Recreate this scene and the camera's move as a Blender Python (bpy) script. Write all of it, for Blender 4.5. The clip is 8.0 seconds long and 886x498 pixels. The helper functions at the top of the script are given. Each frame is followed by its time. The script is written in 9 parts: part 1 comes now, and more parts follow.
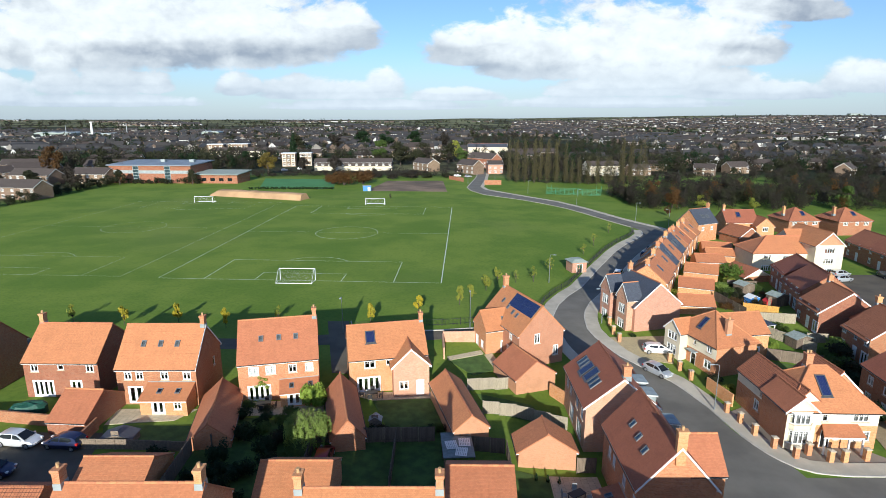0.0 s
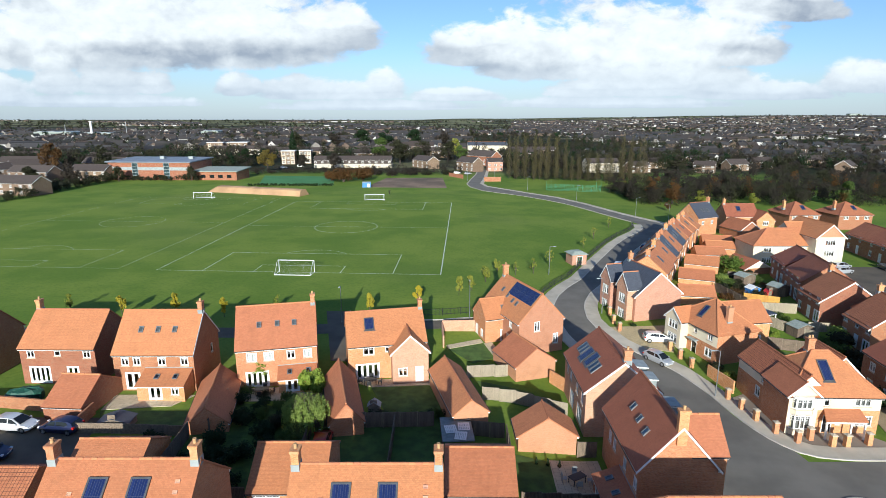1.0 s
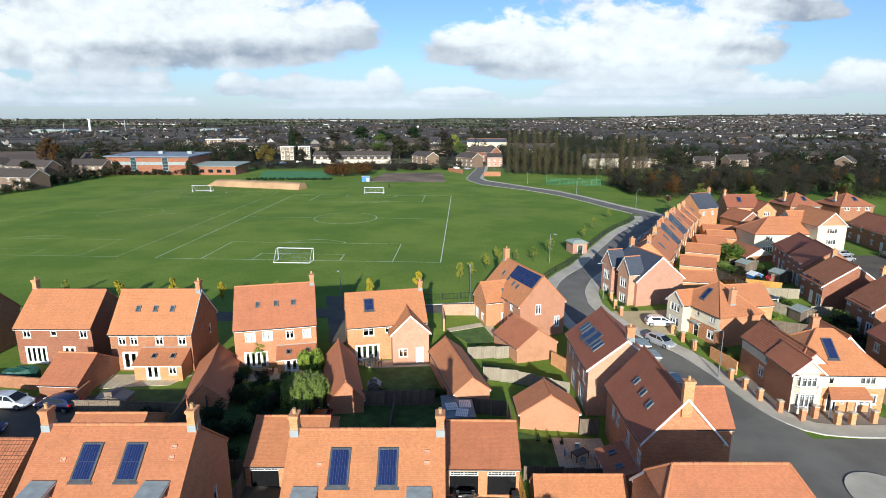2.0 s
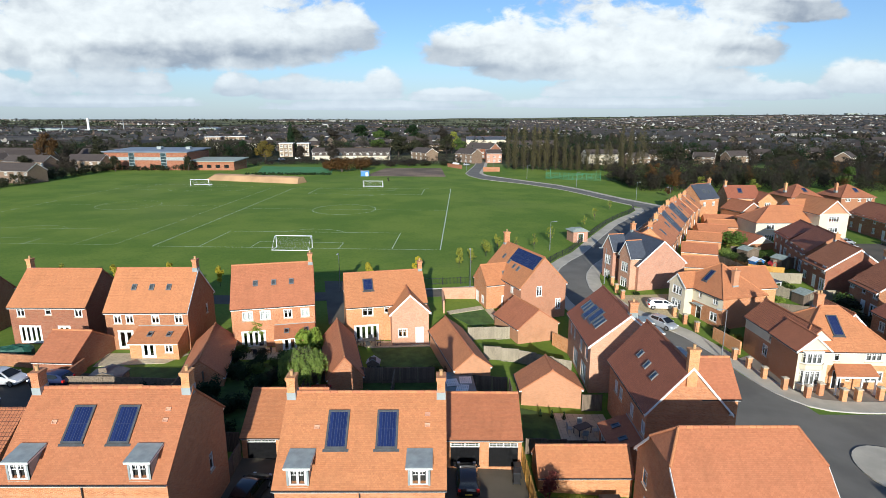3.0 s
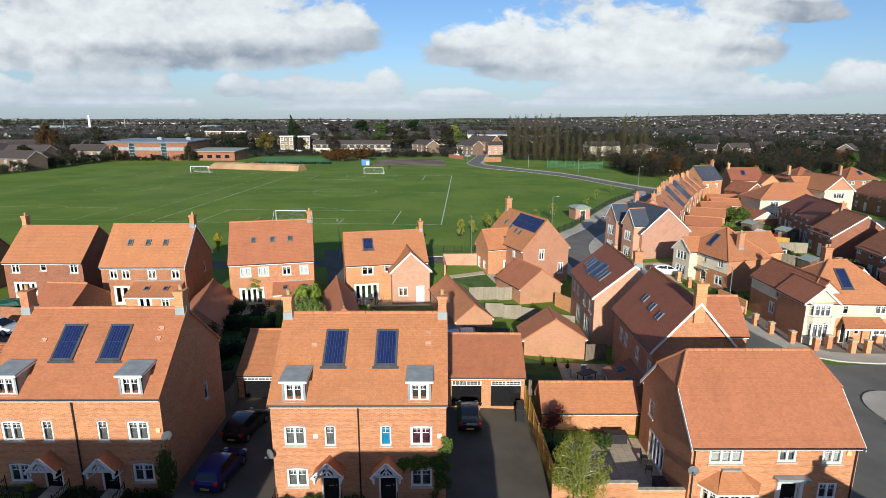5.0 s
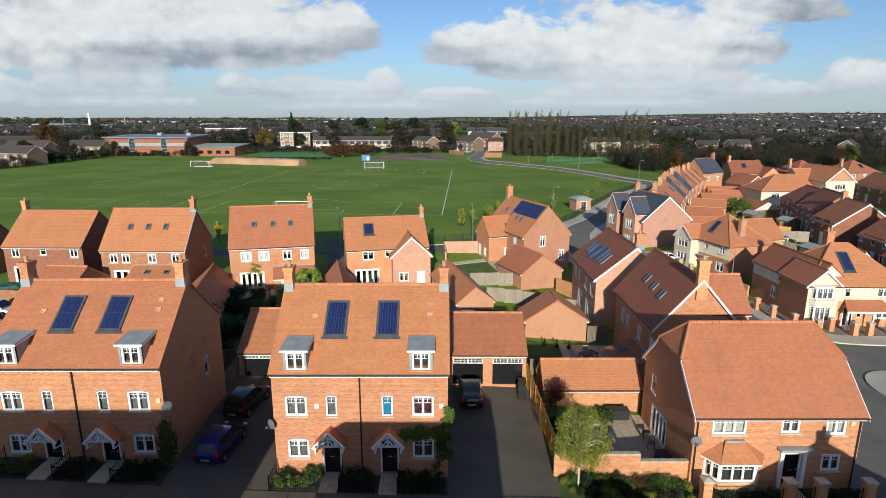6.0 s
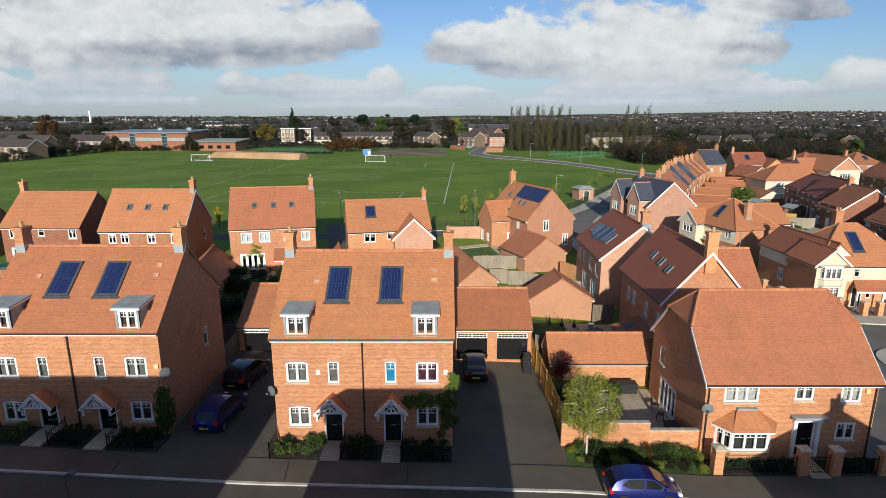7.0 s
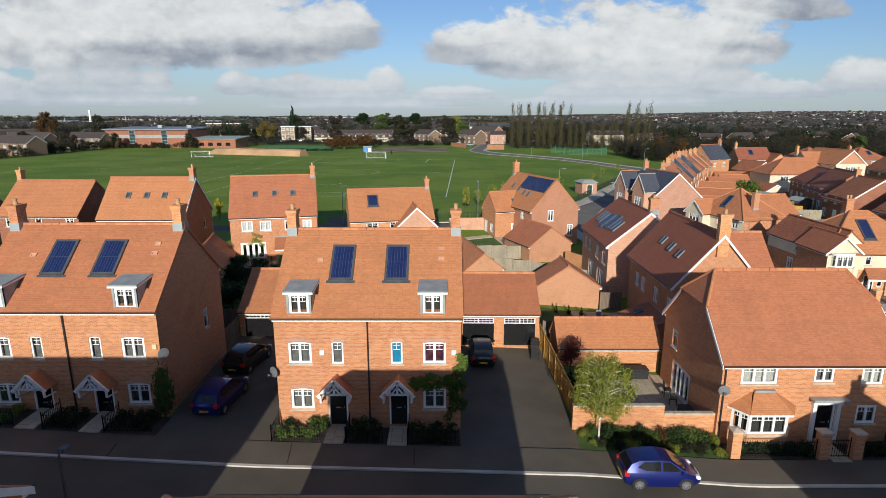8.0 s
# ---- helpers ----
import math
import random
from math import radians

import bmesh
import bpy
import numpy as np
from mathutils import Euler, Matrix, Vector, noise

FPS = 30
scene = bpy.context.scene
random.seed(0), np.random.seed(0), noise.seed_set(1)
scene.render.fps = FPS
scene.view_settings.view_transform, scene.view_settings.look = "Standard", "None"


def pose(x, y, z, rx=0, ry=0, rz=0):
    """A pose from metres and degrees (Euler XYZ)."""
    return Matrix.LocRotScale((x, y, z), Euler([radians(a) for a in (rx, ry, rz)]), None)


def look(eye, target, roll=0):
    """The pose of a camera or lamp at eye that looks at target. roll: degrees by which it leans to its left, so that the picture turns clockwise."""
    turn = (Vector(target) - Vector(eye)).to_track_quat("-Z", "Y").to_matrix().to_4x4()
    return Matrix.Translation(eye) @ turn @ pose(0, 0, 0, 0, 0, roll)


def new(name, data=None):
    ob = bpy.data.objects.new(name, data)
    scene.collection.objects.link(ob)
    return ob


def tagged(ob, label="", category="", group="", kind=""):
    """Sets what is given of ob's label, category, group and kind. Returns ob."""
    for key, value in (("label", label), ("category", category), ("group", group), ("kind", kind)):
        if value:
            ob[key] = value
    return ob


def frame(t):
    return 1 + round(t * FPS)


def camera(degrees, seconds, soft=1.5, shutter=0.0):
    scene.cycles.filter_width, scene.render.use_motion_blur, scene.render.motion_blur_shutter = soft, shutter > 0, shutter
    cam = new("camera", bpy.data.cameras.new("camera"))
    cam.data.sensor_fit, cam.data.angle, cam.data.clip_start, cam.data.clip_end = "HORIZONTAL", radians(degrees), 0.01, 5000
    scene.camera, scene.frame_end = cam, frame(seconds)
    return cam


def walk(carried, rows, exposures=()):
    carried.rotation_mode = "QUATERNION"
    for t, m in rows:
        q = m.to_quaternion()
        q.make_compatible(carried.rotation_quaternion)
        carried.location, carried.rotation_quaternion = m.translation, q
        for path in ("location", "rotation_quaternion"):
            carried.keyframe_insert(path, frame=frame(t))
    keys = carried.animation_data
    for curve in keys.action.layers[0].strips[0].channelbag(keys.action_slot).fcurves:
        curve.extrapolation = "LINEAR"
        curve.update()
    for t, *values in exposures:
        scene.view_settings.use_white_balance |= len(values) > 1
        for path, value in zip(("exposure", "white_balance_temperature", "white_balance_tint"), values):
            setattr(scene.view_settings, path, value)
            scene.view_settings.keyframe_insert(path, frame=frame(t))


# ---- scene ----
cam = camera(76.8, 8.0, soft=0.4)
PATH = [
    (0, (0.028, 0.17, 32.906), (0.028, 2.117, 32.451), -0.0),
    (0.5, (0.054, 0.196, 32.106), (0.053, 2.143, 31.65), 0.1),
    (1, (0.078, 0.178, 31.06), (0.079, 2.126, 30.606), -0.0),
    (1.5, (0.013, 0.186, 29.853), (0.015, 2.133, 29.397), -0.0),
    (3, (-0.189, 0.472, 25.731), (-0.182, 2.42, 25.278), -0.0),
    (3.5, (-0.188, 0.451, 24.361), (-0.183, 2.398, 23.906), -0.0),
    (4, (-0.211, 0.435, 22.93), (-0.206, 2.383, 22.475), -0.0),
    (4.5, (-0.181, 0.413, 21.716), (-0.176, 2.36, 21.261), -0.0),
    (5.8, (-0.27, 0.103, 19.005), (-0.27, 2.053, 18.562), 0.0),
    (6, (-0.293, 0.097, 18.813), (-0.29, 2.045, 18.358), 0.0),
    (6.5, (-0.389, 0.151, 17.717), (-0.388, 2.098, 17.261), -0.0),
    (7, (-0.507, 0.409, 16.678), (-0.507, 2.355, 16.22), -0.0),
    (7.5, (-0.692, 0.852, 15.827), (-0.692, 2.798, 15.369), 0.0),
    (8, (-0.922, 1.08, 15.24), (-0.922, 3.027, 14.782), 0.0),
]
walk(cam, [(t, look(eye, target, roll)) for t, eye, target, roll in PATH],
     exposures=[(0.0, 0.26, 6100, 4), (1.5, 0.27, 6110, 4), (3.0, 0.15, 6150, 4), (4.5, 0.03, 6230, 5), (6.0, -0.11, 6350, 6), (8.0, -0.21, 6440, 7)])

# ---- world and sun ----
SUN_EL, SUN_AZ = radians(17.4), radians(2.3)
sun = new("sun", bpy.data.lights.new("sun", "SUN"))
sun.data.energy, sun.data.angle, sun.data.color = 5.7, radians(0.55), (1.0, 0.94, 0.855)
sun.matrix_world = look((0, 0, 200), (math.sin(SUN_AZ), math.cos(SUN_AZ), 200 - math.tan(SUN_EL)))

world = bpy.data.worlds.new("sky")
scene.world = world
world.use_nodes = True


class Nodes:
    """Short way to write a node tree."""

    def __init__(self, tree):
        self.t = tree

    def add(self, kind, **inputs):
        n = self.t.nodes.new("ShaderNode" + kind)
        for k, v in inputs.items():
            self.put(n, k, v)
        return n

    def put(self, n, key, v):
        sock = n.inputs[int(key[1:])] if key[0] == "i" and key[1:].isdigit() else n.inputs[key.replace("_", " ")]
        if isinstance(v, bpy.types.NodeSocket):
            self.t.links.new(v, sock)
        else:
            sock.default_value = v

    def math(self, op, a, b=0.0, c=0.0, clamp=False):
        n = self.t.nodes.new("ShaderNodeMath")
        n.operation, n.use_clamp = op, clamp
        for i, v in enumerate((a, b, c)):
            self.put(n, "i%d" % i, v)
        return n.outputs[0]

    def ramp(self, x, lo, hi):
        n = self.t.nodes.new("ShaderNodeMapRange")
        n.interpolation_type = "SMOOTHSTEP"
        for i, v in enumerate((x, lo, hi, 0.0, 1.0)):
            self.put(n, "i%d" % i, v)
        return n.outputs[0]

    def mix(self, f, a, b, blend="MIX"):
        n = self.t.nodes.new("ShaderNodeMix")
        n.data_type, n.blend_type = "RGBA", blend
        col = lambda c: c if isinstance(c, bpy.types.NodeSocket) else (*c, 1.0)
        self.put(n, "i0", f), self.put(n, "i6", col(a)), self.put(n, "i7", col(b))
        return n.outputs[2]

    def noise(self, vec, scale, detail=3.0, rough=0.55, dist=0.0):
        n = self.t.nodes.new("ShaderNodeTexNoise")
        self.put(n, "Vector", vec)
        n.inputs["Scale"].default_value, n.inputs["Detail"].default_value = scale, detail
        n.inputs["Roughness"].default_value, n.inputs["Distortion"].default_value = rough, dist
        return n.outputs[0]


# Cumulus banks: middle and height of the flat base, half width and height, as slopes seen from the estate (sideways / ahead, up / ahead).
CLOUDS = [
    (-0.62, 0.112, 0.32, 0.150), (-0.36, 0.112, 0.22, 0.130), (-0.20, 0.126, 0.10, 0.075), (-0.50, 0.100, 0.22, 0.050), (-0.90, 0.120, 0.20, 0.120),
    (0.06, 0.100, 0.10, 0.060), (0.20, 0.086, 0.17, 0.100), (0.34, 0.083, 0.17, 0.115), (0.46, 0.106, 0.14, 0.095), (0.55, 0.172, 0.14, 0.060), (1.0, 0.10, 0.15, 0.06),
    (-0.66, 0.050, 0.050, 0.046), (-0.57, 0.050, 0.070, 0.046), (-0.50, 0.049, 0.040, 0.034), (-0.78, 0.036, 0.090, 0.046), (-0.35, 0.046, 0.045, 0.034), (-0.25, 0.040, 0.080, 0.036),
    (-0.10, 0.044, 0.040, 0.044), (-0.16, 0.038, 0.110, 0.028), (0.25, 0.042, 0.080, 0.030), (0.34, 0.044, 0.090, 0.038), (0.46, 0.050, 0.110, 0.046), (0.02, 0.034, 0.090, 0.020),
    (0.72, 0.055, 0.080, 0.050), (0.83, 0.052, 0.100, 0.055), (0.55, 0.038, 0.150, 0.028), (-0.60, 0.024, 0.200, 0.020), (0.30, 0.022, 0.220, 0.018), (-0.12, 0.018, 0.200, 0.016),
]


def cloud_group():
    g = bpy.data.node_groups.new("cloud_field", "ShaderNodeTree")
    for k in ("u", "v"):
        g.interface.new_socket(k, in_out="INPUT", socket_type="NodeSocketFloat")
    g.interface.new_socket("d", in_out="OUTPUT", socket_type="NodeSocketFloat")
    n = Nodes(g)
    gi, go = g.nodes.new("NodeGroupInput"), g.nodes.new("NodeGroupOutput")
    u, v = gi.outputs[0], gi.outputs[1]
    vec = n.add("CombineXYZ", X=u, Y=n.math("MULTIPLY", v, 1.8), Z=0.0).outputs[0]
    rough = n.math("ADD", n.math("MULTIPLY", n.noise(vec, 13.0, 9.0, 0.56, 0.3), n.ramp(v, 0.07, 0.11)), n.math("MULTIPLY", n.noise(vec, 34.0, 7.0, 0.56, 0.3), n.ramp(v, 0.11, 0.07)))
    big = n.noise(vec, 2.2, 3.0, 0.5)
    best = n.math("MULTIPLY_ADD", big, 5.0, -4.1)          # loose cover beyond the named banks
    best = n.math("ADD", best, n.math("MULTIPLY", n.ramp(v, 0.24, 0.6), 0.95))
    for cu, cv, ru, rv in CLOUDS:
        a = n.math("MULTIPLY_ADD", u, 1 / ru, -cu / ru)
        b = n.math("MULTIPLY_ADD", v, 1 / rv, -cv / rv)
        b = n.math("MAXIMUM", b, n.math("MULTIPLY", b, -4.0))      # flat below, domed above
        r = n.math("MULTIPLY_ADD", a, a, n.math("MULTIPLY", b, b))
        best = n.math("MAXIMUM", best, n.math("SUBTRACT", 1.0, r))
    best = n.math("MAXIMUM", best, -1.6)
    d = n.math("ADD", best, n.math("MULTIPLY", n.math("ADD", rough, -0.5), n.math("MULTIPLY_ADD", n.ramp(v, 0.08, 0.13), 1.2, 1.4)))
    g.links.new(d, go.inputs[0])
    return g


def build_sky():
    n = Nodes(world.node_tree)
    world.node_tree.nodes.clear()
    sky = n.add("TexSky")
    sky.sky_type, sky.sun_disc = "NISHITA", False
    sky.sun_elevation, sky.sun_rotation = SUN_EL, radians(182.3)
    sky.air_density, sky.dust_density, sky.ozone_density = 1.0, 0.6, 2.0
    co = n.add("TexCoord").outputs["Generated"]
    sep = n.add("SeparateXYZ", Vector=co)
    x, y, z = sep.outputs
    ay = n.math("MAXIMUM", n.math("ABSOLUTE", y), 0.12)
    u, v = n.math("DIVIDE", x, ay), n.math("DIVIDE", z, ay)
    grp = cloud_group()

    def field(uu, vv):
        k = world.node_tree.nodes.new("ShaderNodeGroup")
        k.node_tree = grp
        n.put(k, "u", uu), n.put(k, "v", vv)
        return k.outputs[0]
    d0 = field(u, v)
    d1 = field(n.math("ADD", u, -0.004), n.math("ADD", v, 0.012))
    below = field(u, n.math("SUBTRACT", v, n.math("MINIMUM", n.math("MULTIPLY", v, 0.26), 0.034)))
    flat = n.add("CombineXYZ", X=u, Y=n.math("MULTIPLY", v, 1.5), Z=3.0).outputs[0]
    puff = n.noise(flat, 24.0, 7.0, 0.58, 0.4)
    shade = n.noise(flat, 6.5, 4.0, 0.5, 0.2)
    cover = n.ramp(n.math("ADD", d0, n.math("MULTIPLY", n.math("ADD", puff, -0.47), n.math("MULTIPLY_ADD", n.ramp(v, 0.08, 0.13), 0.6, 0.5))), -0.12, 0.42)
    base = n.math("SUBTRACT", 1.0, n.ramp(below, -0.5, 1.05))
    base = n.math("MULTIPLY", base, n.math("MULTIPLY_ADD", n.ramp(v, 0.06, 0.12), 0.6, 0.4))
    lit = n.math("MULTIPLY_ADD", base, -0.62, n.math("MULTIPLY_ADD", n.ramp(v, 0.05, 0.1), 0.12, 0.76))
    lit = n.math("ADD", lit, n.math("MULTIPLY", n.ramp(shade, 0.48, 0.7), n.math("MULTIPLY_ADD", n.ramp(v, 0.06, 0.12), -0.3, -0.2)))
    lit = n.math("ADD", lit, n.math("MULTIPLY", n.math("SUBTRACT", d0, d1), 0.2))
    lit = n.math("ADD", lit, n.math("MULTIPLY_ADD", puff, 0.5, -0.25), clamp=True)
    cloud = n.mix(lit, SKY_GREY, SKY_WHITE)
    clear = n.mix(1.0, sky.outputs[0], SKY_TINT, "MULTIPLY")
    out = n.mix(n.math("MULTIPLY", cover, 0.96), clear, cloud)
    haze = n.ramp(n.math("ABSOLUTE", v), 0.12, 0.015)
    out = n.mix(n.math("MULTIPLY", haze, 0.52), out, SKY_HAZE)
    bg = n.add("Background", Color=out, Strength=0.094)
    w = n.add("OutputWorld")
    world.node_tree.links.new(bg.outputs[0], w.inputs[0])


SKY_GREY, SKY_WHITE, SKY_HAZE, SKY_TINT = (3.4, 3.75, 4.5), (9.8, 9.8, 9.8), (5.5, 6.45, 7.8), (0.93, 1.06, 1.38)
build_sky()

# ---- materials ----


def material(name):
    m = bpy.data.materials.new(name)
    m.use_nodes = True
    n = Nodes(m.node_tree)
    return m, n, m.node_tree.nodes["Principled BSDF"]


def coords(n, kind="Object"):
    return n.add("TexCoord").outputs[kind]


def bump(n, b, height, strength, distance):
    k = n.add("Bump", Height=height, Strength=strength, Distance=distance)
    n.put(b, "Normal", k.outputs[0])


def plain(name, c, rough=0.6, metal=0.0, vary=0.15, scale=3.0, relief=0.0, kind="Object", fine=40.0):
    """A surface with stains at one scale and grain at another."""
    m, n, b = material(name)
    co = coords(n, kind)
    big, small = n.noise(co, scale, 4.0), n.noise(co, fine, 2.0)
    dark, light = [v * (1 - vary) for v in c], [min(v * (1 + vary), 0.95) for v in c]
    col = n.mix(n.ramp(big, 0.3, 0.7), dark, light)
    col = n.mix(n.math("MULTIPLY", n.ramp(small, 0.35, 0.75), vary), col, [v * 0.55 for v in c])
    n.put(b, "Base_Color", col)
    b.inputs["Roughness"].default_value, b.inputs["Metallic"].default_value = rough, metal
    if relief:
        bump(n, b, small, 0.6, relief)
    return m


def masonry(name, c1, c2, mortar, bw, rh, gap, relief, rough=0.85, tint=0.25, offset=0.5, streak=0.0):
    """Coursed bricks or tiles, laid out in metres on the surface."""
    m, n, b = material(name)
    uv = coords(n, "UV")
    t = n.add("TexBrick", Vector=uv, Color1=(*c1, 1), Color2=(*c2, 1), Mortar=(*mortar, 1))
    t.offset = offset
    for k, v in (("Scale", 1.0), ("Mortar Size", gap), ("Mortar Smooth", 0.3), ("Bias", -0.1), ("Brick Width", bw), ("Row Height", rh)):
        t.inputs[k].default_value = v
    co = coords(n)
    stain = n.noise(co, 0.55, 5.0, 0.6)
    patch = n.noise(co, 3.3, 3.0)
    col = n.mix(n.math("MULTIPLY", n.ramp(stain, 0.45, 0.75), 0.45), t.outputs[0], [v * 0.62 for v in c1])
    col = n.mix(n.math("MULTIPLY", n.ramp(patch, 0.45, 0.75), 0.35), col, [min(1, v * 1.3) for v in c2])
    if streak:
        sv = n.add("Mapping", Vector=uv)
        sv.inputs["Scale"].default_value = (2.2, 0.25, 1)
        col = n.mix(n.math("MULTIPLY", n.ramp(n.noise(sv.outputs[0], 1.0, 4.0), 0.5, 0.8), streak), col, [v * 0.4 for v in c1])
    rnd = n.add("ObjectInfo").outputs["Random"]
    hsv = n.add("HueSaturation", Color=col, Value=n.math("MULTIPLY_ADD", rnd, tint, 1 - tint / 2), Hue=n.math("MULTIPLY_ADD", rnd, 0.012, 0.494))
    n.put(b, "Base_Color", hsv.outputs[0])
    b.inputs["Roughness"].default_value = rough
    bump(n, b, n.math("SUBTRACT", n.math("MULTIPLY", n.noise(co, 60.0, 2.0), 0.3), t.outputs["Fac"]), 0.7, relief)
    return m


M = {}
M["brick"] = masonry("orange_brick", (0.63, 0.275, 0.115), (0.42, 0.155, 0.062), (0.62, 0.41, 0.25), 0.225, 0.075, 0.008, 0.006)
M["brick_red"] = masonry("red_brick", (0.40, 0.146, 0.07), (0.235, 0.08, 0.042), (0.38, 0.25, 0.15), 0.225, 0.075, 0.009, 0.006)
M["brick_pink"] = masonry("pale_pink_brick", (0.6, 0.305, 0.19), (0.44, 0.205, 0.125), (0.55, 0.4, 0.3), 0.225, 0.075, 0.009, 0.006)
M["brick_soft"] = masonry("soft_orange_brick", (0.5, 0.235, 0.13), (0.43, 0.195, 0.105), (0.47, 0.27, 0.17), 0.225, 0.075, 0.008, 0.004)
M["brick_tan"] = masonry("tan_brick", (0.22, 0.145, 0.09), (0.17, 0.108, 0.068), (0.3, 0.24, 0.18), 0.225, 0.075, 0.006, 0.004)
M["tile"] = masonry("clay_roof_tile", (0.52, 0.207, 0.093), (0.435, 0.162, 0.072), (0.33, 0.122, 0.055), 0.17, 0.115, 0.004, 0.004, 0.8, 0.2, streak=0.25)
M["tile_red"] = masonry("red_clay_roof_tile", (0.41, 0.148, 0.072), (0.32, 0.112, 0.056), (0.2, 0.07, 0.038), 0.17, 0.115, 0.006, 0.006, 0.8, 0.25, streak=0.3)
M["pantile"] = masonry("clay_pantile", (0.47, 0.175, 0.08), (0.38, 0.13, 0.062), (0.09, 0.035, 0.022), 0.27, 0.3, 0.022, 0.03, 0.8, 0.2, 0.0, streak=0.3)
# Front faces of the roof courses, darker than the tiles above them.
M["tile_edge"] = plain("dark_tile_edge", (0.37, 0.14, 0.064), 0.85, vary=0.25, scale=1.2)
M["tile_red_edge"] = plain("dark_red_tile_edge", (0.2, 0.07, 0.04), 0.85, vary=0.25, scale=1.2)
M["pantile_edge"] = plain("dark_pantile_edge", (0.2, 0.075, 0.04), 0.85, vary=0.25, scale=1.2)
M["slate"] = masonry("grey_slate", (0.075, 0.085, 0.105), (0.055, 0.062, 0.08), (0.03, 0.033, 0.04), 0.3, 0.22, 0.008, 0.006, 0.5, 0.2)
M["concrete_tile"] = masonry("brown_concrete_tile", (0.078, 0.06, 0.052), (0.058, 0.045, 0.04), (0.04, 0.03, 0.026), 0.33, 0.33, 0.02, 0.015, 0.9, 0.5, 0.0)
M["block"] = masonry("block_paving", (0.5, 0.39, 0.215), (0.42, 0.325, 0.18), (0.25, 0.2, 0.12), 0.2, 0.1, 0.006, 0.004, 0.9)
M["slab"] = masonry("paving_slab", (0.56, 0.47, 0.32), (0.47, 0.39, 0.27), (0.15, 0.14, 0.11), 0.6, 0.6, 0.012, 0.006, 0.9, 0.1)
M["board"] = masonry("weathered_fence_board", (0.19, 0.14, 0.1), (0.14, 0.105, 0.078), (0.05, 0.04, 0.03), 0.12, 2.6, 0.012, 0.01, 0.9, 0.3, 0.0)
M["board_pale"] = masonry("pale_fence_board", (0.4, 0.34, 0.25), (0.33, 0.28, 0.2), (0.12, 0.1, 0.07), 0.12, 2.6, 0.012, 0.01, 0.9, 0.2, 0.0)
M["board_gold"] = masonry("golden_fence_board", (0.62, 0.33, 0.07), (0.52, 0.27, 0.055), (0.2, 0.1, 0.03), 0.12, 2.6, 0.01, 0.01, 0.7, 0.15, 0.0)
M["white"] = plain("white_painted_wood", (0.8, 0.79, 0.76), 0.45, vary=0.05)
M["render"] = plain("cream_render", (0.74, 0.66, 0.5), 0.9, vary=0.08, scale=0.7, relief=0.003)
M["white_render"] = plain("white_render", (0.66, 0.57, 0.42), 0.9, vary=0.06, scale=0.7, relief=0.003)
M["black"] = plain("black_gloss_paint", (0.012, 0.012, 0.013), 0.25, vary=0.2)
M["dark"] = plain("black_plastic", (0.02, 0.02, 0.022), 0.5, vary=0.2)
M["lead"] = plain("grey_lead_sheet", (0.29, 0.325, 0.325), 0.5, vary=0.18, scale=1.5)
M["frame_grey"] = plain("dark_grey_metal", (0.1, 0.105, 0.11), 0.45, 0.3, vary=0.15)
M["stone"] = plain("pale_cast_stone", (0.5, 0.42, 0.31), 0.85, vary=0.15, relief=0.002)
M["pot"] = plain("buff_clay_pot", (0.5, 0.3, 0.14), 0.8, vary=0.2)
M["metal"] = plain("galvanised_steel", (0.32, 0.34, 0.35), 0.45, 0.7, vary=0.15)
M["metal_dull"] = plain("dull_grey_metal", (0.17, 0.175, 0.18), 0.6, 0.2, vary=0.15)
M["goal"] = plain("white_goal_paint", (0.85, 0.85, 0.85), 0.4, vary=0.04)
M["line"] = plain("white_line_paint_on_grass", (0.62, 0.68, 0.55), 0.9, vary=0.12, scale=0.8)
M["kerb"] = plain("concrete_kerb", (0.52, 0.48, 0.42), 0.9, vary=0.15, scale=0.6, relief=0.003)
M["path"] = plain("concrete_pavement", (0.5, 0.445, 0.35), 0.9, vary=0.14, scale=0.35, relief=0.003)
M["asphalt"] = plain("asphalt_road", (0.1, 0.083, 0.06), 0.85, vary=0.22, scale=0.22, relief=0.006, fine=90.0)
M["asphalt_old"] = plain("worn_grey_asphalt", (0.165, 0.15, 0.125), 0.9, vary=0.2, scale=0.18, relief=0.006, fine=90.0)
M["asphalt_new"] = plain("dark_asphalt", (0.114, 0.094, 0.067), 0.85, vary=0.2, scale=0.3, relief=0.006, fine=90.0)
M["soil"] = plain("dark_soil", (0.055, 0.042, 0.03), 0.95, vary=0.35, scale=1.0, relief=0.02)
M["sand"] = plain("bare_earth", (0.42, 0.26, 0.14), 0.95, vary=0.2, scale=0.12, relief=0.02)
M["bare_ground"] = plain("worn_brown_ground", (0.2, 0.135, 0.085), 0.95, vary=0.45, scale=0.06, relief=0.02)
M["gravel"] = plain("pale_gravel", (0.26, 0.21, 0.165), 0.95, vary=0.3, scale=0.12, relief=0.02)
M["bark"] = plain("bark", (0.09, 0.07, 0.055), 0.95, vary=0.3, scale=6.0, relief=0.01)
M["birch"] = plain("white_birch_bark", (0.62, 0.58, 0.52), 0.8, vary=0.3, scale=8.0, relief=0.004)
M["steel_green"] = plain("green_mesh_panel", (0.03, 0.2, 0.1), 0.5, vary=0.15)
M["tarp"] = plain("dark_green_tarpaulin", (0.02, 0.09, 0.06), 0.6, vary=0.25)
M["red"] = plain("red_plastic", (0.5, 0.03, 0.025), 0.4, vary=0.1)
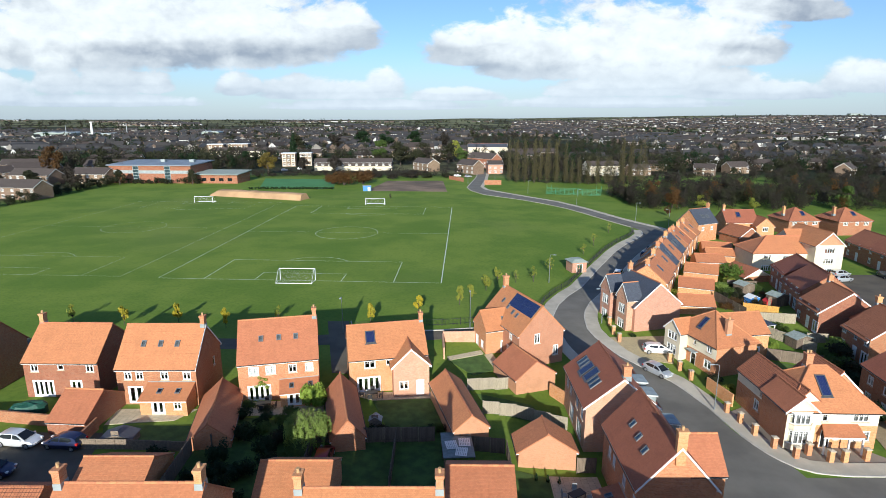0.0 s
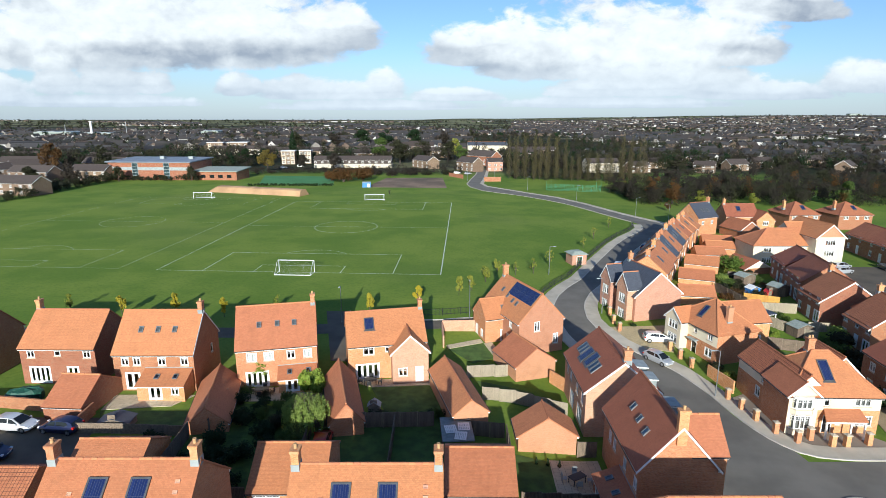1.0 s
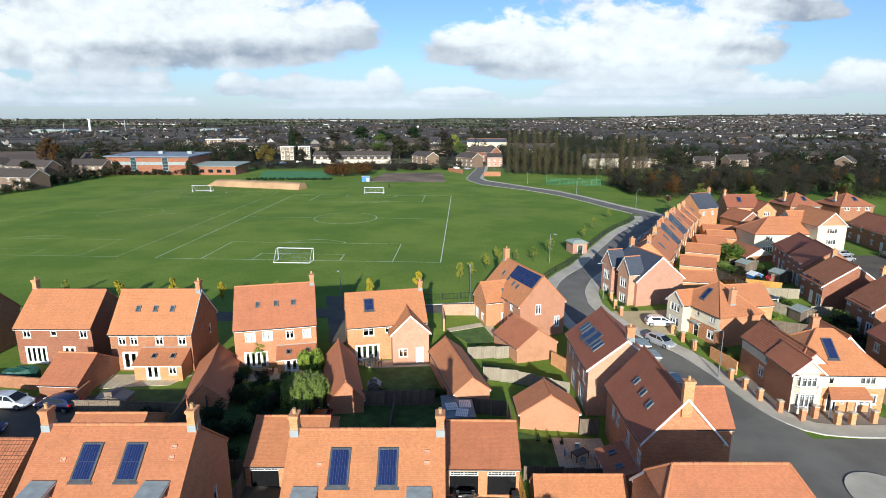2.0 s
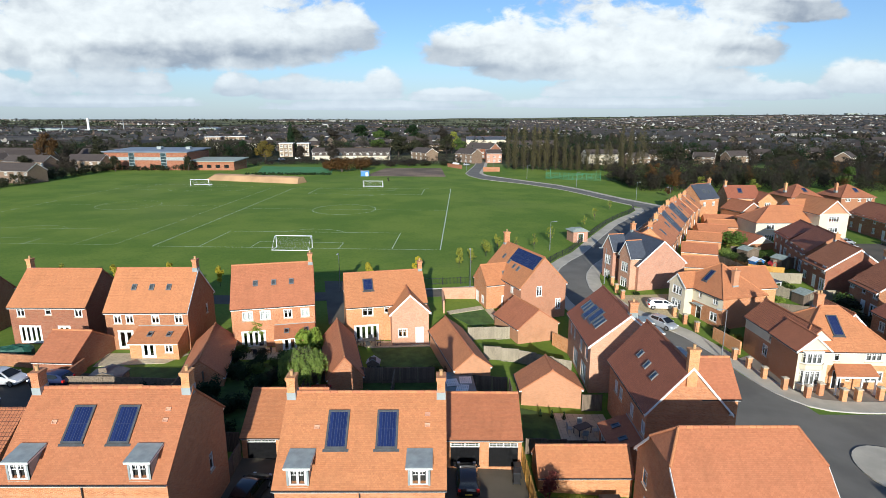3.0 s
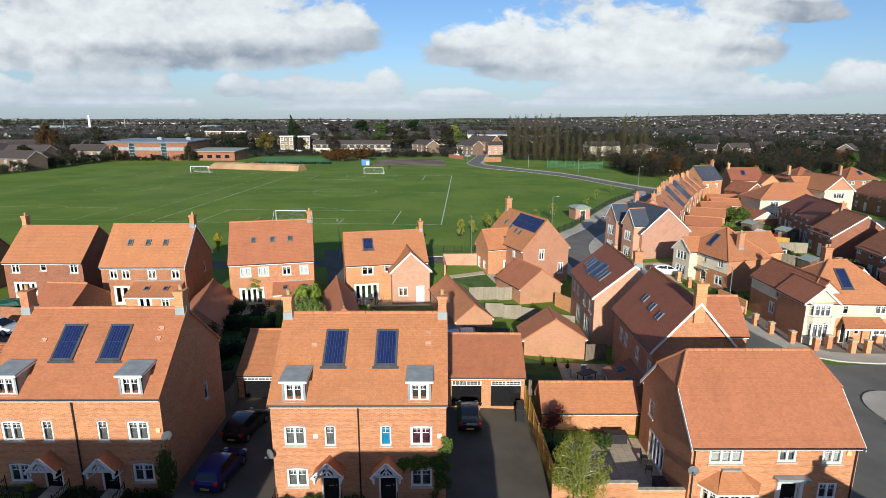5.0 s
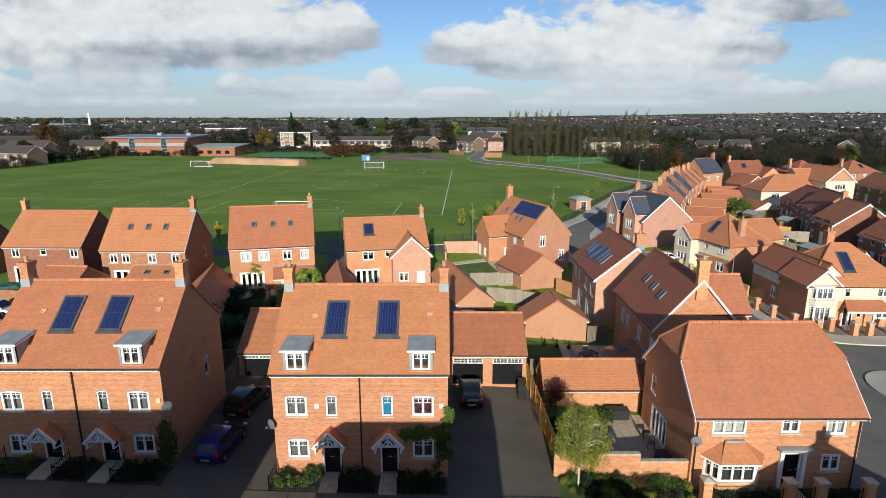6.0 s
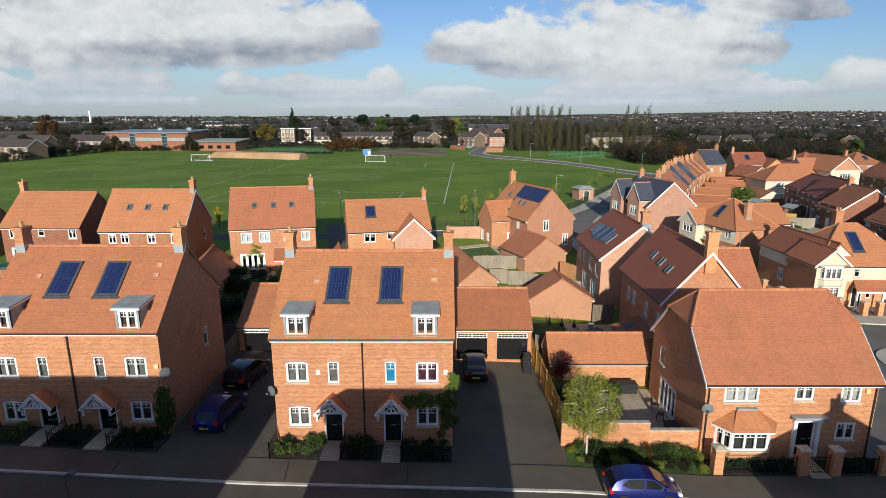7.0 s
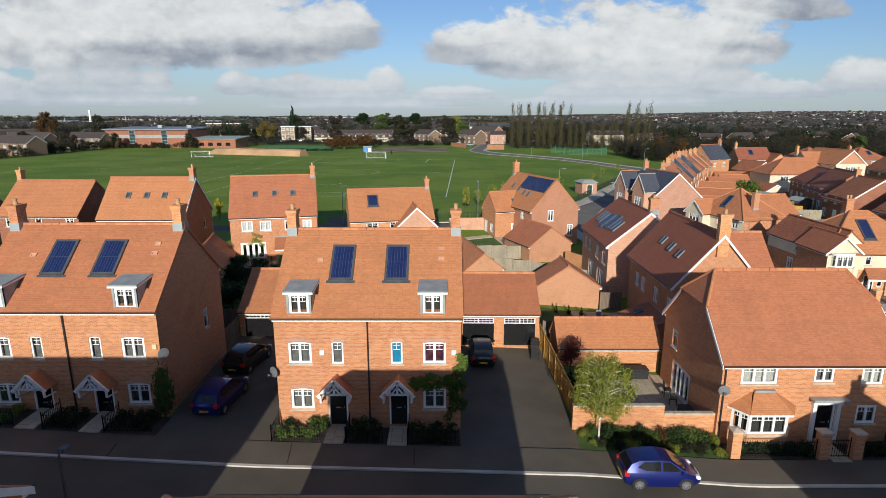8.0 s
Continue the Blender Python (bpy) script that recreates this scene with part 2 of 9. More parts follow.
M["blue"] = plain("blue_plastic", (0.05, 0.2, 0.5), 0.4, vary=0.1)
M["felt"] = plain("grey_green_roof_felt", (0.3, 0.34, 0.3), 0.9, vary=0.15)
M["wood"] = plain("grey_wood", (0.21, 0.16, 0.115), 0.85, vary=0.25, scale=4.0)
M["tyre"] = plain("tyre_rubber", (0.018, 0.018, 0.018), 0.8, vary=0.2)
M["rim"] = plain("silver_alloy", (0.6, 0.6, 0.62), 0.3, 0.8, vary=0.08)
M["lamp_red"] = plain("red_lamp_lens", (0.45, 0.02, 0.015), 0.15, vary=0.05)
M["lamp_clear"] = plain("clear_lamp_lens", (0.75, 0.76, 0.78), 0.12, vary=0.05)
M["plate"] = plain("yellow_plate", (0.7, 0.5, 0.06), 0.5, vary=0.05)
M["alarm"] = plain("pale_yellow_plastic", (0.66, 0.56, 0.3), 0.5, vary=0.08)
M["curtain"] = plain("pale_curtain", (0.6, 0.57, 0.52), 0.9, vary=0.15, scale=5.0)
M["dark_blind"] = plain("dark_window_blind", (0.06, 0.055, 0.05), 0.9, vary=0.3, scale=4.0)
M["grey_blind"] = plain("grey_window_blind", (0.2, 0.19, 0.18), 0.9, vary=0.3, scale=4.0)
M["curtain_blue"] = plain("blue_blind", (0.03, 0.33, 0.55), 0.8, vary=0.1)
M["curtain_pink"] = plain("pink_curtain", (0.14, 0.035, 0.06), 0.9, vary=0.9, scale=3.5)


def glass_material():
    m, n, b = material("window_glass")
    out = m.node_tree.nodes["Material Output"]
    mix = n.add("MixShader")
    gloss = n.add("BsdfGlossy", Roughness=0.03, Color=(0.9, 0.95, 1.0, 1))
    clear = n.add("BsdfTransparent", Color=(0.62, 0.68, 0.7, 1))
    fres = n.add("Fresnel", IOR=1.6)
    m.node_tree.links.new(n.math("MULTIPLY_ADD", fres.outputs[0], 0.9, 0.04), mix.inputs[0])
    m.node_tree.links.new(clear.outputs[0], mix.inputs[1])
    m.node_tree.links.new(gloss.outputs[0], mix.inputs[2])
    m.node_tree.links.new(mix.outputs[0], out.inputs[0])
    return m


def panel_material():
    """Dark blue solar cells in a fine grid."""
    m, n, b = material("solar_cells")
    t = n.add("TexBrick", Vector=coords(n, "UV"), Color1=(0.012, 0.02, 0.075, 1), Color2=(0.016, 0.028, 0.1, 1), Mortar=(0.07, 0.08, 0.12, 1))
    t.offset = 0.0
    for k, v in (("Scale", 1.0), ("Mortar Size", 0.008), ("Brick Width", 0.16), ("Row Height", 1.6)):
        t.inputs[k].default_value = v
    n.put(b, "Base_Color", t.outputs[0])
    b.inputs["Roughness"].default_value = 0.16
    return m


def leaf_material(name, c1, c2, c3):
    m, n, b = material(name)
    geo = n.add("NewGeometry")
    r = geo.outputs["Random Per Island"]
    col = n.mix(r, c1, c2)
    col = n.mix(n.ramp(n.noise(coords(n), 0.9, 3.0), 0.45, 0.7), col, c3)
    col = n.mix(n.math("MULTIPLY", n.add("ObjectInfo").outputs["Random"], 0.4), col, c3)
    n.put(b, "Base_Color", col)
    b.inputs["Roughness"].default_value = 0.7
    b.inputs["Specular IOR Level"].default_value = 0.2
    mix = n.add("MixShader", Fac=0.35)
    links = m.node_tree.links
    links.new(b.outputs[0], mix.inputs[1])
    links.new(n.add("BsdfTranslucent", Color=col).outputs[0], mix.inputs[2])
    links.new(mix.outputs[0], m.node_tree.nodes["Material Output"].inputs[0])
    return m


def paint_material(name, c):
    m, n, b = material(name)
    n.put(b, "Base_Color", (*c, 1))
    b.inputs["Roughness"].default_value, b.inputs["Metallic"].default_value = 0.32, 0.35
    b.inputs["Coat Weight"].default_value, b.inputs["Coat Roughness"].default_value = 0.8, 0.06
    flake = n.noise(coords(n), 300.0, 1.0)
    n.put(b, "Base_Color", n.mix(n.math("MULTIPLY", flake, 0.25), c, [min(1, v * 1.5 + 0.01) for v in c]))
    return m


M["glass"] = glass_material()
M["pv"] = panel_material()
M["leaf_green"] = leaf_material("green_leaves", (0.07, 0.12, 0.03), (0.115, 0.16, 0.035), (0.05, 0.085, 0.022))
M["leaf_dark"] = leaf_material("dark_evergreen_leaves", (0.018, 0.04, 0.016), (0.03, 0.055, 0.02), (0.012, 0.028, 0.012))
M["leaf_yellow"] = leaf_material("yellow_autumn_leaves", (0.55, 0.42, 0.03), (0.42, 0.36, 0.04), (0.3, 0.29, 0.05))
M["leaf_birch"] = leaf_material("yellow_green_leaves", (0.32, 0.31, 0.05), (0.23, 0.26, 0.045), (0.16, 0.2, 0.035))
M["leaf_rust"] = leaf_material("rust_brown_leaves", (0.16, 0.07, 0.02), (0.11, 0.06, 0.022), (0.07, 0.045, 0.02))
M["leaf_olive"] = leaf_material("dull_olive_leaves", (0.052, 0.055, 0.025), (0.042, 0.043, 0.023), (0.03, 0.033, 0.018))
M["leaf_bare"] = leaf_material("bare_brown_twigs", (0.06, 0.049, 0.037), (0.047, 0.039, 0.03), (0.036, 0.032, 0.024))
M["leaf_lime"] = leaf_material("lime_green_leaves", (0.36, 0.44, 0.07), (0.27, 0.37, 0.06), (0.18, 0.27, 0.045))
M["leaf_willow"] = leaf_material("grey_green_willow_leaves", (0.34, 0.42, 0.1), (0.25, 0.34, 0.08), (0.16, 0.23, 0.06))
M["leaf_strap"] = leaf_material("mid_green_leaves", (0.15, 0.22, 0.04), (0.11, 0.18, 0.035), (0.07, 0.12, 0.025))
M["leaf_red"] = leaf_material("dark_red_leaves", (0.22, 0.055, 0.045), (0.15, 0.04, 0.035), (0.1, 0.04, 0.03))
M["leaf_poplar"] = leaf_material("sparse_poplar_leaves", (0.125, 0.11, 0.045), (0.09, 0.078, 0.035), (0.068, 0.058, 0.034))
M["leaf_gold"] = leaf_material("golden_brown_leaves", (0.24, 0.17, 0.03), (0.15, 0.12, 0.03), (0.1, 0.085, 0.03))
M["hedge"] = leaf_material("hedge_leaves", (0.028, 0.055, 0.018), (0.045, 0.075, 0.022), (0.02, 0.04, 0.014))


def grass_material():
    """Mown sports turf; rougher and browner land beyond the field."""
    m, n, b = material("grass")
    co = coords(n)
    sep = n.add("SeparateXYZ", Vector=co)
    x, y = sep.outputs[0], sep.outputs[1]
    mid, fine = n.noise(co, 0.05, 4.0, 0.6), n.noise(co, 1.6, 4.0, 0.65)
    wear = n.noise(co, 0.016, 3.0)
    turf = n.mix(n.ramp(mid, 0.35, 0.65), (0.125, 0.2, 0.03), (0.195, 0.262, 0.045))
    turf = n.mix(n.math("MULTIPLY", n.ramp(fine, 0.4, 0.75), 0.4), turf, (0.06, 0.12, 0.022))
    turf = n.mix(n.math("MULTIPLY", n.ramp(wear, 0.5, 0.7), 0.4), turf, (0.17, 0.21, 0.06))
    # Pale fields gain ground with distance; this lightening stands in for aerial haze.
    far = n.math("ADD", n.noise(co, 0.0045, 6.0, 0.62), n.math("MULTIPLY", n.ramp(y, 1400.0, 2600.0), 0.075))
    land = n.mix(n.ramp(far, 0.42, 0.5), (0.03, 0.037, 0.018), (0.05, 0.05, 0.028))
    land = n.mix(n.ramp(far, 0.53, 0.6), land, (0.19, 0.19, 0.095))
    rim = n.ramp(n.math("ADD", y, n.math("MULTIPLY", n.noise(co, 0.02, 3.0), 40.0)), 330.0, 380.0)
    side = n.ramp(n.math("ADD", x, n.math("MULTIPLY", n.noise(co, 0.03, 2.0), 20.0)), 190.0, 215.0)
    left = n.ramp(x, -168.0, -185.0)
    f = n.math("MAXIMUM", rim, n.math("MAXIMUM", side, left))
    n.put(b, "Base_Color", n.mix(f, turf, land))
    b.inputs["Roughness"].default_value = 0.95
    b.inputs["Specular IOR Level"].default_value = 0.1
    bump(n, b, n.noise(co, 9.0, 3.0, 0.7), 0.6, 0.05)
    return m


M["grass"] = grass_material()
M["lawn"] = plain("garden_lawn", (0.07, 0.125, 0.024), 0.95, vary=0.3, scale=0.8, relief=0.03, fine=20.0)
M["astro"] = plain("artificial_green_pitch", (0.06, 0.21, 0.06), 0.9, vary=0.1, scale=0.1)

# ---- building helpers ----


def smooth(a, b, x):
    s = min(1.0, max(0.0, (x - a) / (b - a)))
    return s * s * (3 - 2 * s)


def gz(x, y):
    """Height of the ground."""
    s = float(np.interp(x, (-60, -32, -24, -10, 6, 14, 40, 90), (0.2, 0.05, -0.2, -1.05, -1.55, -2.2, -2.3, -2.3)))
    s *= 1 - (1 - 0.35 * smooth(0, 25, x)) * smooth(62, 95, y)
    r = math.hypot(x, y)
    hills = smooth(1500, 4800, r) * (22 + 33 * smooth(-700, 2600, x) + 5 * math.sin(x * 0.0026 + 1.0) * math.cos(y * 0.0011) + 2.5 * math.sin(x * 0.0071 + 0.4))
    return s + hills - 3.0 * smooth(110, 400, x) * smooth(60, 200, y) * (1 - smooth(900, 2500, r))


class Mesh:
    """Collects faces with metre-true UVs and makes one mesh of them."""

    def __init__(self):
        self.v, self.f, self.m = [], [], []

    def poly(self, pts, mat=0):
        k = len(self.v)
        self.v += [tuple(p) for p in pts]
        self.f.append(tuple(range(k, k + len(pts))))
        self.m.append(mat)

    def box(self, x0, y0, z0, x1, y1, z1, mat=0, top=True):
        a, b, c, d = (x0, y0), (x1, y0), (x1, y1), (x0, y1)
        for p, q in ((a, b), (b, c), (c, d), (d, a)):
            self.poly([(*p, z0), (*q, z0), (*q, z1), (*p, z1)], mat)
        self.poly([(*p, z1) for p in (a, b, c, d)], mat)
        self.poly([(*p, z0) for p in (d, c, b, a)], mat)

    def bevel_box(self, x0, y0, z0, x1, y1, z1, e, mat=0):
        """A box with its upper edges taken off."""
        lo = [(x0, y0), (x1, y0), (x1, y1), (x0, y1)]
        hi = [(x0 + e, y0 + e), (x1 - e, y0 + e), (x1 - e, y1 - e), (x0 + e, y1 - e)]
        for i in range(4):
            j = (i + 1) % 4
            self.poly([(*lo[i], z0), (*lo[j], z0), (*lo[j], z1 - e), (*lo[i], z1 - e)], mat)
            self.poly([(*lo[i], z1 - e), (*lo[j], z1 - e), (*hi[j], z1), (*hi[i], z1)], mat)
        self.poly([(*p, z1) for p in hi], mat)
        self.poly([(*p, z0) for p in reversed(lo)], mat)

    def tube(self, pts, radii, sides=8, mat=0, cap=True):
        rings = []
        for i, p in enumerate(pts):
            p = Vector(p)
            a, b = Vector(pts[max(i - 1, 0)]), Vector(pts[min(i + 1, len(pts) - 1)])
            d = (b - a).normalized()
            s = d.cross(Vector((0, 0, 1)) if abs(d.z) < 0.95 else Vector((1, 0, 0))).normalized()
            t = d.cross(s)
            r = radii[i] if isinstance(radii, (list, tuple)) else radii
            rings.append([p + (s * math.cos(2 * math.pi * k / sides) + t * math.sin(2 * math.pi * k / sides)) * r for k in range(sides)])
        for a, b in zip(rings, rings[1:]):
            for k in range(sides):
                j = (k + 1) % sides
                self.poly([a[k], b[k], b[j], a[j]], mat)
        if cap:
            self.poly(rings[0], mat)
            self.poly(list(reversed(rings[-1])), mat)

    def prism(self, outline, axis_from, axis_to, mat=0):
        """An outline in (x, z) pushed along y."""
        n = len(outline)
        a = [(x, axis_from, z) for x, z in outline]
        b = [(x, axis_to, z) for x, z in outline]
        for i in range(n):
            j = (i + 1) % n
            self.poly([a[i], a[j], b[j], b[i]], mat)
        self.poly(list(reversed(a)), mat)
        self.poly(b, mat)

    def ribbed(self, x0, x1, z0, z1, n, y, depth, thick=0.03, share=0.5):
        """One upright sheet with n boards or ribs standing proud of it, all of a piece."""
        cut, ys = [x0], [y]
        for i in range(n):
            a, b = x0 + (x1 - x0) * i / n, x0 + (x1 - x0) * (i + 1) / n
            m = a + (b - a) * share
            cut += [a, m, m, b]
            ys += [y - depth, y - depth, y, y]
        for i in range(len(cut) - 1):
            if abs(cut[i] - cut[i + 1]) + abs(ys[i] - ys[i + 1]) > 1e-6:
                self.poly([(cut[i], ys[i], z0), (cut[i + 1], ys[i + 1], z0), (cut[i + 1], ys[i + 1], z1), (cut[i], ys[i], z1)])
        yb = y + thick
        self.poly([(x1, yb, z0), (x0, yb, z0), (x0, yb, z1), (x1, yb, z1)])
        self.poly([(x0, yb, z0), (x0, y, z0), (x0, y, z1), (x0, yb, z1)])
        self.poly([(x1, y, z0), (x1, yb, z0), (x1, yb, z1), (x1, y, z1)])
        self.poly([(x0, y, z1), (x1, y, z1), (x1, yb, z1), (x0, yb, z1)])

    def data(self, name, mats):
        me = bpy.data.meshes.new(name)
        me.from_pydata(self.v, [], self.f)
        for m in mats:
            me.materials.append(M[m] if isinstance(m, str) else m)
        if len(mats) > 1:
            me.polygons.foreach_set("material_index", self.m)
        uv = me.uv_layers.new(name="UVMap")
        flat = np.empty(len(me.loops) * 2, dtype=np.float32)
        for p in me.polygons:
            n = p.normal
            t = Vector((-n.y, n.x, 0))
            t = t.normalized() if t.length > 1e-3 else Vector((1, 0, 0))
            s = n.cross(t)
            for li in p.loop_indices:
                co = me.vertices[me.loops[li].vertex_index].co
                flat[2 * li], flat[2 * li + 1] = co.dot(t), co.dot(s)
        uv.data.foreach_set("uv", flat)
        me.update()
        return me


def part(name, mesh, mats, parent, label="", at=None):
    """One mesh object under a thing or a part."""
    data = mesh.data(name, mats) if isinstance(mesh, Mesh) else mesh
    ob = new(name, data)
    ob.parent = parent
    if at is not None:
        ob.matrix_local = at
    if label:
        ob["label"] = label
    return ob


def thing(name, m, label, category, group="", kind=""):
    e = new(name)
    e.empty_display_size = 0.3
    e.matrix_world = m
    return tagged(e, label, category, group, kind)


def single(name, mesh, mats, m, label, category, group="", kind=""):
    ob = new(name, mesh.data(name, mats) if isinstance(mesh, Mesh) else mesh)
    ob.matrix_world = m
    return tagged(ob, label, category, group, kind)


def strip(name, left, right, mats, lift, label, category, step=1.5, skirt=0.25):
    """A paved strip between two lines, draped on the ground."""
    def fill(line):
        out = []
        for (x0, y0), (x1, y1) in zip(line, line[1:]):
            k = max(1, int(math.hypot(x1 - x0, y1 - y0) / step))
            out += [(x0 + (x1 - x0) * i / k, y0 + (y1 - y0) * i / k) for i in range(k)]
        return out + [line[-1]]

    def resample(line, count):
        line = np.array(fill(line), dtype=float)
        d = np.concatenate([[0], np.cumsum(np.hypot(*np.diff(line, axis=0).T))])
        at = np.linspace(0, d[-1], count)
        return list(zip(np.interp(at, d, line[:, 0]), np.interp(at, d, line[:, 1])))
    cnt = max(len(fill(left)), len(fill(right)))
    a, b = resample(left, cnt), resample(right, cnt)
    w = max(1, int(max(math.hypot(p[0] - q[0], p[1] - q[1]) for p, q in zip(a, b)) / 1.6))
    m = Mesh()
    put = lambda x, y, dz: (x, y, gz(x, y) + dz)
    rows = [[(p[0] + (q[0] - p[0]) * j / w, p[1] + (q[1] - p[1]) * j / w) for j in range(w + 1)] for p, q in zip(a, b)]
    for r0, r1 in zip(rows, rows[1:]):
        for j in range(w):
            m.poly([put(*r0[j], lift), put(*r0[j + 1], lift), put(*r1[j + 1], lift), put(*r1[j], lift)])
        for j in (0, w):
            q = [put(*r0[j], lift), put(*r1[j], lift), put(*r1[j], lift - skirt), put(*r0[j], lift - skirt)]
            m.poly(q if j == 0 else q[::-1])
    for r in (rows[0], rows[-1]):
        for j in range(w):
            m.poly([put(*r[j], lift), put(*r[j], lift - skirt), put(*r[j + 1], lift - skirt), put(*r[j + 1], lift)])
    return single(name, m, mats, Matrix(), label, category, kind="structure")


# ---- ground ----


def build_ground():
    m = Mesh()
    near = list(range(-80, 121, 2))
    xs = [-4800, -3600, -2700, -2000, -1500, -1100, -800, -600, -450, -340, -260, -200, -160, -130, -105] + near + [135, 155, 180, 210, 250, 300, 370, 450, 600, 800, 1100, 1500, 2000, 2700, 3600, 4800]
    ys = [-400, -200, -120, -70] + list(range(-44, 129, 3)) + [140, 160, 190, 220, 260, 300, 350, 400, 480, 580, 700, 850, 1050, 1300, 1600, 2000, 2500, 3100, 3700, 4300, 4900]
    verts = [(x, y, gz(x, y)) for y in ys for x in xs]
    w = len(xs)
    faces = [(j * w + i, j * w + i + 1, (j + 1) * w + i + 1, (j + 1) * w + i) for j in range(len(ys) - 1) for i in range(w - 1)]
    me = bpy.data.meshes.new("ground")
    me.from_pydata(verts, [], faces)
    me.materials.append(M["grass"])
    me.polygons.foreach_set("use_smooth", [True] * len(faces))
    tagged(new("ground", me), "mown green sports field and wider grassland", "ground", kind="structure")


build_ground()

# Street in front of the near row.
strip("road", [(-70, 18.2), (24, 18.2), (46, 18.4)], [(-70, 24.45), (24, 24.75), (30, 27.5)], ["asphalt"], 0.035, "dark asphalt residential street", "road")
strip("kerb", [(-70, 24.45), (24, 24.75)], [(-70, 24.62), (24, 24.92)], ["kerb"], 0.11, "pale concrete kerb along the street", "kerb")
strip("pavement", [(-70, 24.62), (24, 24.92)], [(-70, 26.5), (24, 26.9)], ["asphalt_new"], 0.10, "dark asphalt pavement beside the street", "pavement")
strip("kerb", [(-70, 18.03), (24, 18.03)], [(-70, 18.2), (24, 18.2)], ["kerb"], 0.11, "pale concrete kerb along the street", "kerb")
strip("pavement", [(-70, 16.2), (24, 16.2)], [(-70, 18.03), (24, 18.03)], ["asphalt_new"], 0.10, "dark asphalt pavement beside the street", "pavement")
# Side street that bends past the field.
EAST = [(30.5, 45.0), (35.0, 49.6), (34.6, 53.6), (33.6, 58.0), (33.0, 64.0), (31.4, 69.6), (28.9, 73.4), (26.0, 78.0), (24.3, 83.4), (23.8, 87.0), (24.4, 91.7), (25.5, 95.5), (27.6, 100.2), (30.6, 104.9), (33.4, 109.6), (37.4, 116.4), (41.4, 123.9), (46.6, 133.4), (51.6, 141.6), (57.2, 150.0), (63.0, 159.0), (68.6, 168.0)]
WEST = [(23.0, 40.0), (25.6, 46.0), (26.0, 52.0), (25.6, 58.0), (25.2, 64.0), (23.6, 69.0), (21.3, 74.0), (19.5, 80.3), (19.0, 86.0), (18.9, 91.0), (20.1, 94.7), (21.6, 98.8), (24.6, 104.2), (28.3, 109.4), (32.0, 116.6), (36.2, 125.0), (40.5, 133.0), (45.0, 141.4), (50.6, 150.2), (56.1, 157.4), (60.0, 164.0), (61.2, 169.6)]
strip("road", WEST, EAST, ["asphalt_old"], 0.035, "grey asphalt side street bending past the field", "road", step=2.0)
strip("road", [(24.0, 18.3), (23.2, 28.0), (23.5, 41.0), (25.6, 46.5)], [(46.0, 18.4), (58.0, 30.0), (60.0, 49.6), (33.6, 49.6)], ["asphalt_old"], 0.03, "asphalt road junction", "road", step=2.0)


strip("road", [(25.6, 45.5), (26.0, 52.0), (25.6, 58.0)], [(36.5, 45.5), (36.6, 50.9), (33.8, 57.2)], ["asphalt_old"], 0.024, "asphalt road junction", "road", step=2.0)


def offset(line, d):
    out = []
    for i, p in enumerate(line):
        a, b = line[max(i - 1, 0)], line[min(i + 1, len(line) - 1)]
        t = Vector((b[0] - a[0], b[1] - a[1])).normalized()
        out.append((p[0] + t.y * d, p[1] - t.x * d))
    return out


CURVE = [(60.0, 49.7), (46.0, 49.7), (41.0, 49.75), (38.2, 50.2), (36.4, 51.2), (35.0, 53.2), (34.0, 56.4), (33.4, 60.5)]
E_LINE = CURVE + EAST[4:]
strip("kerb", E_LINE, offset(E_LINE, 0.18), ["kerb"], 0.12, "pale concrete kerb of the side street", "kerb", step=1.5)
strip("pavement", offset(E_LINE, 0.18), offset(E_LINE, 2.3), ["path"], 0.11, "pale concrete pavement of the side street", "pavement", step=1.5)
W_LINE = WEST[9:]
strip("kerb", offset(W_LINE, -0.18), W_LINE, ["kerb"], 0.12, "pale concrete kerb beside the field", "kerb", step=1.5)
strip("pavement", offset(W_LINE, -2.4), offset(W_LINE, -0.18), ["path"], 0.11, "pale concrete pavement beside the field", "pavement", step=1.5)
strip("kerb", offset(WEST[1:10], -0.18), WEST[1:10], ["kerb"], 0.12, "pale concrete kerb of the side street", "kerb", step=1.5)
strip("pavement", offset(WEST[1:10], -1.9), offset(WEST[1:10], -0.18), ["path"], 0.11, "pale concrete pavement of the side street", "pavement", step=1.5)
# Long road beyond the field.
FAR_N = [(68.6, 168.0), (68.0, 173.0), (64.0, 181.9), (60.5, 191.0), (57.3, 201.5), (53.5, 214.0), (46.5, 231.0), (37.0, 244.6), (26.5, 260.9), (20.5, 270.0), (18.8, 281.0), (23.0, 312.0), (28.0, 360.0)]
FAR_S = [(61.2, 169.6), (60.2, 174.6), (57.2, 183.0), (54.4, 192.0), (51.4, 202.0), (47.5, 213.0), (42.0, 223.5), (35.0, 234.4), (27.5, 243.0), (18.6, 252.0), (13.4, 264.3), (12.2, 276.0), (15.5, 300.0), (20.0, 330.0), (22.5, 362.0)]
strip("road", FAR_S, FAR_N, ["asphalt_old"], 0.035, "grey asphalt road beyond the field", "road")
strip("pavement", offset(FAR_S[1:], -0.5), FAR_S[1:], ["path"], 0.10, "pale concrete edging along the far road", "pavement")
strip("pavement", FAR_N, offset(FAR_N, 1.8), ["path"], 0.10, "pale concrete path along the far road", "pavement")
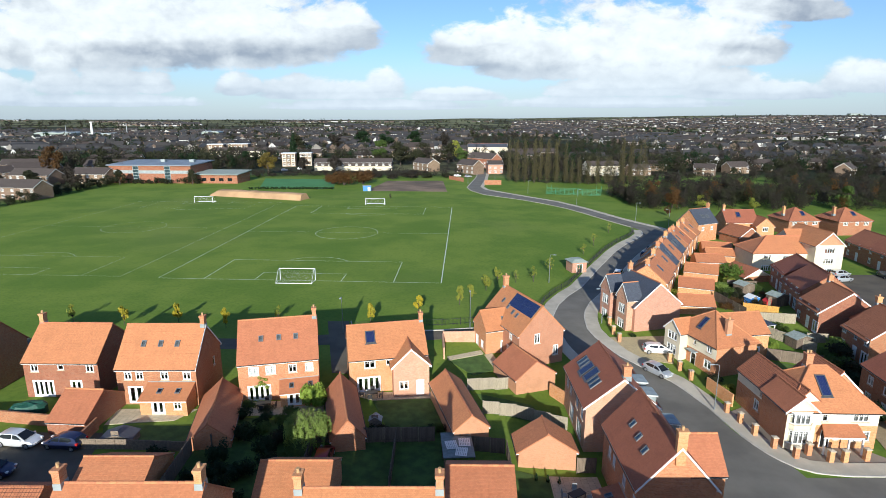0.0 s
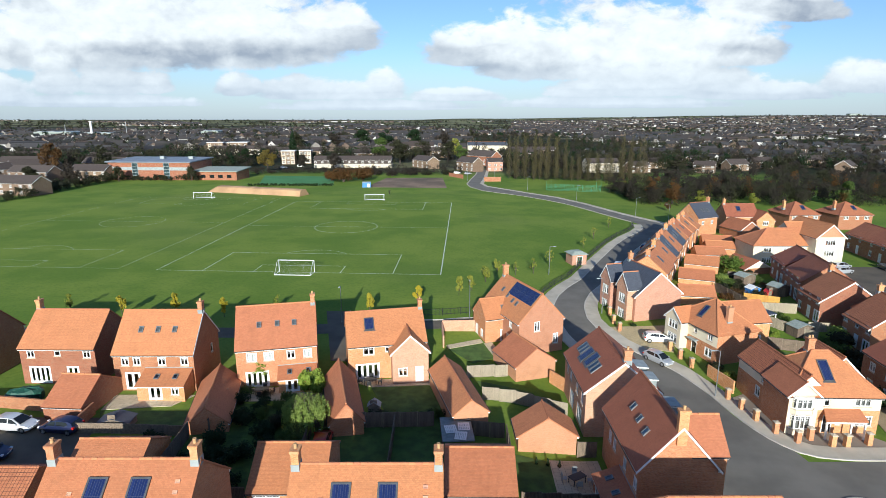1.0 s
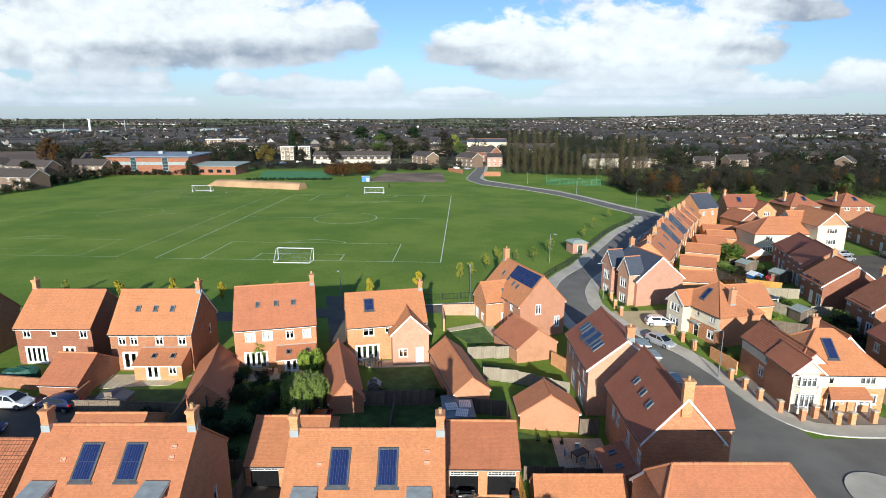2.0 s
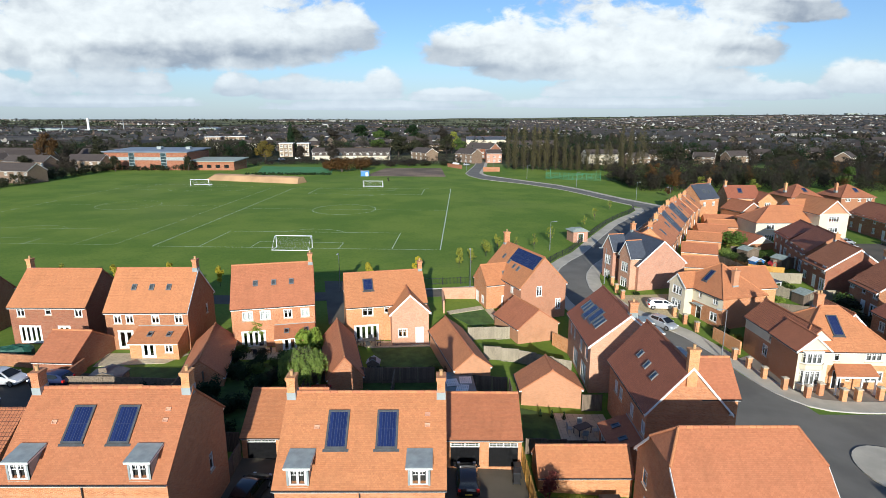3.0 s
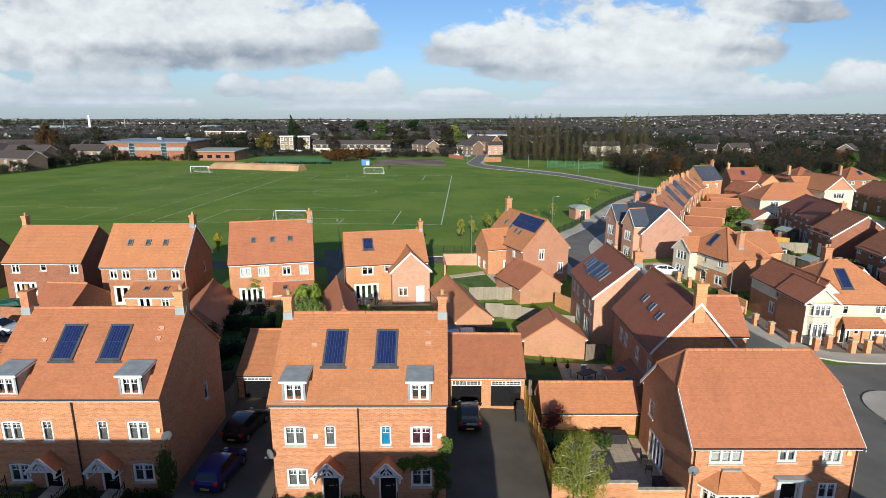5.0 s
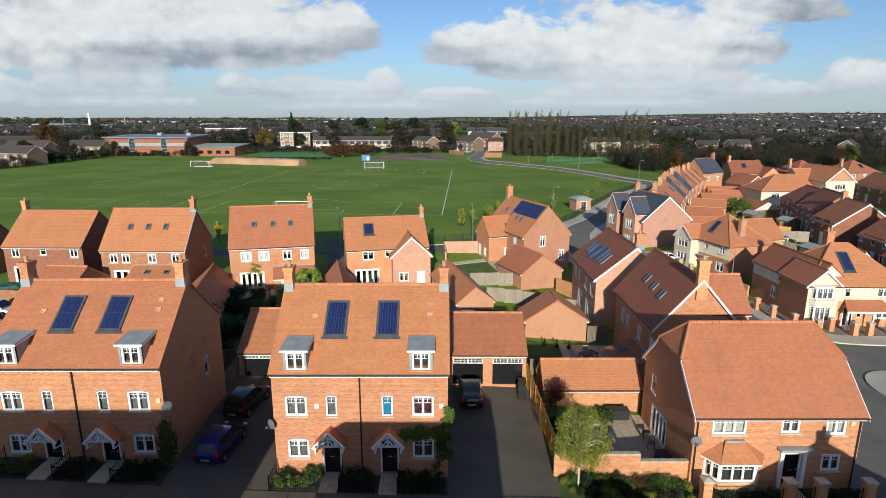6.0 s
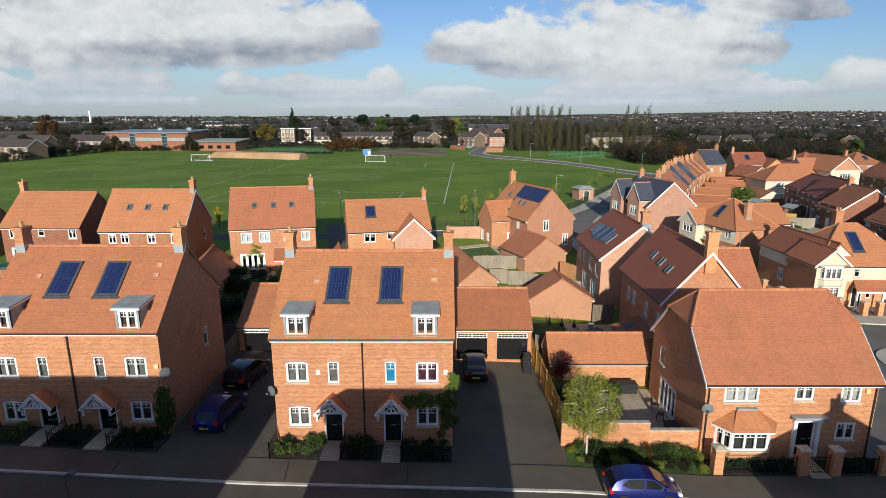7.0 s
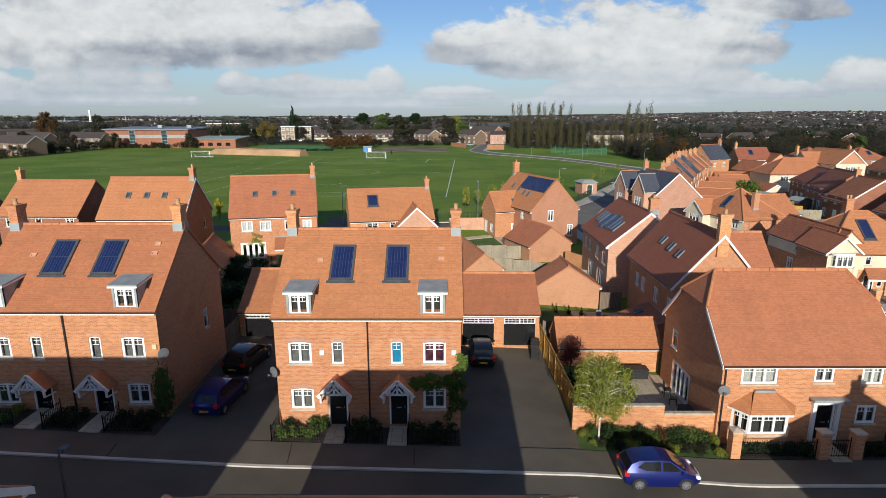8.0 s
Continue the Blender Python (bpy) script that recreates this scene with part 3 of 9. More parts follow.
# Lane between the back row and the field.
strip("road", [(-75, 76.5), (-30.5, 76.5), (-14.0, 79.5), (0.0, 81.5), (6.0, 82.8), (18.0, 83.0)], [(-75, 80.5), (-31.0, 80.5), (-14.5, 83.2), (0.0, 84.6), (6.0, 85.8), (18.4, 88.5)], ["asphalt_new"], 0.02, "narrow dark asphalt lane behind the houses", "road")
strip("road", [(-15.0, 70.0), (-19.2, 88.2)], [(-12.8, 70.0), (-15.6, 88.2)], ["asphalt_new"], 0.035, "short asphalt spur beside the field", "road")
strip("kerb", [(-15.4, 88.3), (-14.2, 83.4), (0.0, 84.7), (6.0, 85.9), (17.0, 88.4)], [(-15.3, 88.5), (-14.1, 83.6), (0.0, 84.95), (6.0, 86.15), (17.0, 88.65)], ["kerb"], 0.1, "pale kerb along the lane", "kerb")
# Drives, yards and lawns.
strip("driveway", [(0.0, 26.7), (0.0, 40.0)], [(6.32, 26.7), (6.4, 40.0)], ["asphalt_new"], 0.05, "dark asphalt driveway before two garages", "driveway")
strip("driveway", [(-15.75, 26.6), (-16.1, 40.5)], [(-9.75, 26.6), (-9.7, 40.5)], ["asphalt_new"], 0.05, "dark asphalt driveway between two houses", "driveway")
strip("parking_yard", [(-60, 44.0), (-60, 54.0)], [(-34.0, 44.0), (-36.0, 54.0)], ["asphalt_new"], 0.04, "dark asphalt parking yard", "yard")
strip("driveway", [(28.4, 77.0), (26.7, 83.8)], [(33.4, 75.2), (37.5, 84.5)], ["block"], 0.06, "buff block-paved driveway", "driveway")
strip("driveway", [(47.6, 51.9), (50.6, 63.0)], [(58.0, 51.9), (56.0, 63.0)], ["block"], 0.06, "buff block-paved driveway", "driveway")
strip("forecourt", [(72.0, 88.0), (78.0, 119.5)], [(100.0, 84.0), (101.5, 119.0)], ["asphalt"], 0.04, "asphalt courtyard between houses", "yard")
for pts, nm in (
        (((-37.2, 55.4), (-27.4, 55.6), (-26.2, 51.8), (-35.0, 51.6)), "dark shaded back lawn"),
        (((-8.6, 63.0), (-1.5, 64.0), (0.6, 57.0), (-6.0, 56.2)), "dark shaded back lawn"),
        (((1.0, 74.4), (6.0, 76.6), (7.2, 72.2), (4.2, 70.4)), "sunlit back lawn beside a wall"),
        (((7.0, 50.0), (7.0, 44.0), (10.4, 44.0), (10.6, 49.0)), "small dark lawn behind a garage"),
        (((6.8, 36.8), (6.8, 29.6), (9.4, 29.6), (9.6, 36.8)), "small lawn behind a brick wall"),
        (((-13.5, 55.5), (-24.0, 56.0), (-23.5, 51.0), (-14.0, 51.0)), "overgrown dark back lawn"),
        (((-12.0, 52.5), (-5.0, 52.0), (-5.0, 46.0), (-9.0, 46.0)), "dark lawn between fences"),
        (((-4.6, 52.0), (1.0, 53.0), (2.0, 48.6), (-4.6, 46.0)), "dark lawn between fences"),
        (((4.4, 65.6), (11.0, 63.6), (13.2, 58.8), (5.8, 61.0)), "sunlit strip of back lawn"),
        (((44.0, 70.0), (48.0, 76.0), (53.0, 74.0), (49.0, 68.0)), "back lawn beside a cream house")):
    strip("lawn", [pts[0], pts[3]], [pts[1], pts[2]], ["lawn"], 0.05, nm, "lawn", step=2.0)
for pts, nm in (
        (((-37.5, 59.0), (-28.5, 59.2), (-30.0, 56.6), (-37.2, 55.6)), "pale slab patio behind a house"),
        (((-24.0, 61.0), (-14.5, 63.0), (-14.0, 59.5), (-23.5, 58.0)), "slab patio behind a house"),
        (((-12.5, 65.0), (-1.0, 65.8), (-1.4, 64.2), (-8.6, 63.2)), "slab patio behind a house"),
        (((9.5, 36.8), (14.0, 36.8), (14.0, 29.8), (9.4, 29.8)), "pale slab patio beside a house"),
        (((10.6, 49.3), (15.5, 49.6), (15.5, 43.6), (10.4, 44.0)), "slab patio behind a garage")):
    strip("patio", [pts[0], pts[3]], [pts[1], pts[2]], ["slab"], 0.06, nm, "patio", step=2.0)
strip("patio", [(6.1, 76.6), (7.35, 72.2)], [(7.3, 77.2), (8.5, 72.8)], ["slab"], 0.062, "pale slab path round a small lawn", "patio", step=2.0)
strip("patio", [(0.9, 74.6), (6.0, 76.8)], [(0.6, 75.7), (5.7, 78.0)], ["slab"], 0.062, "pale slab path round a small lawn", "patio", step=2.0)
strip("rough_grass", [(-26, 41.0), (-26.0, 58.0)], [(2.0, 41.0), (0.0, 56.5)], ["lawn"], 0.02, "rough dark grass of back gardens", "grass")
strip("bare_soil", [(-9.8, 26.75), (-9.8, 28.4)], [(0.0, 26.85), (0.0, 28.4)], ["soil"], 0.06, "planted front garden soil", "soil")
strip("bare_soil", [(-25.4, 26.75), (-25.4, 28.6)], [(-15.7, 26.75), (-15.7, 28.6)], ["soil"], 0.06, "planted front garden soil", "soil")
strip("bare_soil", [(6.2, 26.8), (6.4, 28.8)], [(14.0, 27.0), (14.0, 28.8)], ["lawn"], 0.06, "grassy planted bed before a wall", "bed")
strip("bare_soil", [(14.0, 27.0), (14.0, 28.4)], [(24.0, 27.0), (24.0, 28.4)], ["soil"], 0.06, "planted front garden soil", "soil")
strip("gravel_yard", [(36.2, 52.2), (35.2, 62.5)], [(48.0, 51.9), (38.0, 64.0)], ["gravel"], 0.05, "dark gravel front garden", "gravel")
strip("bare_earth_patch", [(-36, 260), (-30, 302)], [(2, 257), (0, 303)], ["bare_ground"], 0.03, "worn bare earth patch beyond the field", "earth")
strip("astro_pitch", [(-89.5, 273), (-99.7, 315)], [(-52.3, 267), (-58.9, 309)], ["astro"], 0.05, "bright green artificial pitch", "pitch")


def traffic_island():
    m = Mesh()
    pts = [(37.2 + 3.1 * math.cos(a), 40.4 + 3.8 * math.sin(a)) for a in [2 * math.pi * i / 28 for i in range(28)]]
    for i in range(28):
        p, q = pts[i], pts[(i + 1) % 28]
        m.poly([(*p, -2.4), (*q, -2.4), (*q, -2.16), (*p, -2.16)])
        m.poly([(37.2, 40.4, -2.10), (*p, -2.16), (*q, -2.16)])
    single("traffic_island", m, ["path"], Matrix(), "raised pale concrete island in the road", "traffic island", kind="structure")


traffic_island()

# ---- houses ----
WINDOWS = {}


def window_data(kind, w, h, glazing):
    """Frame and pane meshes, made once for each size. The face is y = 0 and looks to -y; the foot's middle is the origin."""
    key = (kind, round(w, 2), round(h, 2), glazing)
    if key in WINDOWS:
        return WINDOWS[key]
    fr, pn, sl = Mesh(), Mesh(), Mesh()
    b, y0, y1 = min(0.125, w * 0.14), 0.03, 0.11
    glazing = glazing and kind != "french"
    fr.box(-w / 2, y0, 0, -w / 2 + b, y1, h), fr.box(w / 2 - b, y0, 0, w / 2, y1, h)
    fr.box(-w / 2 + b, y0, 0, w / 2 - b, y1, b), fr.box(-w / 2 + b, y0, h - b, w / 2 - b, y1, h)
    lights = max(1, round(w / 0.58)) if kind != "french" else max(2, round(w / 0.72))
    lw = (w - 2 * b) / lights
    for i in range(lights):
        x = -w / 2 + b + i * lw
        if i:
            fr.box(x - 0.065, y0 - 0.01, b, x + 0.065, y1, h - b)
        if glazing:
            fr.box(x + 0.05, y0 + 0.02, h * 0.62, x + lw - 0.05, y1 - 0.02, h * 0.62 + 0.035)
            fr.box(x + lw / 2 - 0.016, y0 + 0.021, h * 0.62 + 0.035, x + lw / 2 + 0.016, y1 - 0.021, h - b)
            fr.box(x + 0.05, y0 + 0.022, h * 0.81, x + lw - 0.05, y1 - 0.022, h * 0.81 + 0.03)
        if kind == "french":
            fr.box(x + 0.02, y0 + 0.01, b, x + lw - 0.02, y1 - 0.01, 0.3)
            for xs in (x + 0.02, x + lw - 0.15):
                fr.box(xs, y0 + 0.011, 0.3, xs + 0.13, y1 - 0.011, h - b)
            fr.box(x + 0.15, y0 + 0.012, h - b - 0.12, x + lw - 0.15, y1 - 0.012, h - b)
    pn.poly([(-w / 2 + b, 0.075, b), (w / 2 - b, 0.075, b), (w / 2 - b, 0.075, h - b), (-w / 2 + b, 0.075, h - b)])
    sl.bevel_box(-w / 2 - 0.08, -0.07, -0.09, w / 2 + 0.08, 0.06, -0.004, 0.015)
    got = (fr.data("window", ["white"]), pn.data("pane", ["glass"]), sl.data("sill", ["stone"]))
    WINDOWS[key] = got
    return got


def put_window(owner, at, kind, w, h, glazing=True, blind=None):
    fr, pn, sl = window_data(kind, w, h, glazing)
    ob = part("window", fr, None, owner, at=at)
    part("pane", pn, None, ob).visible_shadow = False
    if kind != "french":
        part("sill", sl, None, ob)
    if blind:
        m = Mesh()
        n = 10
        for i in range(n):
            x0, x1 = -w / 2 + 0.06 + (w - 0.12) * i / n, -w / 2 + 0.06 + (w - 0.12) * (i + 1) / n
            m.poly([(x0, 0.2 + 0.03 * (i % 2), 0.05), (x1, 0.2 + 0.03 * ((i + 1) % 2), 0.05), (x1, 0.2 + 0.03 * ((i + 1) % 2), h - 0.05), (x0, 0.2 + 0.03 * (i % 2), h - 0.05)])
        part("curtain", m, [blind], ob, "gathered curtain behind the glass")
    return ob


def put_door(owner, at, w=0.95, h=2.05, mat="black"):
    m = Mesh()
    m.box(-w / 2, 0.06, 0, w / 2, 0.11, h)
    for x in (-w * 0.22, w * 0.22):
        for z0, z1 in ((0.2, 0.9), (1.05, 1.75)):
            m.bevel_box(x - w * 0.15, 0.045, z0, x + w * 0.15, 0.07, z1, 0.01)
    ob = part("door", m, [mat], owner, at=at)
    f = Mesh()
    f.box(-w / 2 - 0.09, 0.0, 0, -w / 2, 0.12, h + 0.09), f.box(w / 2, 0.0, 0, w / 2 + 0.09, 0.12, h + 0.09), f.box(-w / 2, 0.0, h, w / 2, 0.12, h + 0.09)
    part("frame", f, ["white"], ob, "white door frame")
    k = Mesh()
    k.tube([(w * 0.36, 0.03, 0.98), (w * 0.36, 0.03, 1.1)], 0.018, 6)
    part("handle", k, ["rim"], ob, "bright metal handle")
    k = Mesh()
    k.box(-0.13, 0.035, 0.96, 0.13, 0.05, 1.02)
    part("letter_plate", k, ["rim"], ob, "bright metal letter plate")
    return ob


def put_garage_door(owner, at, w=2.3, h=2.0):
    m = Mesh()
    m.ribbed(-w / 2, w / 2, 0, h * 0.8, 18, 0.085, 0.014, 0.05, 0.75)
    ob = part("garage_door", m, ["black"], owner, at=at)
    f = Mesh()
    z0, z1 = h * 0.8, h
    f.box(-w / 2, 0.06, z0, w / 2, 0.13, z0 + 0.06), f.box(-w / 2, 0.06, z1 - 0.06, w / 2, 0.13, z1)
    for i in range(9):
        x = -w / 2 + 0.03 + (w - 0.06) * i / 8
        t = 0.05 if i in (0, 4, 8) else 0.018
        f.box(x - t, 0.061, z0 + 0.06, x + t, 0.129, z1 - 0.06)
    f.box(-w / 2 + 0.05, 0.064, (z0 + z1) / 2 - 0.015, w / 2 - 0.05, 0.126, (z0 + z1) / 2 + 0.015)
    part("fanlight", f, ["white"], ob, "white glazing bars over the garage door")
    p = Mesh()
    p.poly([(-w / 2, 0.1, z0 + 0.05), (w / 2, 0.1, z0 + 0.05), (w / 2, 0.1, z1 - 0.05), (-w / 2, 0.1, z1 - 0.05)])
    part("pane", p, ["glass"], ob)
    return ob


def face_frames(W, D):
    return {"f": ((-W / 2, -D / 2), (1, 0), 0), "r": ((W / 2, -D / 2), (0, 1), 90), "b": ((W / 2, D / 2), (-1, 0), 180), "l": ((-W / 2, D / 2), (0, -1), -90)}


def wall_face(m, o, t, length, z0, z1, holes, inward, depth=0.22, mat=0, band=None):
    """One flat wall with its openings cut through; the reveals go in by depth. band: (z, material) from which the wall changes."""
    us = sorted({0.0, length, *[h[0] for h in holes], *[h[1] for h in holes]})
    zs = sorted({z0, z1, *[h[2] for h in holes], *[h[3] for h in holes], *([band[0]] if band else [])})
    P = lambda u, z, d=0.0: (o[0] + t[0] * u + inward[0] * d, o[1] + t[1] * u + inward[1] * d, z)
    for a, b in zip(us, us[1:]):
        for c, d in zip(zs, zs[1:]):
            if b - a < 1e-4 or d - c < 1e-4:
                continue
            if any(h[0] - 1e-4 <= a and b <= h[1] + 1e-4 and h[2] - 1e-4 <= c and d <= h[3] + 1e-4 for h in holes):
                continue
            k = band[1] if band and c >= band[0] - 1e-4 else mat
            m.poly([P(a, c), P(b, c), P(b, d), P(a, d)], k)
    for u0, u1, c, d in holes:
        m.poly([P(u0, c), P(u0, d), P(u0, d, depth), P(u0, c, depth)], mat)
        m.poly([P(u1, c), P(u1, c, depth), P(u1, d, depth), P(u1, d)], mat)
        m.poly([P(u0, c), P(u0, c, depth), P(u1, c, depth), P(u1, c)], mat)
        m.poly([P(u0, d), P(u1, d), P(u1, d, depth), P(u0, d, depth)], mat)


def slope(m, o, t, up, profile, course, thick=0.11, lip=0.016):
    """A roof slope in stepped courses. o: eave's middle; t: along the eave; up: up the slope; profile: (v, left, right) from eave to ridge."""
    o, t, up = Vector(o), Vector(t).normalized(), Vector(up).normalized()
    n = t.cross(up)
    n = n if n.z > 0 else -n
    vs = [p[0] for p in profile]
    rows = []
    for (v0, l0, r0), (v1, l1, r1) in zip(profile, profile[1:]):
        k = max(1, round((v1 - v0) / course))
        rows += [(v0 + (v1 - v0) * i / k, l0 + (l1 - l0) * i / k, r0 + (r1 - r0) * i / k) for i in range(k)]
    rows.append(profile[-1])
    P = lambda u, v, h: o + t * u + up * v + n * h
    for (v0, l0, r0), (v1, l1, r1) in zip(rows, rows[1:]):
        m.poly([P(l0, v0, lip), P(r0, v0, lip), P(r1, v1, 0), P(l1, v1, 0)])
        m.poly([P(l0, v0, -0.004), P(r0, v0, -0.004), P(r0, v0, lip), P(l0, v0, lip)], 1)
        m.poly([P(l0, v0, -thick), P(l0, v0, lip), P(l1, v1, 0), P(l1, v1, -thick)])
        m.poly([P(r0, v0, lip), P(r0, v0, -thick), P(r1, v1, -thick), P(r1, v1, 0)])
    v0, l0, r0 = rows[0]
    m.poly([P(l0, v0, -thick), P(r0, v0, -thick), P(r0, v0, lip), P(l0, v0, lip)])
    lo = [P(l, v, -thick) for v, l, r in profile]
    hi = [P(r, v, -thick) for v, l, r in profile]
    m.poly(lo + hi[::-1])


def ridge_line(m, a, b, r=0.11, piece=0.45):
    a, b = Vector(a), Vector(b)
    k = max(1, round((b - a).length / piece))
    d = (b - a) / k
    s = d.normalized().cross(Vector((0, 0, 1))).normalized()
    u = s.cross(d.normalized())
    for i in range(k):
        p, q = a + d * i, a + d * (i + 0.97)
        ring = lambda c, g: [c + s * r * g - u * 0.05, c + s * r * 0.7 * g + u * 0.075, c + u * 0.105 * g, c - s * r * 0.7 * g + u * 0.075, c - s * r * g - u * 0.05]
        A, B = ring(p, 1.0), ring(q, 0.94)
        for j in range(4):
            m.poly([A[j], B[j], B[j + 1], A[j + 1]])
        m.poly(A), m.poly(B[::-1])


def put_chimney(owner, x, y, z0, z1, w=0.75, d=0.5, mat="brick", pots=2, flash=0.6):
    m = Mesh()
    m.box(-w / 2, -d / 2, z0, w / 2, d / 2, z1)
    m.box(-w / 2 - 0.04, -d / 2 - 0.04, z1 - 0.24, w / 2 + 0.04, d / 2 + 0.04, z1 - 0.15)
    m.box(-w / 2 - 0.07, -d / 2 - 0.07, z1 - 0.148, w / 2 + 0.07, d / 2 + 0.07, z1 + 0.02)
    ob = part("chimney", m, [mat], owner, at=pose(x, y, 0))
    if flash:
        f = Mesh()
        f.box(-w / 2 - 0.03, -d / 2 - 0.03, z0, w / 2 + 0.03, d / 2 + 0.03, z0 + flash)
        part("flashing", f, ["lead"], ob, "grey lead flashing")
    for i in range(pots):
        p = Mesh()
        c = (-w * 0.22 + w * 0.44 * i) if pots > 1 else 0
        p.tube([(c, 0, z1), (c, 0, z1 + 0.28), (c, 0, z1 + 0.29), (c, 0, z1 + 0.36)], [0.12, 0.1, 0.13, 0.12], 10)
        part("chimney_pot", p, ["pot"], ob)
    return ob


def house(label, x, y, rot, W, D, eave, ridge, roof="gable", wall="brick", tiles="tile", ground=None, holes=(), over=0.3, verge=0.08,
          chimneys=(), course=0.3, barge="", band=None, name="house", category="house", group="", clip=0.45, lights=(), hip=None, floor_drop=0.7, pipes=(), other=None, banded="frbl"):
    """A house with its ridge along its own x. eave, ridge: heights in the world. holes: (face, kind, u, z, w, h[, curtain]), z over the ground."""
    g = gz(x, y) if ground is None else ground
    top = thing(name, pose(x, y, g, 0, 0, rot), label, category, group)
    he, hr = eave - g, ridge - g
    rise = (hr - he) / (D / 2)
    walls = Mesh()
    wmats = [wall] + ([band[1]] if band else [])
    wmats += [other[1]] if other else []
    bd = (band[0], 1) if band else None
    fr = face_frames(W, D)
    for k, (o, t, ang) in fr.items():
        length = W if k in "fb" else D
        inward = (-t[1], t[0])
        cut = [(length / 2 + h[2] - h[4] / 2, length / 2 + h[2] + h[4] / 2, h[3], h[3] + h[5]) for h in holes if h[0] == k]
        wall_face(walls, o, t, length, -floor_drop, he, cut, inward, mat=len(wmats) - 1 if other and k in other[0] else 0, band=bd if k in banded else None)
    if roof in ("gable", "half"):
        for sx in (-1, 1):
            X = sx * W / 2
            zt = hr if roof == "gable" else he + (hr - he) * clip
            yt = 0 if roof == "gable" else D / 2 * (1 - clip)
            tri = [(X, -D / 2, he), (X, D / 2, he), (X, yt, zt - 0.06)] + ([(X, -yt, zt - 0.06)] if yt else [])
            walls.poly(tri if sx > 0 else tri[::-1], 1 if band else 0)
    part("wall", walls, wmats, top)
    # roof
    rf, rg = Mesh(), Mesh()
    a = W / 2 + verge
    run = D / 2 + over
    L = math.hypot(run, run * rise)
    lowz = he - over * rise
    upv = lambda sy: (0, -sy * run, run * rise)
    hl = D / 2 if hip is None else hip
    ends = []
    if roof == "gable":
        prof = [(0, -a, a), (L, -a, a)]
        ra = a
    elif roof == "hip":
        a = W / 2 + over
        ra = max(0.02, W / 2 - hl)
        prof = [(0, -a, a), (L, -ra, ra)]
        ends = [(0.0, run)]
    else:
        ra = a - (D / 2) * (1 - clip) * 0.62
        cl = (over + D / 2 * clip) / run
        prof = [(0, -a, a), (L * cl, -a, a), (L, -ra, ra)]
        ends = [(cl, run)]
    for sy in (-1, 1):
        slope(rf, (0, sy * run, lowz), (1, 0, 0), upv(sy), prof, course)
    hips = []
    for cl, rn in ends:
        for sx in (-1, 1):
            zb = lowz + run * rise * cl
            half = run * (1 - cl)
            dx = a - ra
            LL = math.hypot(dx, hr - zb)
            slope(rf, (sx * a, 0, zb), (0, 1, 0), (-sx * dx, 0, hr - zb), [(0, -half, half), (LL, -0.01, 0.01)], course)
            for sy in (-1, 1):
                hp_ = Mesh() if y < 46 else rg
                ridge_line(hp_, (sx * a, sy * half, zb + 0.02), (sx * ra, 0, hr + 0.02))
                if y < 46:
                    hips.append(hp_)
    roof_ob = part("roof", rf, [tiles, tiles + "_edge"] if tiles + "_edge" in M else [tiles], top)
    if y < 46:
        k = max(1, round(2 * ra / 0.45))
        one = Mesh()
        ridge_line(one, (0, 0, 0), (2 * ra / k, 0, 0), piece=9.0)
        one = one.data("ridge_tile", ["tile" if tiles == "slate" else tiles])
        for i in range(k):
            part("ridge_tile", one, None, roof_ob, at=pose(-ra + 2 * ra * i / k, 0, hr + 0.02 + 0.004 * math.sin(i * 5.1)))
    else:
        ridge_line(rg, (-ra, 0, hr + 0.02), (ra, 0, hr + 0.02))
    for hp_ in hips:
        part("hip_capping", hp_, ["tile" if tiles == "slate" else tiles], roof_ob)
    if rg.f:
        part("ridge_capping", rg, ["tile" if tiles == "slate" else tiles], roof_ob)
    # eaves
    for sy in (-1, 1):
        fs, gt = Mesh(), Mesh()
        y0 = sy * (run - 0.03)
        fs.box(-W / 2 - 0.02, min(sy * D / 2, y0) + (0.003 if sy < 0 else 0.002), lowz - 0.205, W / 2 + 0.02, max(sy * D / 2, y0) - 0.003, lowz - 0.085)
        gt.tube([(-a, sy * (run + 0.06), lowz - 0.06), (a, sy * (run + 0.06), lowz - 0.06)], 0.045, 6)
        part("fascia", fs, ["white"], top, "white painted eaves board")
        part("gutter", gt, ["dark"], top, "black plastic gutter")
    for sx, key in ((-1, "l"), (1, "r")):
        if key in barge and roof in ("gable", "half"):
            e = 1.0 if roof == "gable" else (over + D / 2 * clip) / run
            for sy in (-1, 1):
                b = Mesh()
                p = [(sx * (a + 0.012), sy * run, lowz - 0.02), (sx * (a + 0.012), sy * run * (1 - e), lowz + run * rise * e - 0.02)]
                for off in ((0, 0.04),):
                    q = [(sx * (a + 0.012 + 0.04), v[1], v[2]) for v in p]
                    dn = lambda v: (v[0], v[1], v[2] - 0.24)
                    b.poly([p[0], p[1], dn(p[1]), dn(p[0])]), b.poly([q[0], dn(q[0]), dn(q[1]), q[1]])
                    b.poly([p[0], q[0], q[1], p[1]]), b.poly([dn(p[0]), dn(p[1]), dn(q[1]), dn(q[0])])
                    b.poly([p[0], dn(p[0]), dn(q[0]), q[0]])
                part("bargeboard", b, ["white"], top, "white bargeboard along the gable")
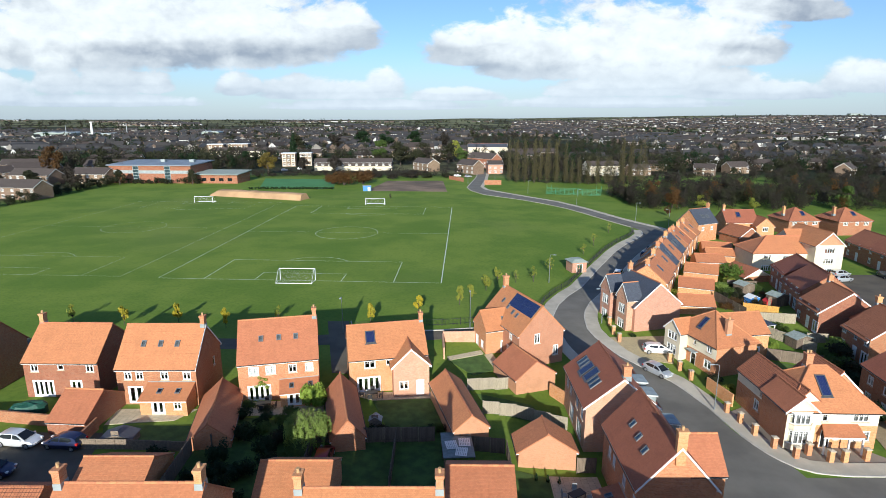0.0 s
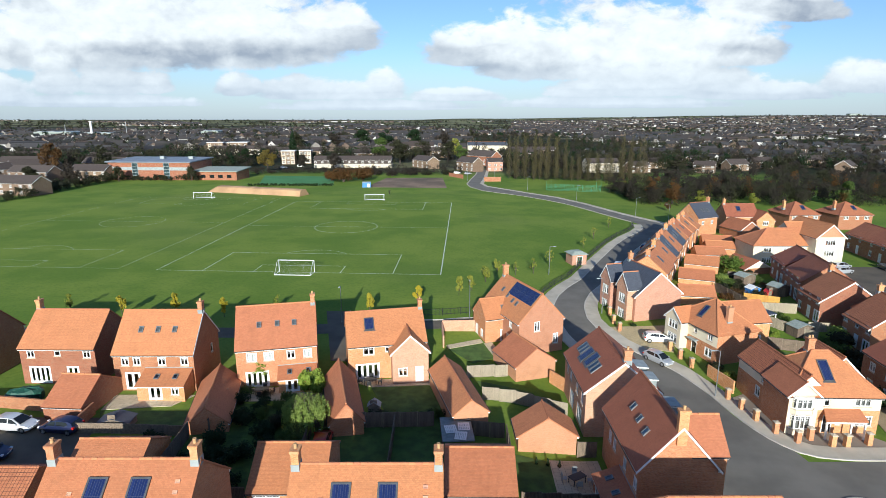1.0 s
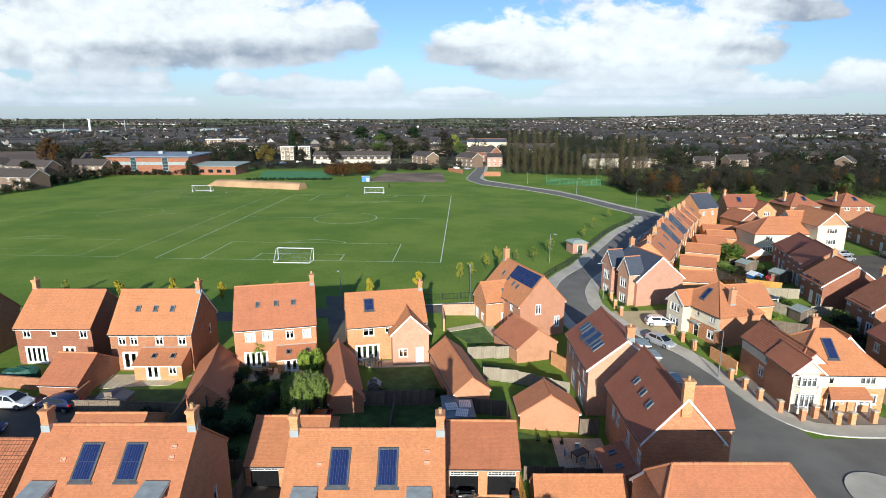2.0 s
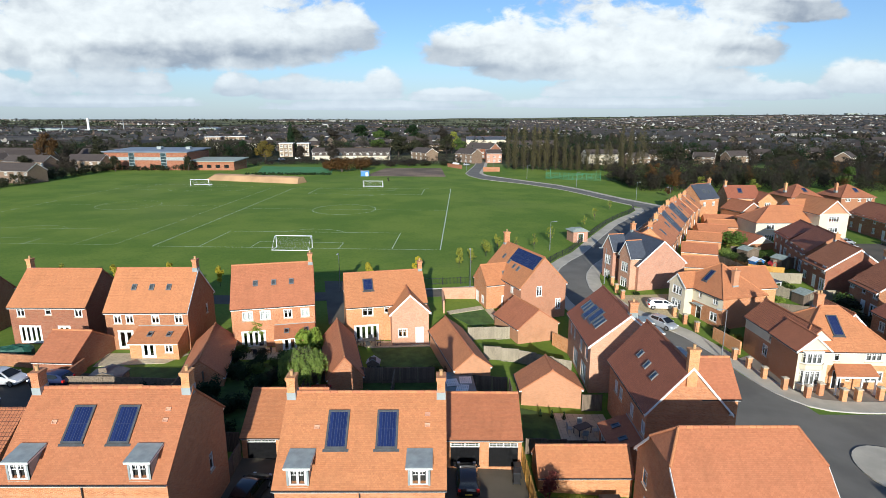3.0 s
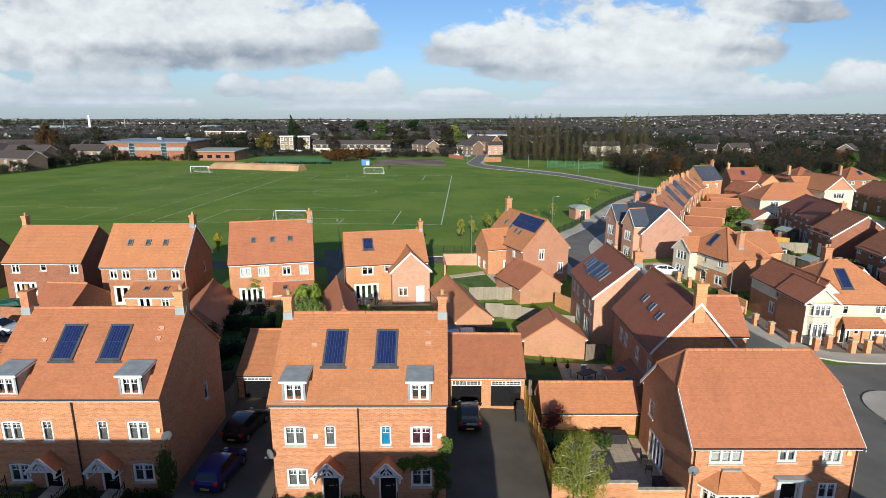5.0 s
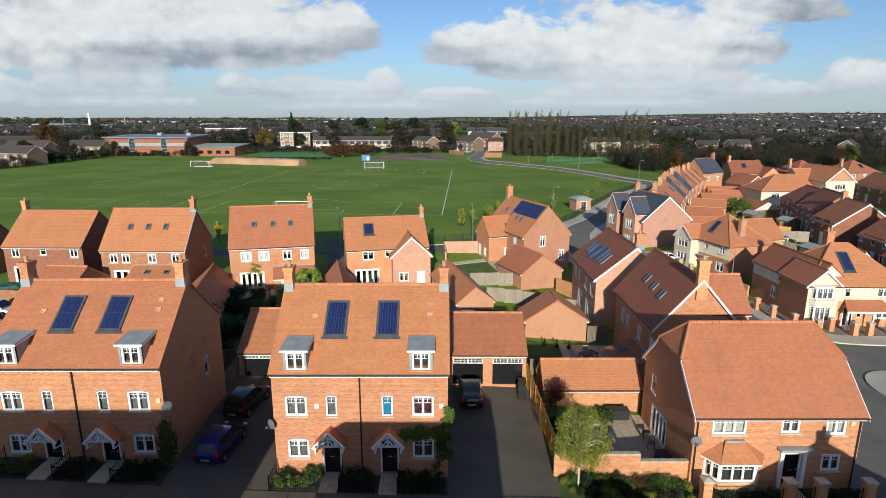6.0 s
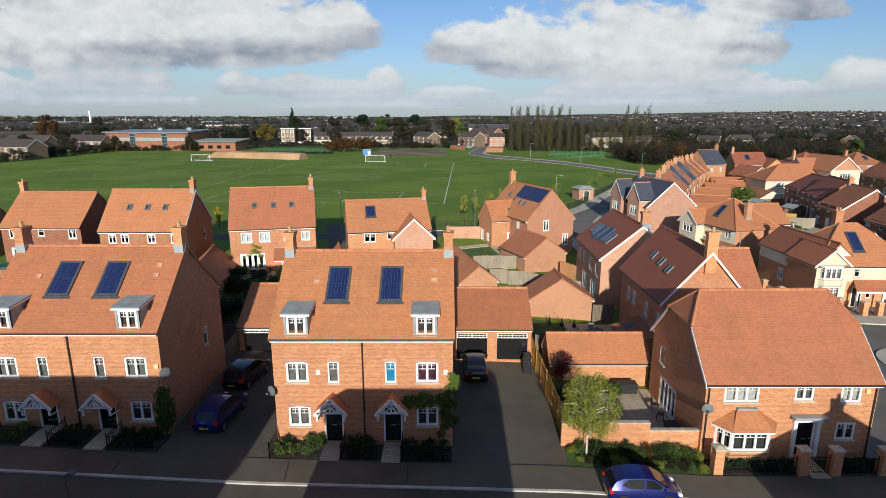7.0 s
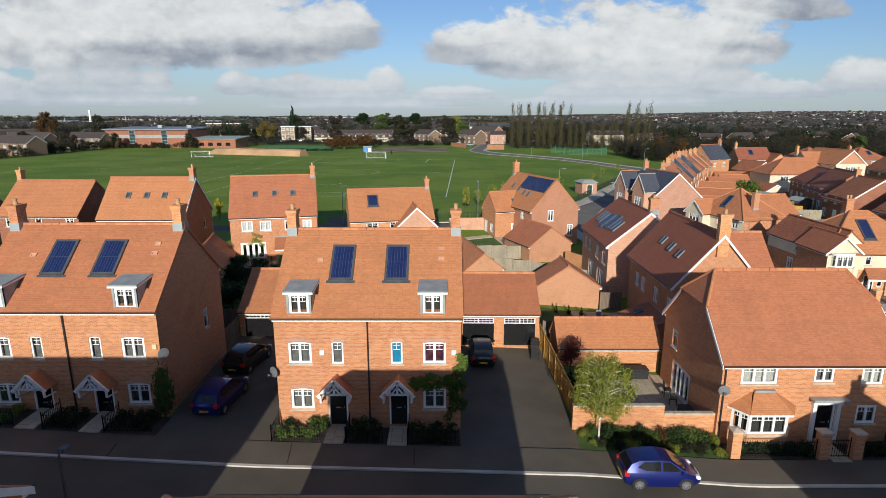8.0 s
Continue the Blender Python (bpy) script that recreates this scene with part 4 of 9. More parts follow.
    # openings
    for h in holes:
        k, kind, u, z, w, hh = h[:6]
        o, t, ang = fr[k]
        length = W if k in "fb" else D
        at = pose(o[0] + t[0] * (length / 2 + u), o[1] + t[1] * (length / 2 + u), z, 0, 0, ang)
        if kind == "door":
            put_door(top, at, w - 0.18, hh - 0.09, h[6] if len(h) > 6 else "black")
        elif kind == "garage":
            put_garage_door(top, at, w, hh)
        else:
            put_window(top, at, kind, w, hh, glazing=kind != "plain", blind=h[6] if len(h) > 6 else None)
    for c in chimneys:
        put_chimney(top, c[0], c[1], c[2] - g, c[3] - g, *(c[4:] if len(c) > 4 else ()))
    # panels and rooflights on the slopes: (side, u, fraction of the slope, width, length, kind)
    for side, u, fv, w, ln, kind in lights:
        sy = -1 if side == "f" else 1
        d = Vector((0, -sy * run, run * rise)).normalized()
        base = Vector((0, sy * run, lowz)) + d * (L * fv) + Vector((u if sy < 0 else -u, 0, 0))
        at = Matrix.Translation(base) @ Matrix.Rotation(0 if sy < 0 else math.pi, 4, "Z") @ Matrix.Rotation(math.atan(rise), 4, "X")
        put_roof_panel(top, at, w, ln, kind)
    for px in pipes:
        p = Mesh()
        p.tube([(px, -D / 2 - 0.07, 0), (px, -D / 2 - 0.07, he - over * rise - 0.1)], 0.045, 6)
        part("downpipe", p, ["dark"], top, "black downpipe")
    return top


def put_roof_panel(owner, at, w, ln, kind):
    """Local x along the roof, y up the slope, z out of it."""
    f, p = Mesh(), Mesh()
    e = {"panel": 0.12, "light": 0.09, "array": 0.03}[kind]
    h = 0.13 if kind != "array" else 0.1
    f.box(-w / 2, -ln / 2, 0, -w / 2 + e, ln / 2, h), f.box(w / 2 - e, -ln / 2, 0, w / 2, ln / 2, h)
    f.box(-w / 2 + e, -ln / 2, 0, w / 2 - e, -ln / 2 + e, h - 0.002), f.box(-w / 2 + e, ln / 2 - e, 0, w / 2 - e, ln / 2, h - 0.002)
    if kind == "panel":
        f.box(-w / 2 - 0.12, -ln / 2 - 0.16, 0.0, w / 2 + 0.12, -ln / 2 - 0.003, 0.035)
    p.poly([(-w / 2 + e, -ln / 2 + e, h * 0.75), (w / 2 - e, -ln / 2 + e, h * 0.75), (w / 2 - e, ln / 2 - e, h * 0.75), (-w / 2 + e, ln / 2 - e, h * 0.75)])
    nm = "rooflight" if kind == "light" else "solar_panel"
    ob = part(nm, f, ["metal_dull" if kind == "light" else "frame_grey"], owner, "grey framed rooflight" if kind == "light" else "dark blue solar panel", at)
    if kind == "light":
        b = Mesh()
        b.box(-w / 2 + e, -ln / 2 + e, 0.005, w / 2 - e, ln / 2 - e, 0.03)
        part("blind", b, ["grey_blind"], ob)
    part("pane", p, ["glass" if kind == "light" else "pv"], ob)
    return ob


def join_wing(main, wing):
    """Makes a wing's parts parts of the main house."""
    rel = main.matrix_basis.inverted() @ wing.matrix_basis
    for c in list(wing.children):
        c.parent = main
        c.matrix_basis = rel @ c.matrix_basis
    bpy.data.objects.remove(wing)
    return main


def put_dormer(owner, x, y, z, w=1.28, h=1.15, run=1.5, turn=0):
    """Lead-covered dormer; y, z: foot of its face."""
    m = Mesh()
    for s in (-1, 1):
        m.poly([(s * w / 2, 0, 0), (s * w / 2, 0, h), (s * w / 2, run, h + 0.1), (s * w / 2, 0.05, -0.05)] if s > 0 else [(s * w / 2, 0, 0), (s * w / 2, 0.05, -0.05), (s * w / 2, run, h + 0.1), (s * w / 2, 0, h)])
    m.box(-w / 2, 0, -0.05, -w / 2 + 0.12, 0.1, h), m.box(w / 2 - 0.12, 0, -0.05, w / 2, 0.1, h), m.box(-w / 2 + 0.12, 0.004, -0.05, w / 2 - 0.12, 0.1, 0.015)
    ob = part("dormer", m, ["lead"], owner, "lead-clad dormer", pose(x, y, z, 0, 0, turn))
    r = Mesh()
    o = 0.13
    for s0, s1, mt in ((h, h + 0.1, 1), (h + 0.101, h + 0.16, 0)):
        a = [(-w / 2 - o, -o, s0), (w / 2 + o, -o, s0), (w / 2 + o, run + 0.05, s0 + 0.16), (-w / 2 - o, run + 0.05, s0 + 0.16)]
        b = [(p[0], p[1], p[2] + s1 - s0) for p in a]
        for i in range(4):
            j = (i + 1) % 4
            r.poly([a[i], a[j], b[j], b[i]], mt)
        r.poly(b, mt), r.poly(a[::-1], mt)
    part("roof", r, ["lead", "white"], ob, "flat lead dormer roof with white edge")
    put_window(ob, pose(0, 0.0, 0.02), "win", w - 0.26, h - 0.04, True, "dark_blind")
    return ob


def put_porch(owner, x, y, z, w=1.45, depth=0.95, h=0.72):
    """Tiled gable canopy with a white timber truss, over a door."""
    r = Mesh()
    for s in (-1, 1):
        slope(r, (s * (w / 2 + 0.12), -depth / 2, -0.12), (0, 1, 0), (-s * (w / 2 + 0.12), 0, h + 0.12), [(0, -depth / 2, depth / 2), (math.hypot(w / 2 + 0.12, h + 0.12), -depth / 2, depth / 2)], 0.12, 0.06)
    ob = part("porch", r, ["tile", "tile_edge"], owner, "small tiled porch canopy", pose(x, y, z))
    f = -depth - 0.04
    def bar(a, b, k=0.055):
        a, b = Vector((a[0], 0, a[1])), Vector((b[0], 0, b[1]))
        d = (b - a).normalized()
        n = Vector((-d.z, 0, d.x)) * k
        q = [a + n, a - n, b - n, b + n]
        fr = [(p.x, f - 0.03, p.z) for p in q]
        bk = [(p.x, f + 0.05, p.z) for p in q]
        t = Mesh()
        t.poly(fr), t.poly(bk[::-1])
        for i in range(4):
            j = (i + 1) % 4
            t.poly([fr[j], fr[i], bk[i], bk[j]])
        part("truss_bar", t, ["white"], ob, "white timber bar")
    bar((-w / 2 - 0.14, -0.16), (0, h + 0.02), 0.09), bar((w / 2 + 0.14, -0.16), (0, h + 0.02), 0.09)
    bar((-w / 2, 0.0), (w / 2, 0.0), 0.05), bar((0, 0), (0, h)), bar((-0.32, 0.0), (0, 0.42), 0.035), bar((0.32, 0.0), (0, 0.42), 0.035), bar((-0.45, 0.0), (-0.3, 0.36), 0.03), bar((0.45, 0.0), (0.3, 0.36), 0.03)
    for s in (-1, 1):
        t = Mesh()
        t.box(s * w / 2 - 0.05, -depth, -0.5, s * w / 2 + 0.05, -depth + 0.09, -0.06)
        t.box(s * w / 2 - 0.04, -depth + 0.09, -0.14, s * w / 2 + 0.04, -0.003, -0.06)
        t.tube([(s * w / 2, -depth + 0.05, -0.5), (s * w / 2, -0.03, -0.62)], 0.045, 6)
        part("bracket", t, ["white"], ob, "white timber porch bracket")
    return ob


def put_dish(owner, at):
    m = Mesh()
    rings = [[(r * math.cos(2 * math.pi * i / 14), -0.10 + 0.35 * r * r, r * math.sin(2 * math.pi * i / 14)) for i in range(14)] for r in (0.02, 0.12, 0.22, 0.3)]
    for s in (1, -1):
        for a, b in zip(rings, rings[1:]):
            for i in range(14):
                j = (i + 1) % 14
                q = [a[i], a[j], b[j], b[i]]
                m.poly([(p[0], p[1] + (0.012 if s < 0 else 0), p[2]) for p in (q if s > 0 else q[::-1])])
    m.tube([(0, -0.08, 0), (0, 0.28, -0.12)], 0.025, 6)
    m.tube([(0, -0.06, -0.28), (0, -0.38, -0.05)], 0.012, 5)
    m.box(-0.04, -0.42, -0.1, 0.04, -0.34, 0.0)
    part("satellite_dish", m, ["metal_dull"], owner, "grey satellite dish", at)


# Near semi-detached pairs, three storeys with dormers.
def near_pair(label, xc, y0, eave, ridge, ground, shut, pv):
    up, dn = 3.72, 1.08
    w1 = "curtain"
    holes = [("f", "win", -3.6, dn, 1.22, 1.2, "grey_blind"), ("f", "win", 3.5, dn, 1.22, 1.2, "grey_blind"),
             ("f", "win", -3.6, up, 1.22, 1.22, "grey_blind"), ("f", "win", 3.5, up, 1.22, 1.22, shut[1]),
             ("f", "win", -1.62, up - 0.02, 0.62, 1.25, "grey_blind"), ("f", "win", 1.5, up - 0.02, 0.62, 1.25, shut[0]),
             ("f", "door", -1.7, 0.14, 1.05, 2.12), ("f", "door", 1.58, 0.14, 1.05, 2.12),
             ("r", "win", 1.6, 3.2, 0.6, 1.3), ("b", "win", -3.4, 3.4, 1.2, 1.1), ("b", "win", 3.4, 3.4, 1.2, 1.1), ("b", "french", -2.4, 0.1, 1.6, 2.1), ("b", "french", 2.4, 0.1, 1.6, 2.1)]
    holes = [tuple(v for v in h if v is not None) for h in holes]
    D = 8.5
    h = house(label, xc, y0 + D / 2, 0, 9.8, D, eave, ridge, ground=ground, holes=holes, course=0.115, over=0.22, verge=0.1,
              chimneys=((-4.68, 0, ridge - 0.45, ridge + 1.15, 0.5, 0.75, "brick", 1), (4.68, 0, ridge - 0.45, ridge + 1.15, 0.5, 0.75, "brick", 1)),
              lights=(("f", pv[0], 0.595, 1.3, 2.35, "panel"), ("f", pv[1], 0.595, 1.3, 2.35, "panel")), pipes=(0.0,))
    rise = (ridge - eave) / (D / 2)
    for u in (-3.5, 3.42):
        put_dormer(h, u, -D / 2 - 0.04, eave - ground - 0.08)
    for u in (-1.7, 1.58):
        put_porch(h, u, -D / 2, 2.42)
    for u, z in ((-2.85, 0.6), (3.85, 0.62), (3.85, 0.74)):
        yy = -D / 2 + D / 2 * z
        v = Mesh()
        v.box(-0.16, -0.12, -0.02, 0.16, -0.07, 0.075), v.box(-0.16, 0.07, -0.02, 0.16, 0.12, 0.075), v.box(-0.16, -0.0695, -0.02, -0.11, 0.0695, 0.075), v.box(0.11, -0.0695, -0.02, 0.16, 0.0695, 0.075), v.box(-0.1095, -0.0695, -0.02, 0.1095, 0.0695, 0.03)
        part("tile_vent", v, ["brick_pink"], h, "small pale clay roof vent", Matrix.Translation((u, yy, eave - ground + D / 2 * z * rise)) @ Matrix.Rotation(math.atan(rise), 4, "X"))
    for u, z, w in ((-3.6, dn + 1.2, 1.22), (3.5, dn + 1.2, 1.22), (-3.6, up + 1.22, 1.22), (3.5, up + 1.22, 1.22), (-1.62, up + 1.23, 0.62), (1.5, up + 1.23, 0.62)):
        ar = Mesh()
        k = int(w / 0.085) + 2
        for i in range(k):
            a = -w / 2 - 0.06 + (w + 0.12) * i / k
            c = (i + 0.5) / k * 2 - 1
            ar.box(u + a + 0.004, -D / 2 - 0.012, z + 0.09 * (1 - c * c) - 0.09, u + a + (w + 0.12) / k - 0.004, -D / 2 + 0.05, z + 0.09 * (1 - c * c) + 0.15)
        tagged(part("arch", ar, ["brick_pink"], h, "curved soldier-brick window arch"), kind="stuff")
    return h


pair_a = near_pair("pair of tall orange brick houses with dormers and solar panels", -4.87, 28.55, 5.35, 8.95, -1.18, ("curtain_blue", "curtain_pink"), (-1.58, 1.42))
pair_b = near_pair("pair of tall orange brick houses with shaded side wall", -20.85, 28.75, 5.62, 9.2, -0.98, ("grey_blind", "grey_blind"), (-1.3, 1.45))
put_dish(pair_a, pose(-4.95, -4.45, 3.35, 0, 0, -35))
put_dish(pair_b, pose(5.0, -4.2, 4.0, 0, 0, 50))
# Detached house with half-hipped roof.
det = house("detached orange brick house with half-hipped tiled roof", 18.75, 32.55, 0, 9.5, 7.9, 2.78, 6.6, "half", ground=-2.2, course=0.115, over=0.28, clip=0.56, barge="lr", verge=0.12,
            holes=(("f", "win", -2.75, 3.52, 1.95, 1.12, "curtain"), ("f", "win", 0.71, 3.62, 1.06, 0.98, "grey_blind"), ("f", "win", 3.3, 3.5, 1.15, 1.15, "curtain"),
                   ("f", "door", 1.05, 0.25, 1.05, 2.12), ("f", "win", 3.3, 1.2, 1.1, 1.08, "grey_blind"), ("l", "win", -2.2, 3.0, 0.8, 1.2), ("l", "french", -0.9, 0.1, 2.6, 2.15), ("b", "win", -2, 3.4, 1.2, 1.1), ("b", "win", 2, 3.4, 1.2, 1.1), ("r", "win", 0, 3.2, 1.0, 1.1)), pipes=(-4.6, 4.6))


def put_bay(owner, x, y, w, d, h, z0, roof_h):
    """Canted bay with its own hipped roof."""
    b = Mesh()
    pl = [(-w / 2, 0), (-w / 2 + d * 0.75, -d), (w / 2 - d * 0.75, -d), (w / 2, 0)]
    for p, q in zip(pl, pl[1:]):
        b.poly([(*p, -0.6), (*q, -0.6), (*q, z0), (*p, z0)])
    b.poly([(*p, z0) for p in pl])
    ob = part("bay", b, ["brick"], owner, "brick bay window", pose(x, y, 0))
    for p, q in zip(pl, pl[1:]):
        mid = ((p[0] + q[0]) / 2, (p[1] + q[1]) / 2)
        ln = math.hypot(q[0] - p[0], q[1] - p[1])
        put_window(ob, pose(*mid, z0, 0, 0, math.degrees(math.atan2(q[1] - p[1], q[0] - p[0]))), "win", ln - 0.03, h - z0, True, "dark_blind")
    r = Mesh()
    o = 0.22
    lo = [(-w / 2 - o, 0), (-w / 2 + d * 0.75 - o * 0.6, -d - o), (w / 2 - d * 0.75 + o * 0.6, -d - o), (w / 2 + o, 0)]
    for p, q in zip(lo, lo[1:]):
        t = Vector((q[0] - p[0], q[1] - p[1], 0))
        c = Vector(((p[0] + q[0]) / 2, (p[1] + q[1]) / 2, h - 0.02))
        top_ = Vector((c.x * 0.33, 0.0, h + roof_h))
        up = top_ - c
        tn = t.normalized()
        up = up - tn * up.dot(tn)
        ln, tl = t.length / 2, (t.length / 2 * 0.42 if abs(tn.y) < 0.1 else 0.02)
        slope(r, c, t, up, [(0, -ln, ln), (up.length, -tl, tl)], 0.12, 0.06)
    part("roof", r, ["tile", "tile_edge"], ob, "tiled bay roof")
    f = Mesh()
    f.box(-w * 0.17, -0.2, h + roof_h - 0.06, w * 0.17, -0.003, h + roof_h + 0.05)
    part("flashing", f, ["lead"], ob, "grey lead flashing")
    wl = Mesh()
    for p, q in zip(lo, lo[1:]):
        wl.poly([(*p, h - 0.14), (*q, h - 0.14), (*q, h - 0.03), (*p, h - 0.03)])
    part("fascia", wl, ["white"], ob)


put_bay(det, -2.42, -3.95, 3.25, 0.8, 2.28, 1.0, 0.9)


def put_door_surround(owner, x, y, z, w, h):
    m = Mesh()
    m.box(x - w / 2 - 0.2, y - 0.16, z, x - w / 2, y - 0.004, z + h), m.box(x + w / 2, y - 0.16, z, x + w / 2 + 0.2, y - 0.004, z + h)
    m.box(x - w / 2 - 0.26, y - 0.22, z + h, x + w / 2 + 0.26, y - 0.004, z + h + 0.26)
    ob = part("door_surround", m, ["white"], owner, "white pilastered door surround")
    c = Mesh()
    c.bevel_box(x - w / 2 - 0.42, y - 0.5, z + h + 0.262, x + w / 2 + 0.42, y - 0.005, z + h + 0.4, 0.03)
    part("hood", c, ["lead"], ob, "flat lead door hood")


put_door_surround(det, 1.05, -3.95, 0.2, 1.1, 2.2)
put_dish(det, pose(-4.7, -4.2, 3.3, 0, 0, -10))
# Garages of the near row.
GAR = "garages of the near row"
house("double brick garage with black doors and tiled roof", 3.26, 43.5, -0.8, 5.9, 7.2, 1.36, 3.33, ground=-1.3, name="garage", category="garage", group=GAR, course=0.115, over=0.2,
      holes=(("f", "garage", -1.52, 0.05, 2.3, 2.12), ("f", "garage", 1.52, 0.05, 2.3, 2.12)))
house("double brick garage with black doors in shade", -12.85, 43.9, 0, 6.3, 7.4, 1.4, 3.55, ground=-0.95, name="garage", category="garage", group=GAR, course=0.115, over=0.2,
      holes=(("f", "garage", -1.6, 0.05, 2.3, 2.05), ("f", "garage", 1.6, 0.05, 2.3, 2.05)))
house("brick garage with tiled roof and shaded gable", -29.1, 44.9, 0, 6.2, 6.6, 1.5, 3.3, ground=-0.1, name="garage", category="garage", group=GAR, course=0.2, over=0.2)
house("low brick garage with tiled roof behind a garden", 10.65, 38.9, 0, 7.1, 3.0, -0.1, 1.3, ground=-2.2, name="garage", category="garage", group=GAR, course=0.115, over=0.25)
house("red pantiled house with shaded gable beside the pair", -37.6, 39.6, 0, 11.0, 8.0, 1.6, 4.1, ground=0.0, course=0.3, tiles="pantile", wall="brick_red", holes=(("r", "win", -1.0, 0.6, 0.9, 0.9),))
# Second row of houses, their backs to the camera.
BACK = "houses of the back row"
house("dark red brick house with a shaded gable wall", -59.2, 65.3, 0, 8.8, 7.8, 5.0, 8.6, ground=0.15, group=BACK, wall="brick_red", tiles="tile_red", holes=(("f", "win", 0, 3, 1.1, 1.1), ("f", "french", 1, 0.1, 1.8, 2.1)), course=0.2)
house("brick house with plain tiled roof and brick chimney", -45.45, 65.6, -1, 9.0, 7.7, 4.93, 8.2, ground=0.1, group=BACK, course=0.2, wall="brick_red",
      holes=(("f", "win", -3.2, 3.35, 0.95, 1.15), ("f", "win", 0.0, 3.6, 0.75, 0.85), ("f", "win", 3.5, 3.35, 0.95, 1.15), ("f", "french", -2.4, 0.1, 2.6, 2.2), ("f", "french", 1.6, 0.1, 1.5, 2.2)),
      chimneys=((-4.3, 0.3, 7.7, 9.35, 0.5, 0.7, "brick", 1),))
h2 = house("brick house with three rooflights and a tiled lean-to", -33.4, 63.9, 0.3, 9.3, 7.4, 4.9, 8.72, ground=0.1, group=BACK, course=0.2, wall="brick_red",
           holes=(("f", "win", -3.3, 3.1, 0.9, 1.05), ("f", "win", -1.95, 3.1, 0.9, 1.05), ("f", "win", 0.95, 3.1, 0.95, 1.05), ("f", "win", 3.55, 3.1, 0.95, 1.05), ("f", "french", -2.6, 0.1, 1.8, 2.2), ("r", "win", 1.5, 2.6, 0.6, 1.2)),
           lights=(("f", -2.0, 0.56, 0.55, 0.8, "light"), ("f", 0.0, 0.56, 0.55, 0.8, "light"), ("f", 1.95, 0.56, 0.55, 0.8, "light")),
           chimneys=((4.45, 0, 8.2, 9.8, 0.5, 0.7, "brick", 1),), barge="r")


def lean_to(owner, x, y, w, d, z0, z1, holes, wall="brick", lights=()):
    """Single-storey extension against the front wall."""
    m = Mesh()
    cut = [(w / 2 + h[1] - h[3] / 2, w / 2 + h[1] + h[3] / 2, h[2], h[2] + h[4]) for h in holes]
    wall_face(m, (-w / 2, -d), (1, 0), w, -0.6, z0, cut, (0, 1))
    for s in (-1, 1):
        q = [(s * w / 2, -d, -0.6), (s * w / 2, -0.003, -0.6), (s * w / 2, -0.003, z1 - 0.1), (s * w / 2, -d, z0)]
        m.poly(q if s > 0 else q[::-1])
    ob = part("extension", m, [wall], owner, "single-storey brick extension", pose(x, y, 0))
    r = Mesh()
    o = 0.25
    k = (z1 - z0) / d
    slope(r, (0, -d - o, z0 - o * k), (1, 0, 0), (0, d + o, (d + o) * k), [(0, -w / 2 - 0.1, w / 2 + 0.1), (math.hypot(d + o, (d + o) * k), -w / 2 - 0.1, w / 2 + 0.1)], 0.2)
    part("roof", r, ["tile", "tile_edge"], ob, "tiled lean-to roof")
    f = Mesh()
    f.box(-w / 2 - 0.05, -d - 0.2, z0 - 0.32, w / 2 + 0.05, -d - 0.003, z0 - 0.2)
    part("fascia", f, ["white"], ob)
    f = Mesh()
    f.box(-w / 2 - 0.1, -0.05, z1 - 0.04, w / 2 + 0.1, -0.004, z1 + 0.07)
    part("flashing", f, ["lead"], ob, "grey lead flashing")
    for h in holes:
        put_window(ob, pose(h[1], -d, h[2]), h[0], h[3], h[4])
    for u, fv in lights:
        base = Vector((u, -d - o + (d + o) * fv, z0 - o * k + (d + o) * k * fv))
        put_roof_panel(ob, Matrix.Translation(base) @ Matrix.Rotation(math.atan(k), 4, "X"), 0.55, 0.75, "light")


lean_to(h2, 1.75, -3.7, 5.3, 2.5, 1.95, 2.85, (("french", -0.6, 0.05, 1.55, 1.85), ("win", 1.6, 0.65, 0.9, 1.0)), lights=((-0.8, 0.5), (1.3, 0.5)))
h3 = house("sunlit orange brick house with three rooflights", -20.55, 66.05, 12.6, 9.35, 7.6, 4.83, 8.7, ground=-0.5, group=BACK, course=0.2,
           holes=(("f", "win", -2.9, 3.45, 1.2, 1.15, "white"), ("f", "win", -0.95, 3.45, 1.2, 1.15, "white"), ("f", "win", 1.6, 3.45, 1.0, 1.1), ("f", "win", 3.55, 3.45, 1.0, 1.1, "white"), ("f", "french", -2.4, 0.1, 2.7, 2.1)),
           lights=(("f", -2.0, 0.55, 0.55, 0.75, "light"), ("f", 0.1, 0.55, 0.55, 0.75, "light"), ("f", 2.1, 0.55, 0.55, 0.75, "light")), chimneys=((4.4, 0, 8.1, 9.75, 0.5, 0.7, "brick", 1),))
lean_to(h3, 2.3, -3.8, 4.4, 1.9, 1.9, 2.7, (("french", -0.6, 0.05, 1.6, 1.85),), lights=((-0.9, 0.5), (1.3, 0.5)))
h4 = house("orange brick house with gabled rear wing", -7.6, 69.45, 12.2, 9.95, 7.3, 3.74, 6.78, ground=-1.1, group=BACK, course=0.2,
           holes=(("f", "win", -2.4, 3.3, 1.4, 1.1), ("f", "win", 0.0, 3.55, 0.7, 0.85), ("f", "french", -2.6, 0.1, 3.0, 2.1), ("r", "win", 0, 3, 0.9, 1.1)),
           lights=(("f", -2.1, 0.62, 1.25, 1.75, "panel"),), chimneys=((4.75, 0.1, 6.3, 7.85, 0.5, 0.7, "brick", 1),))
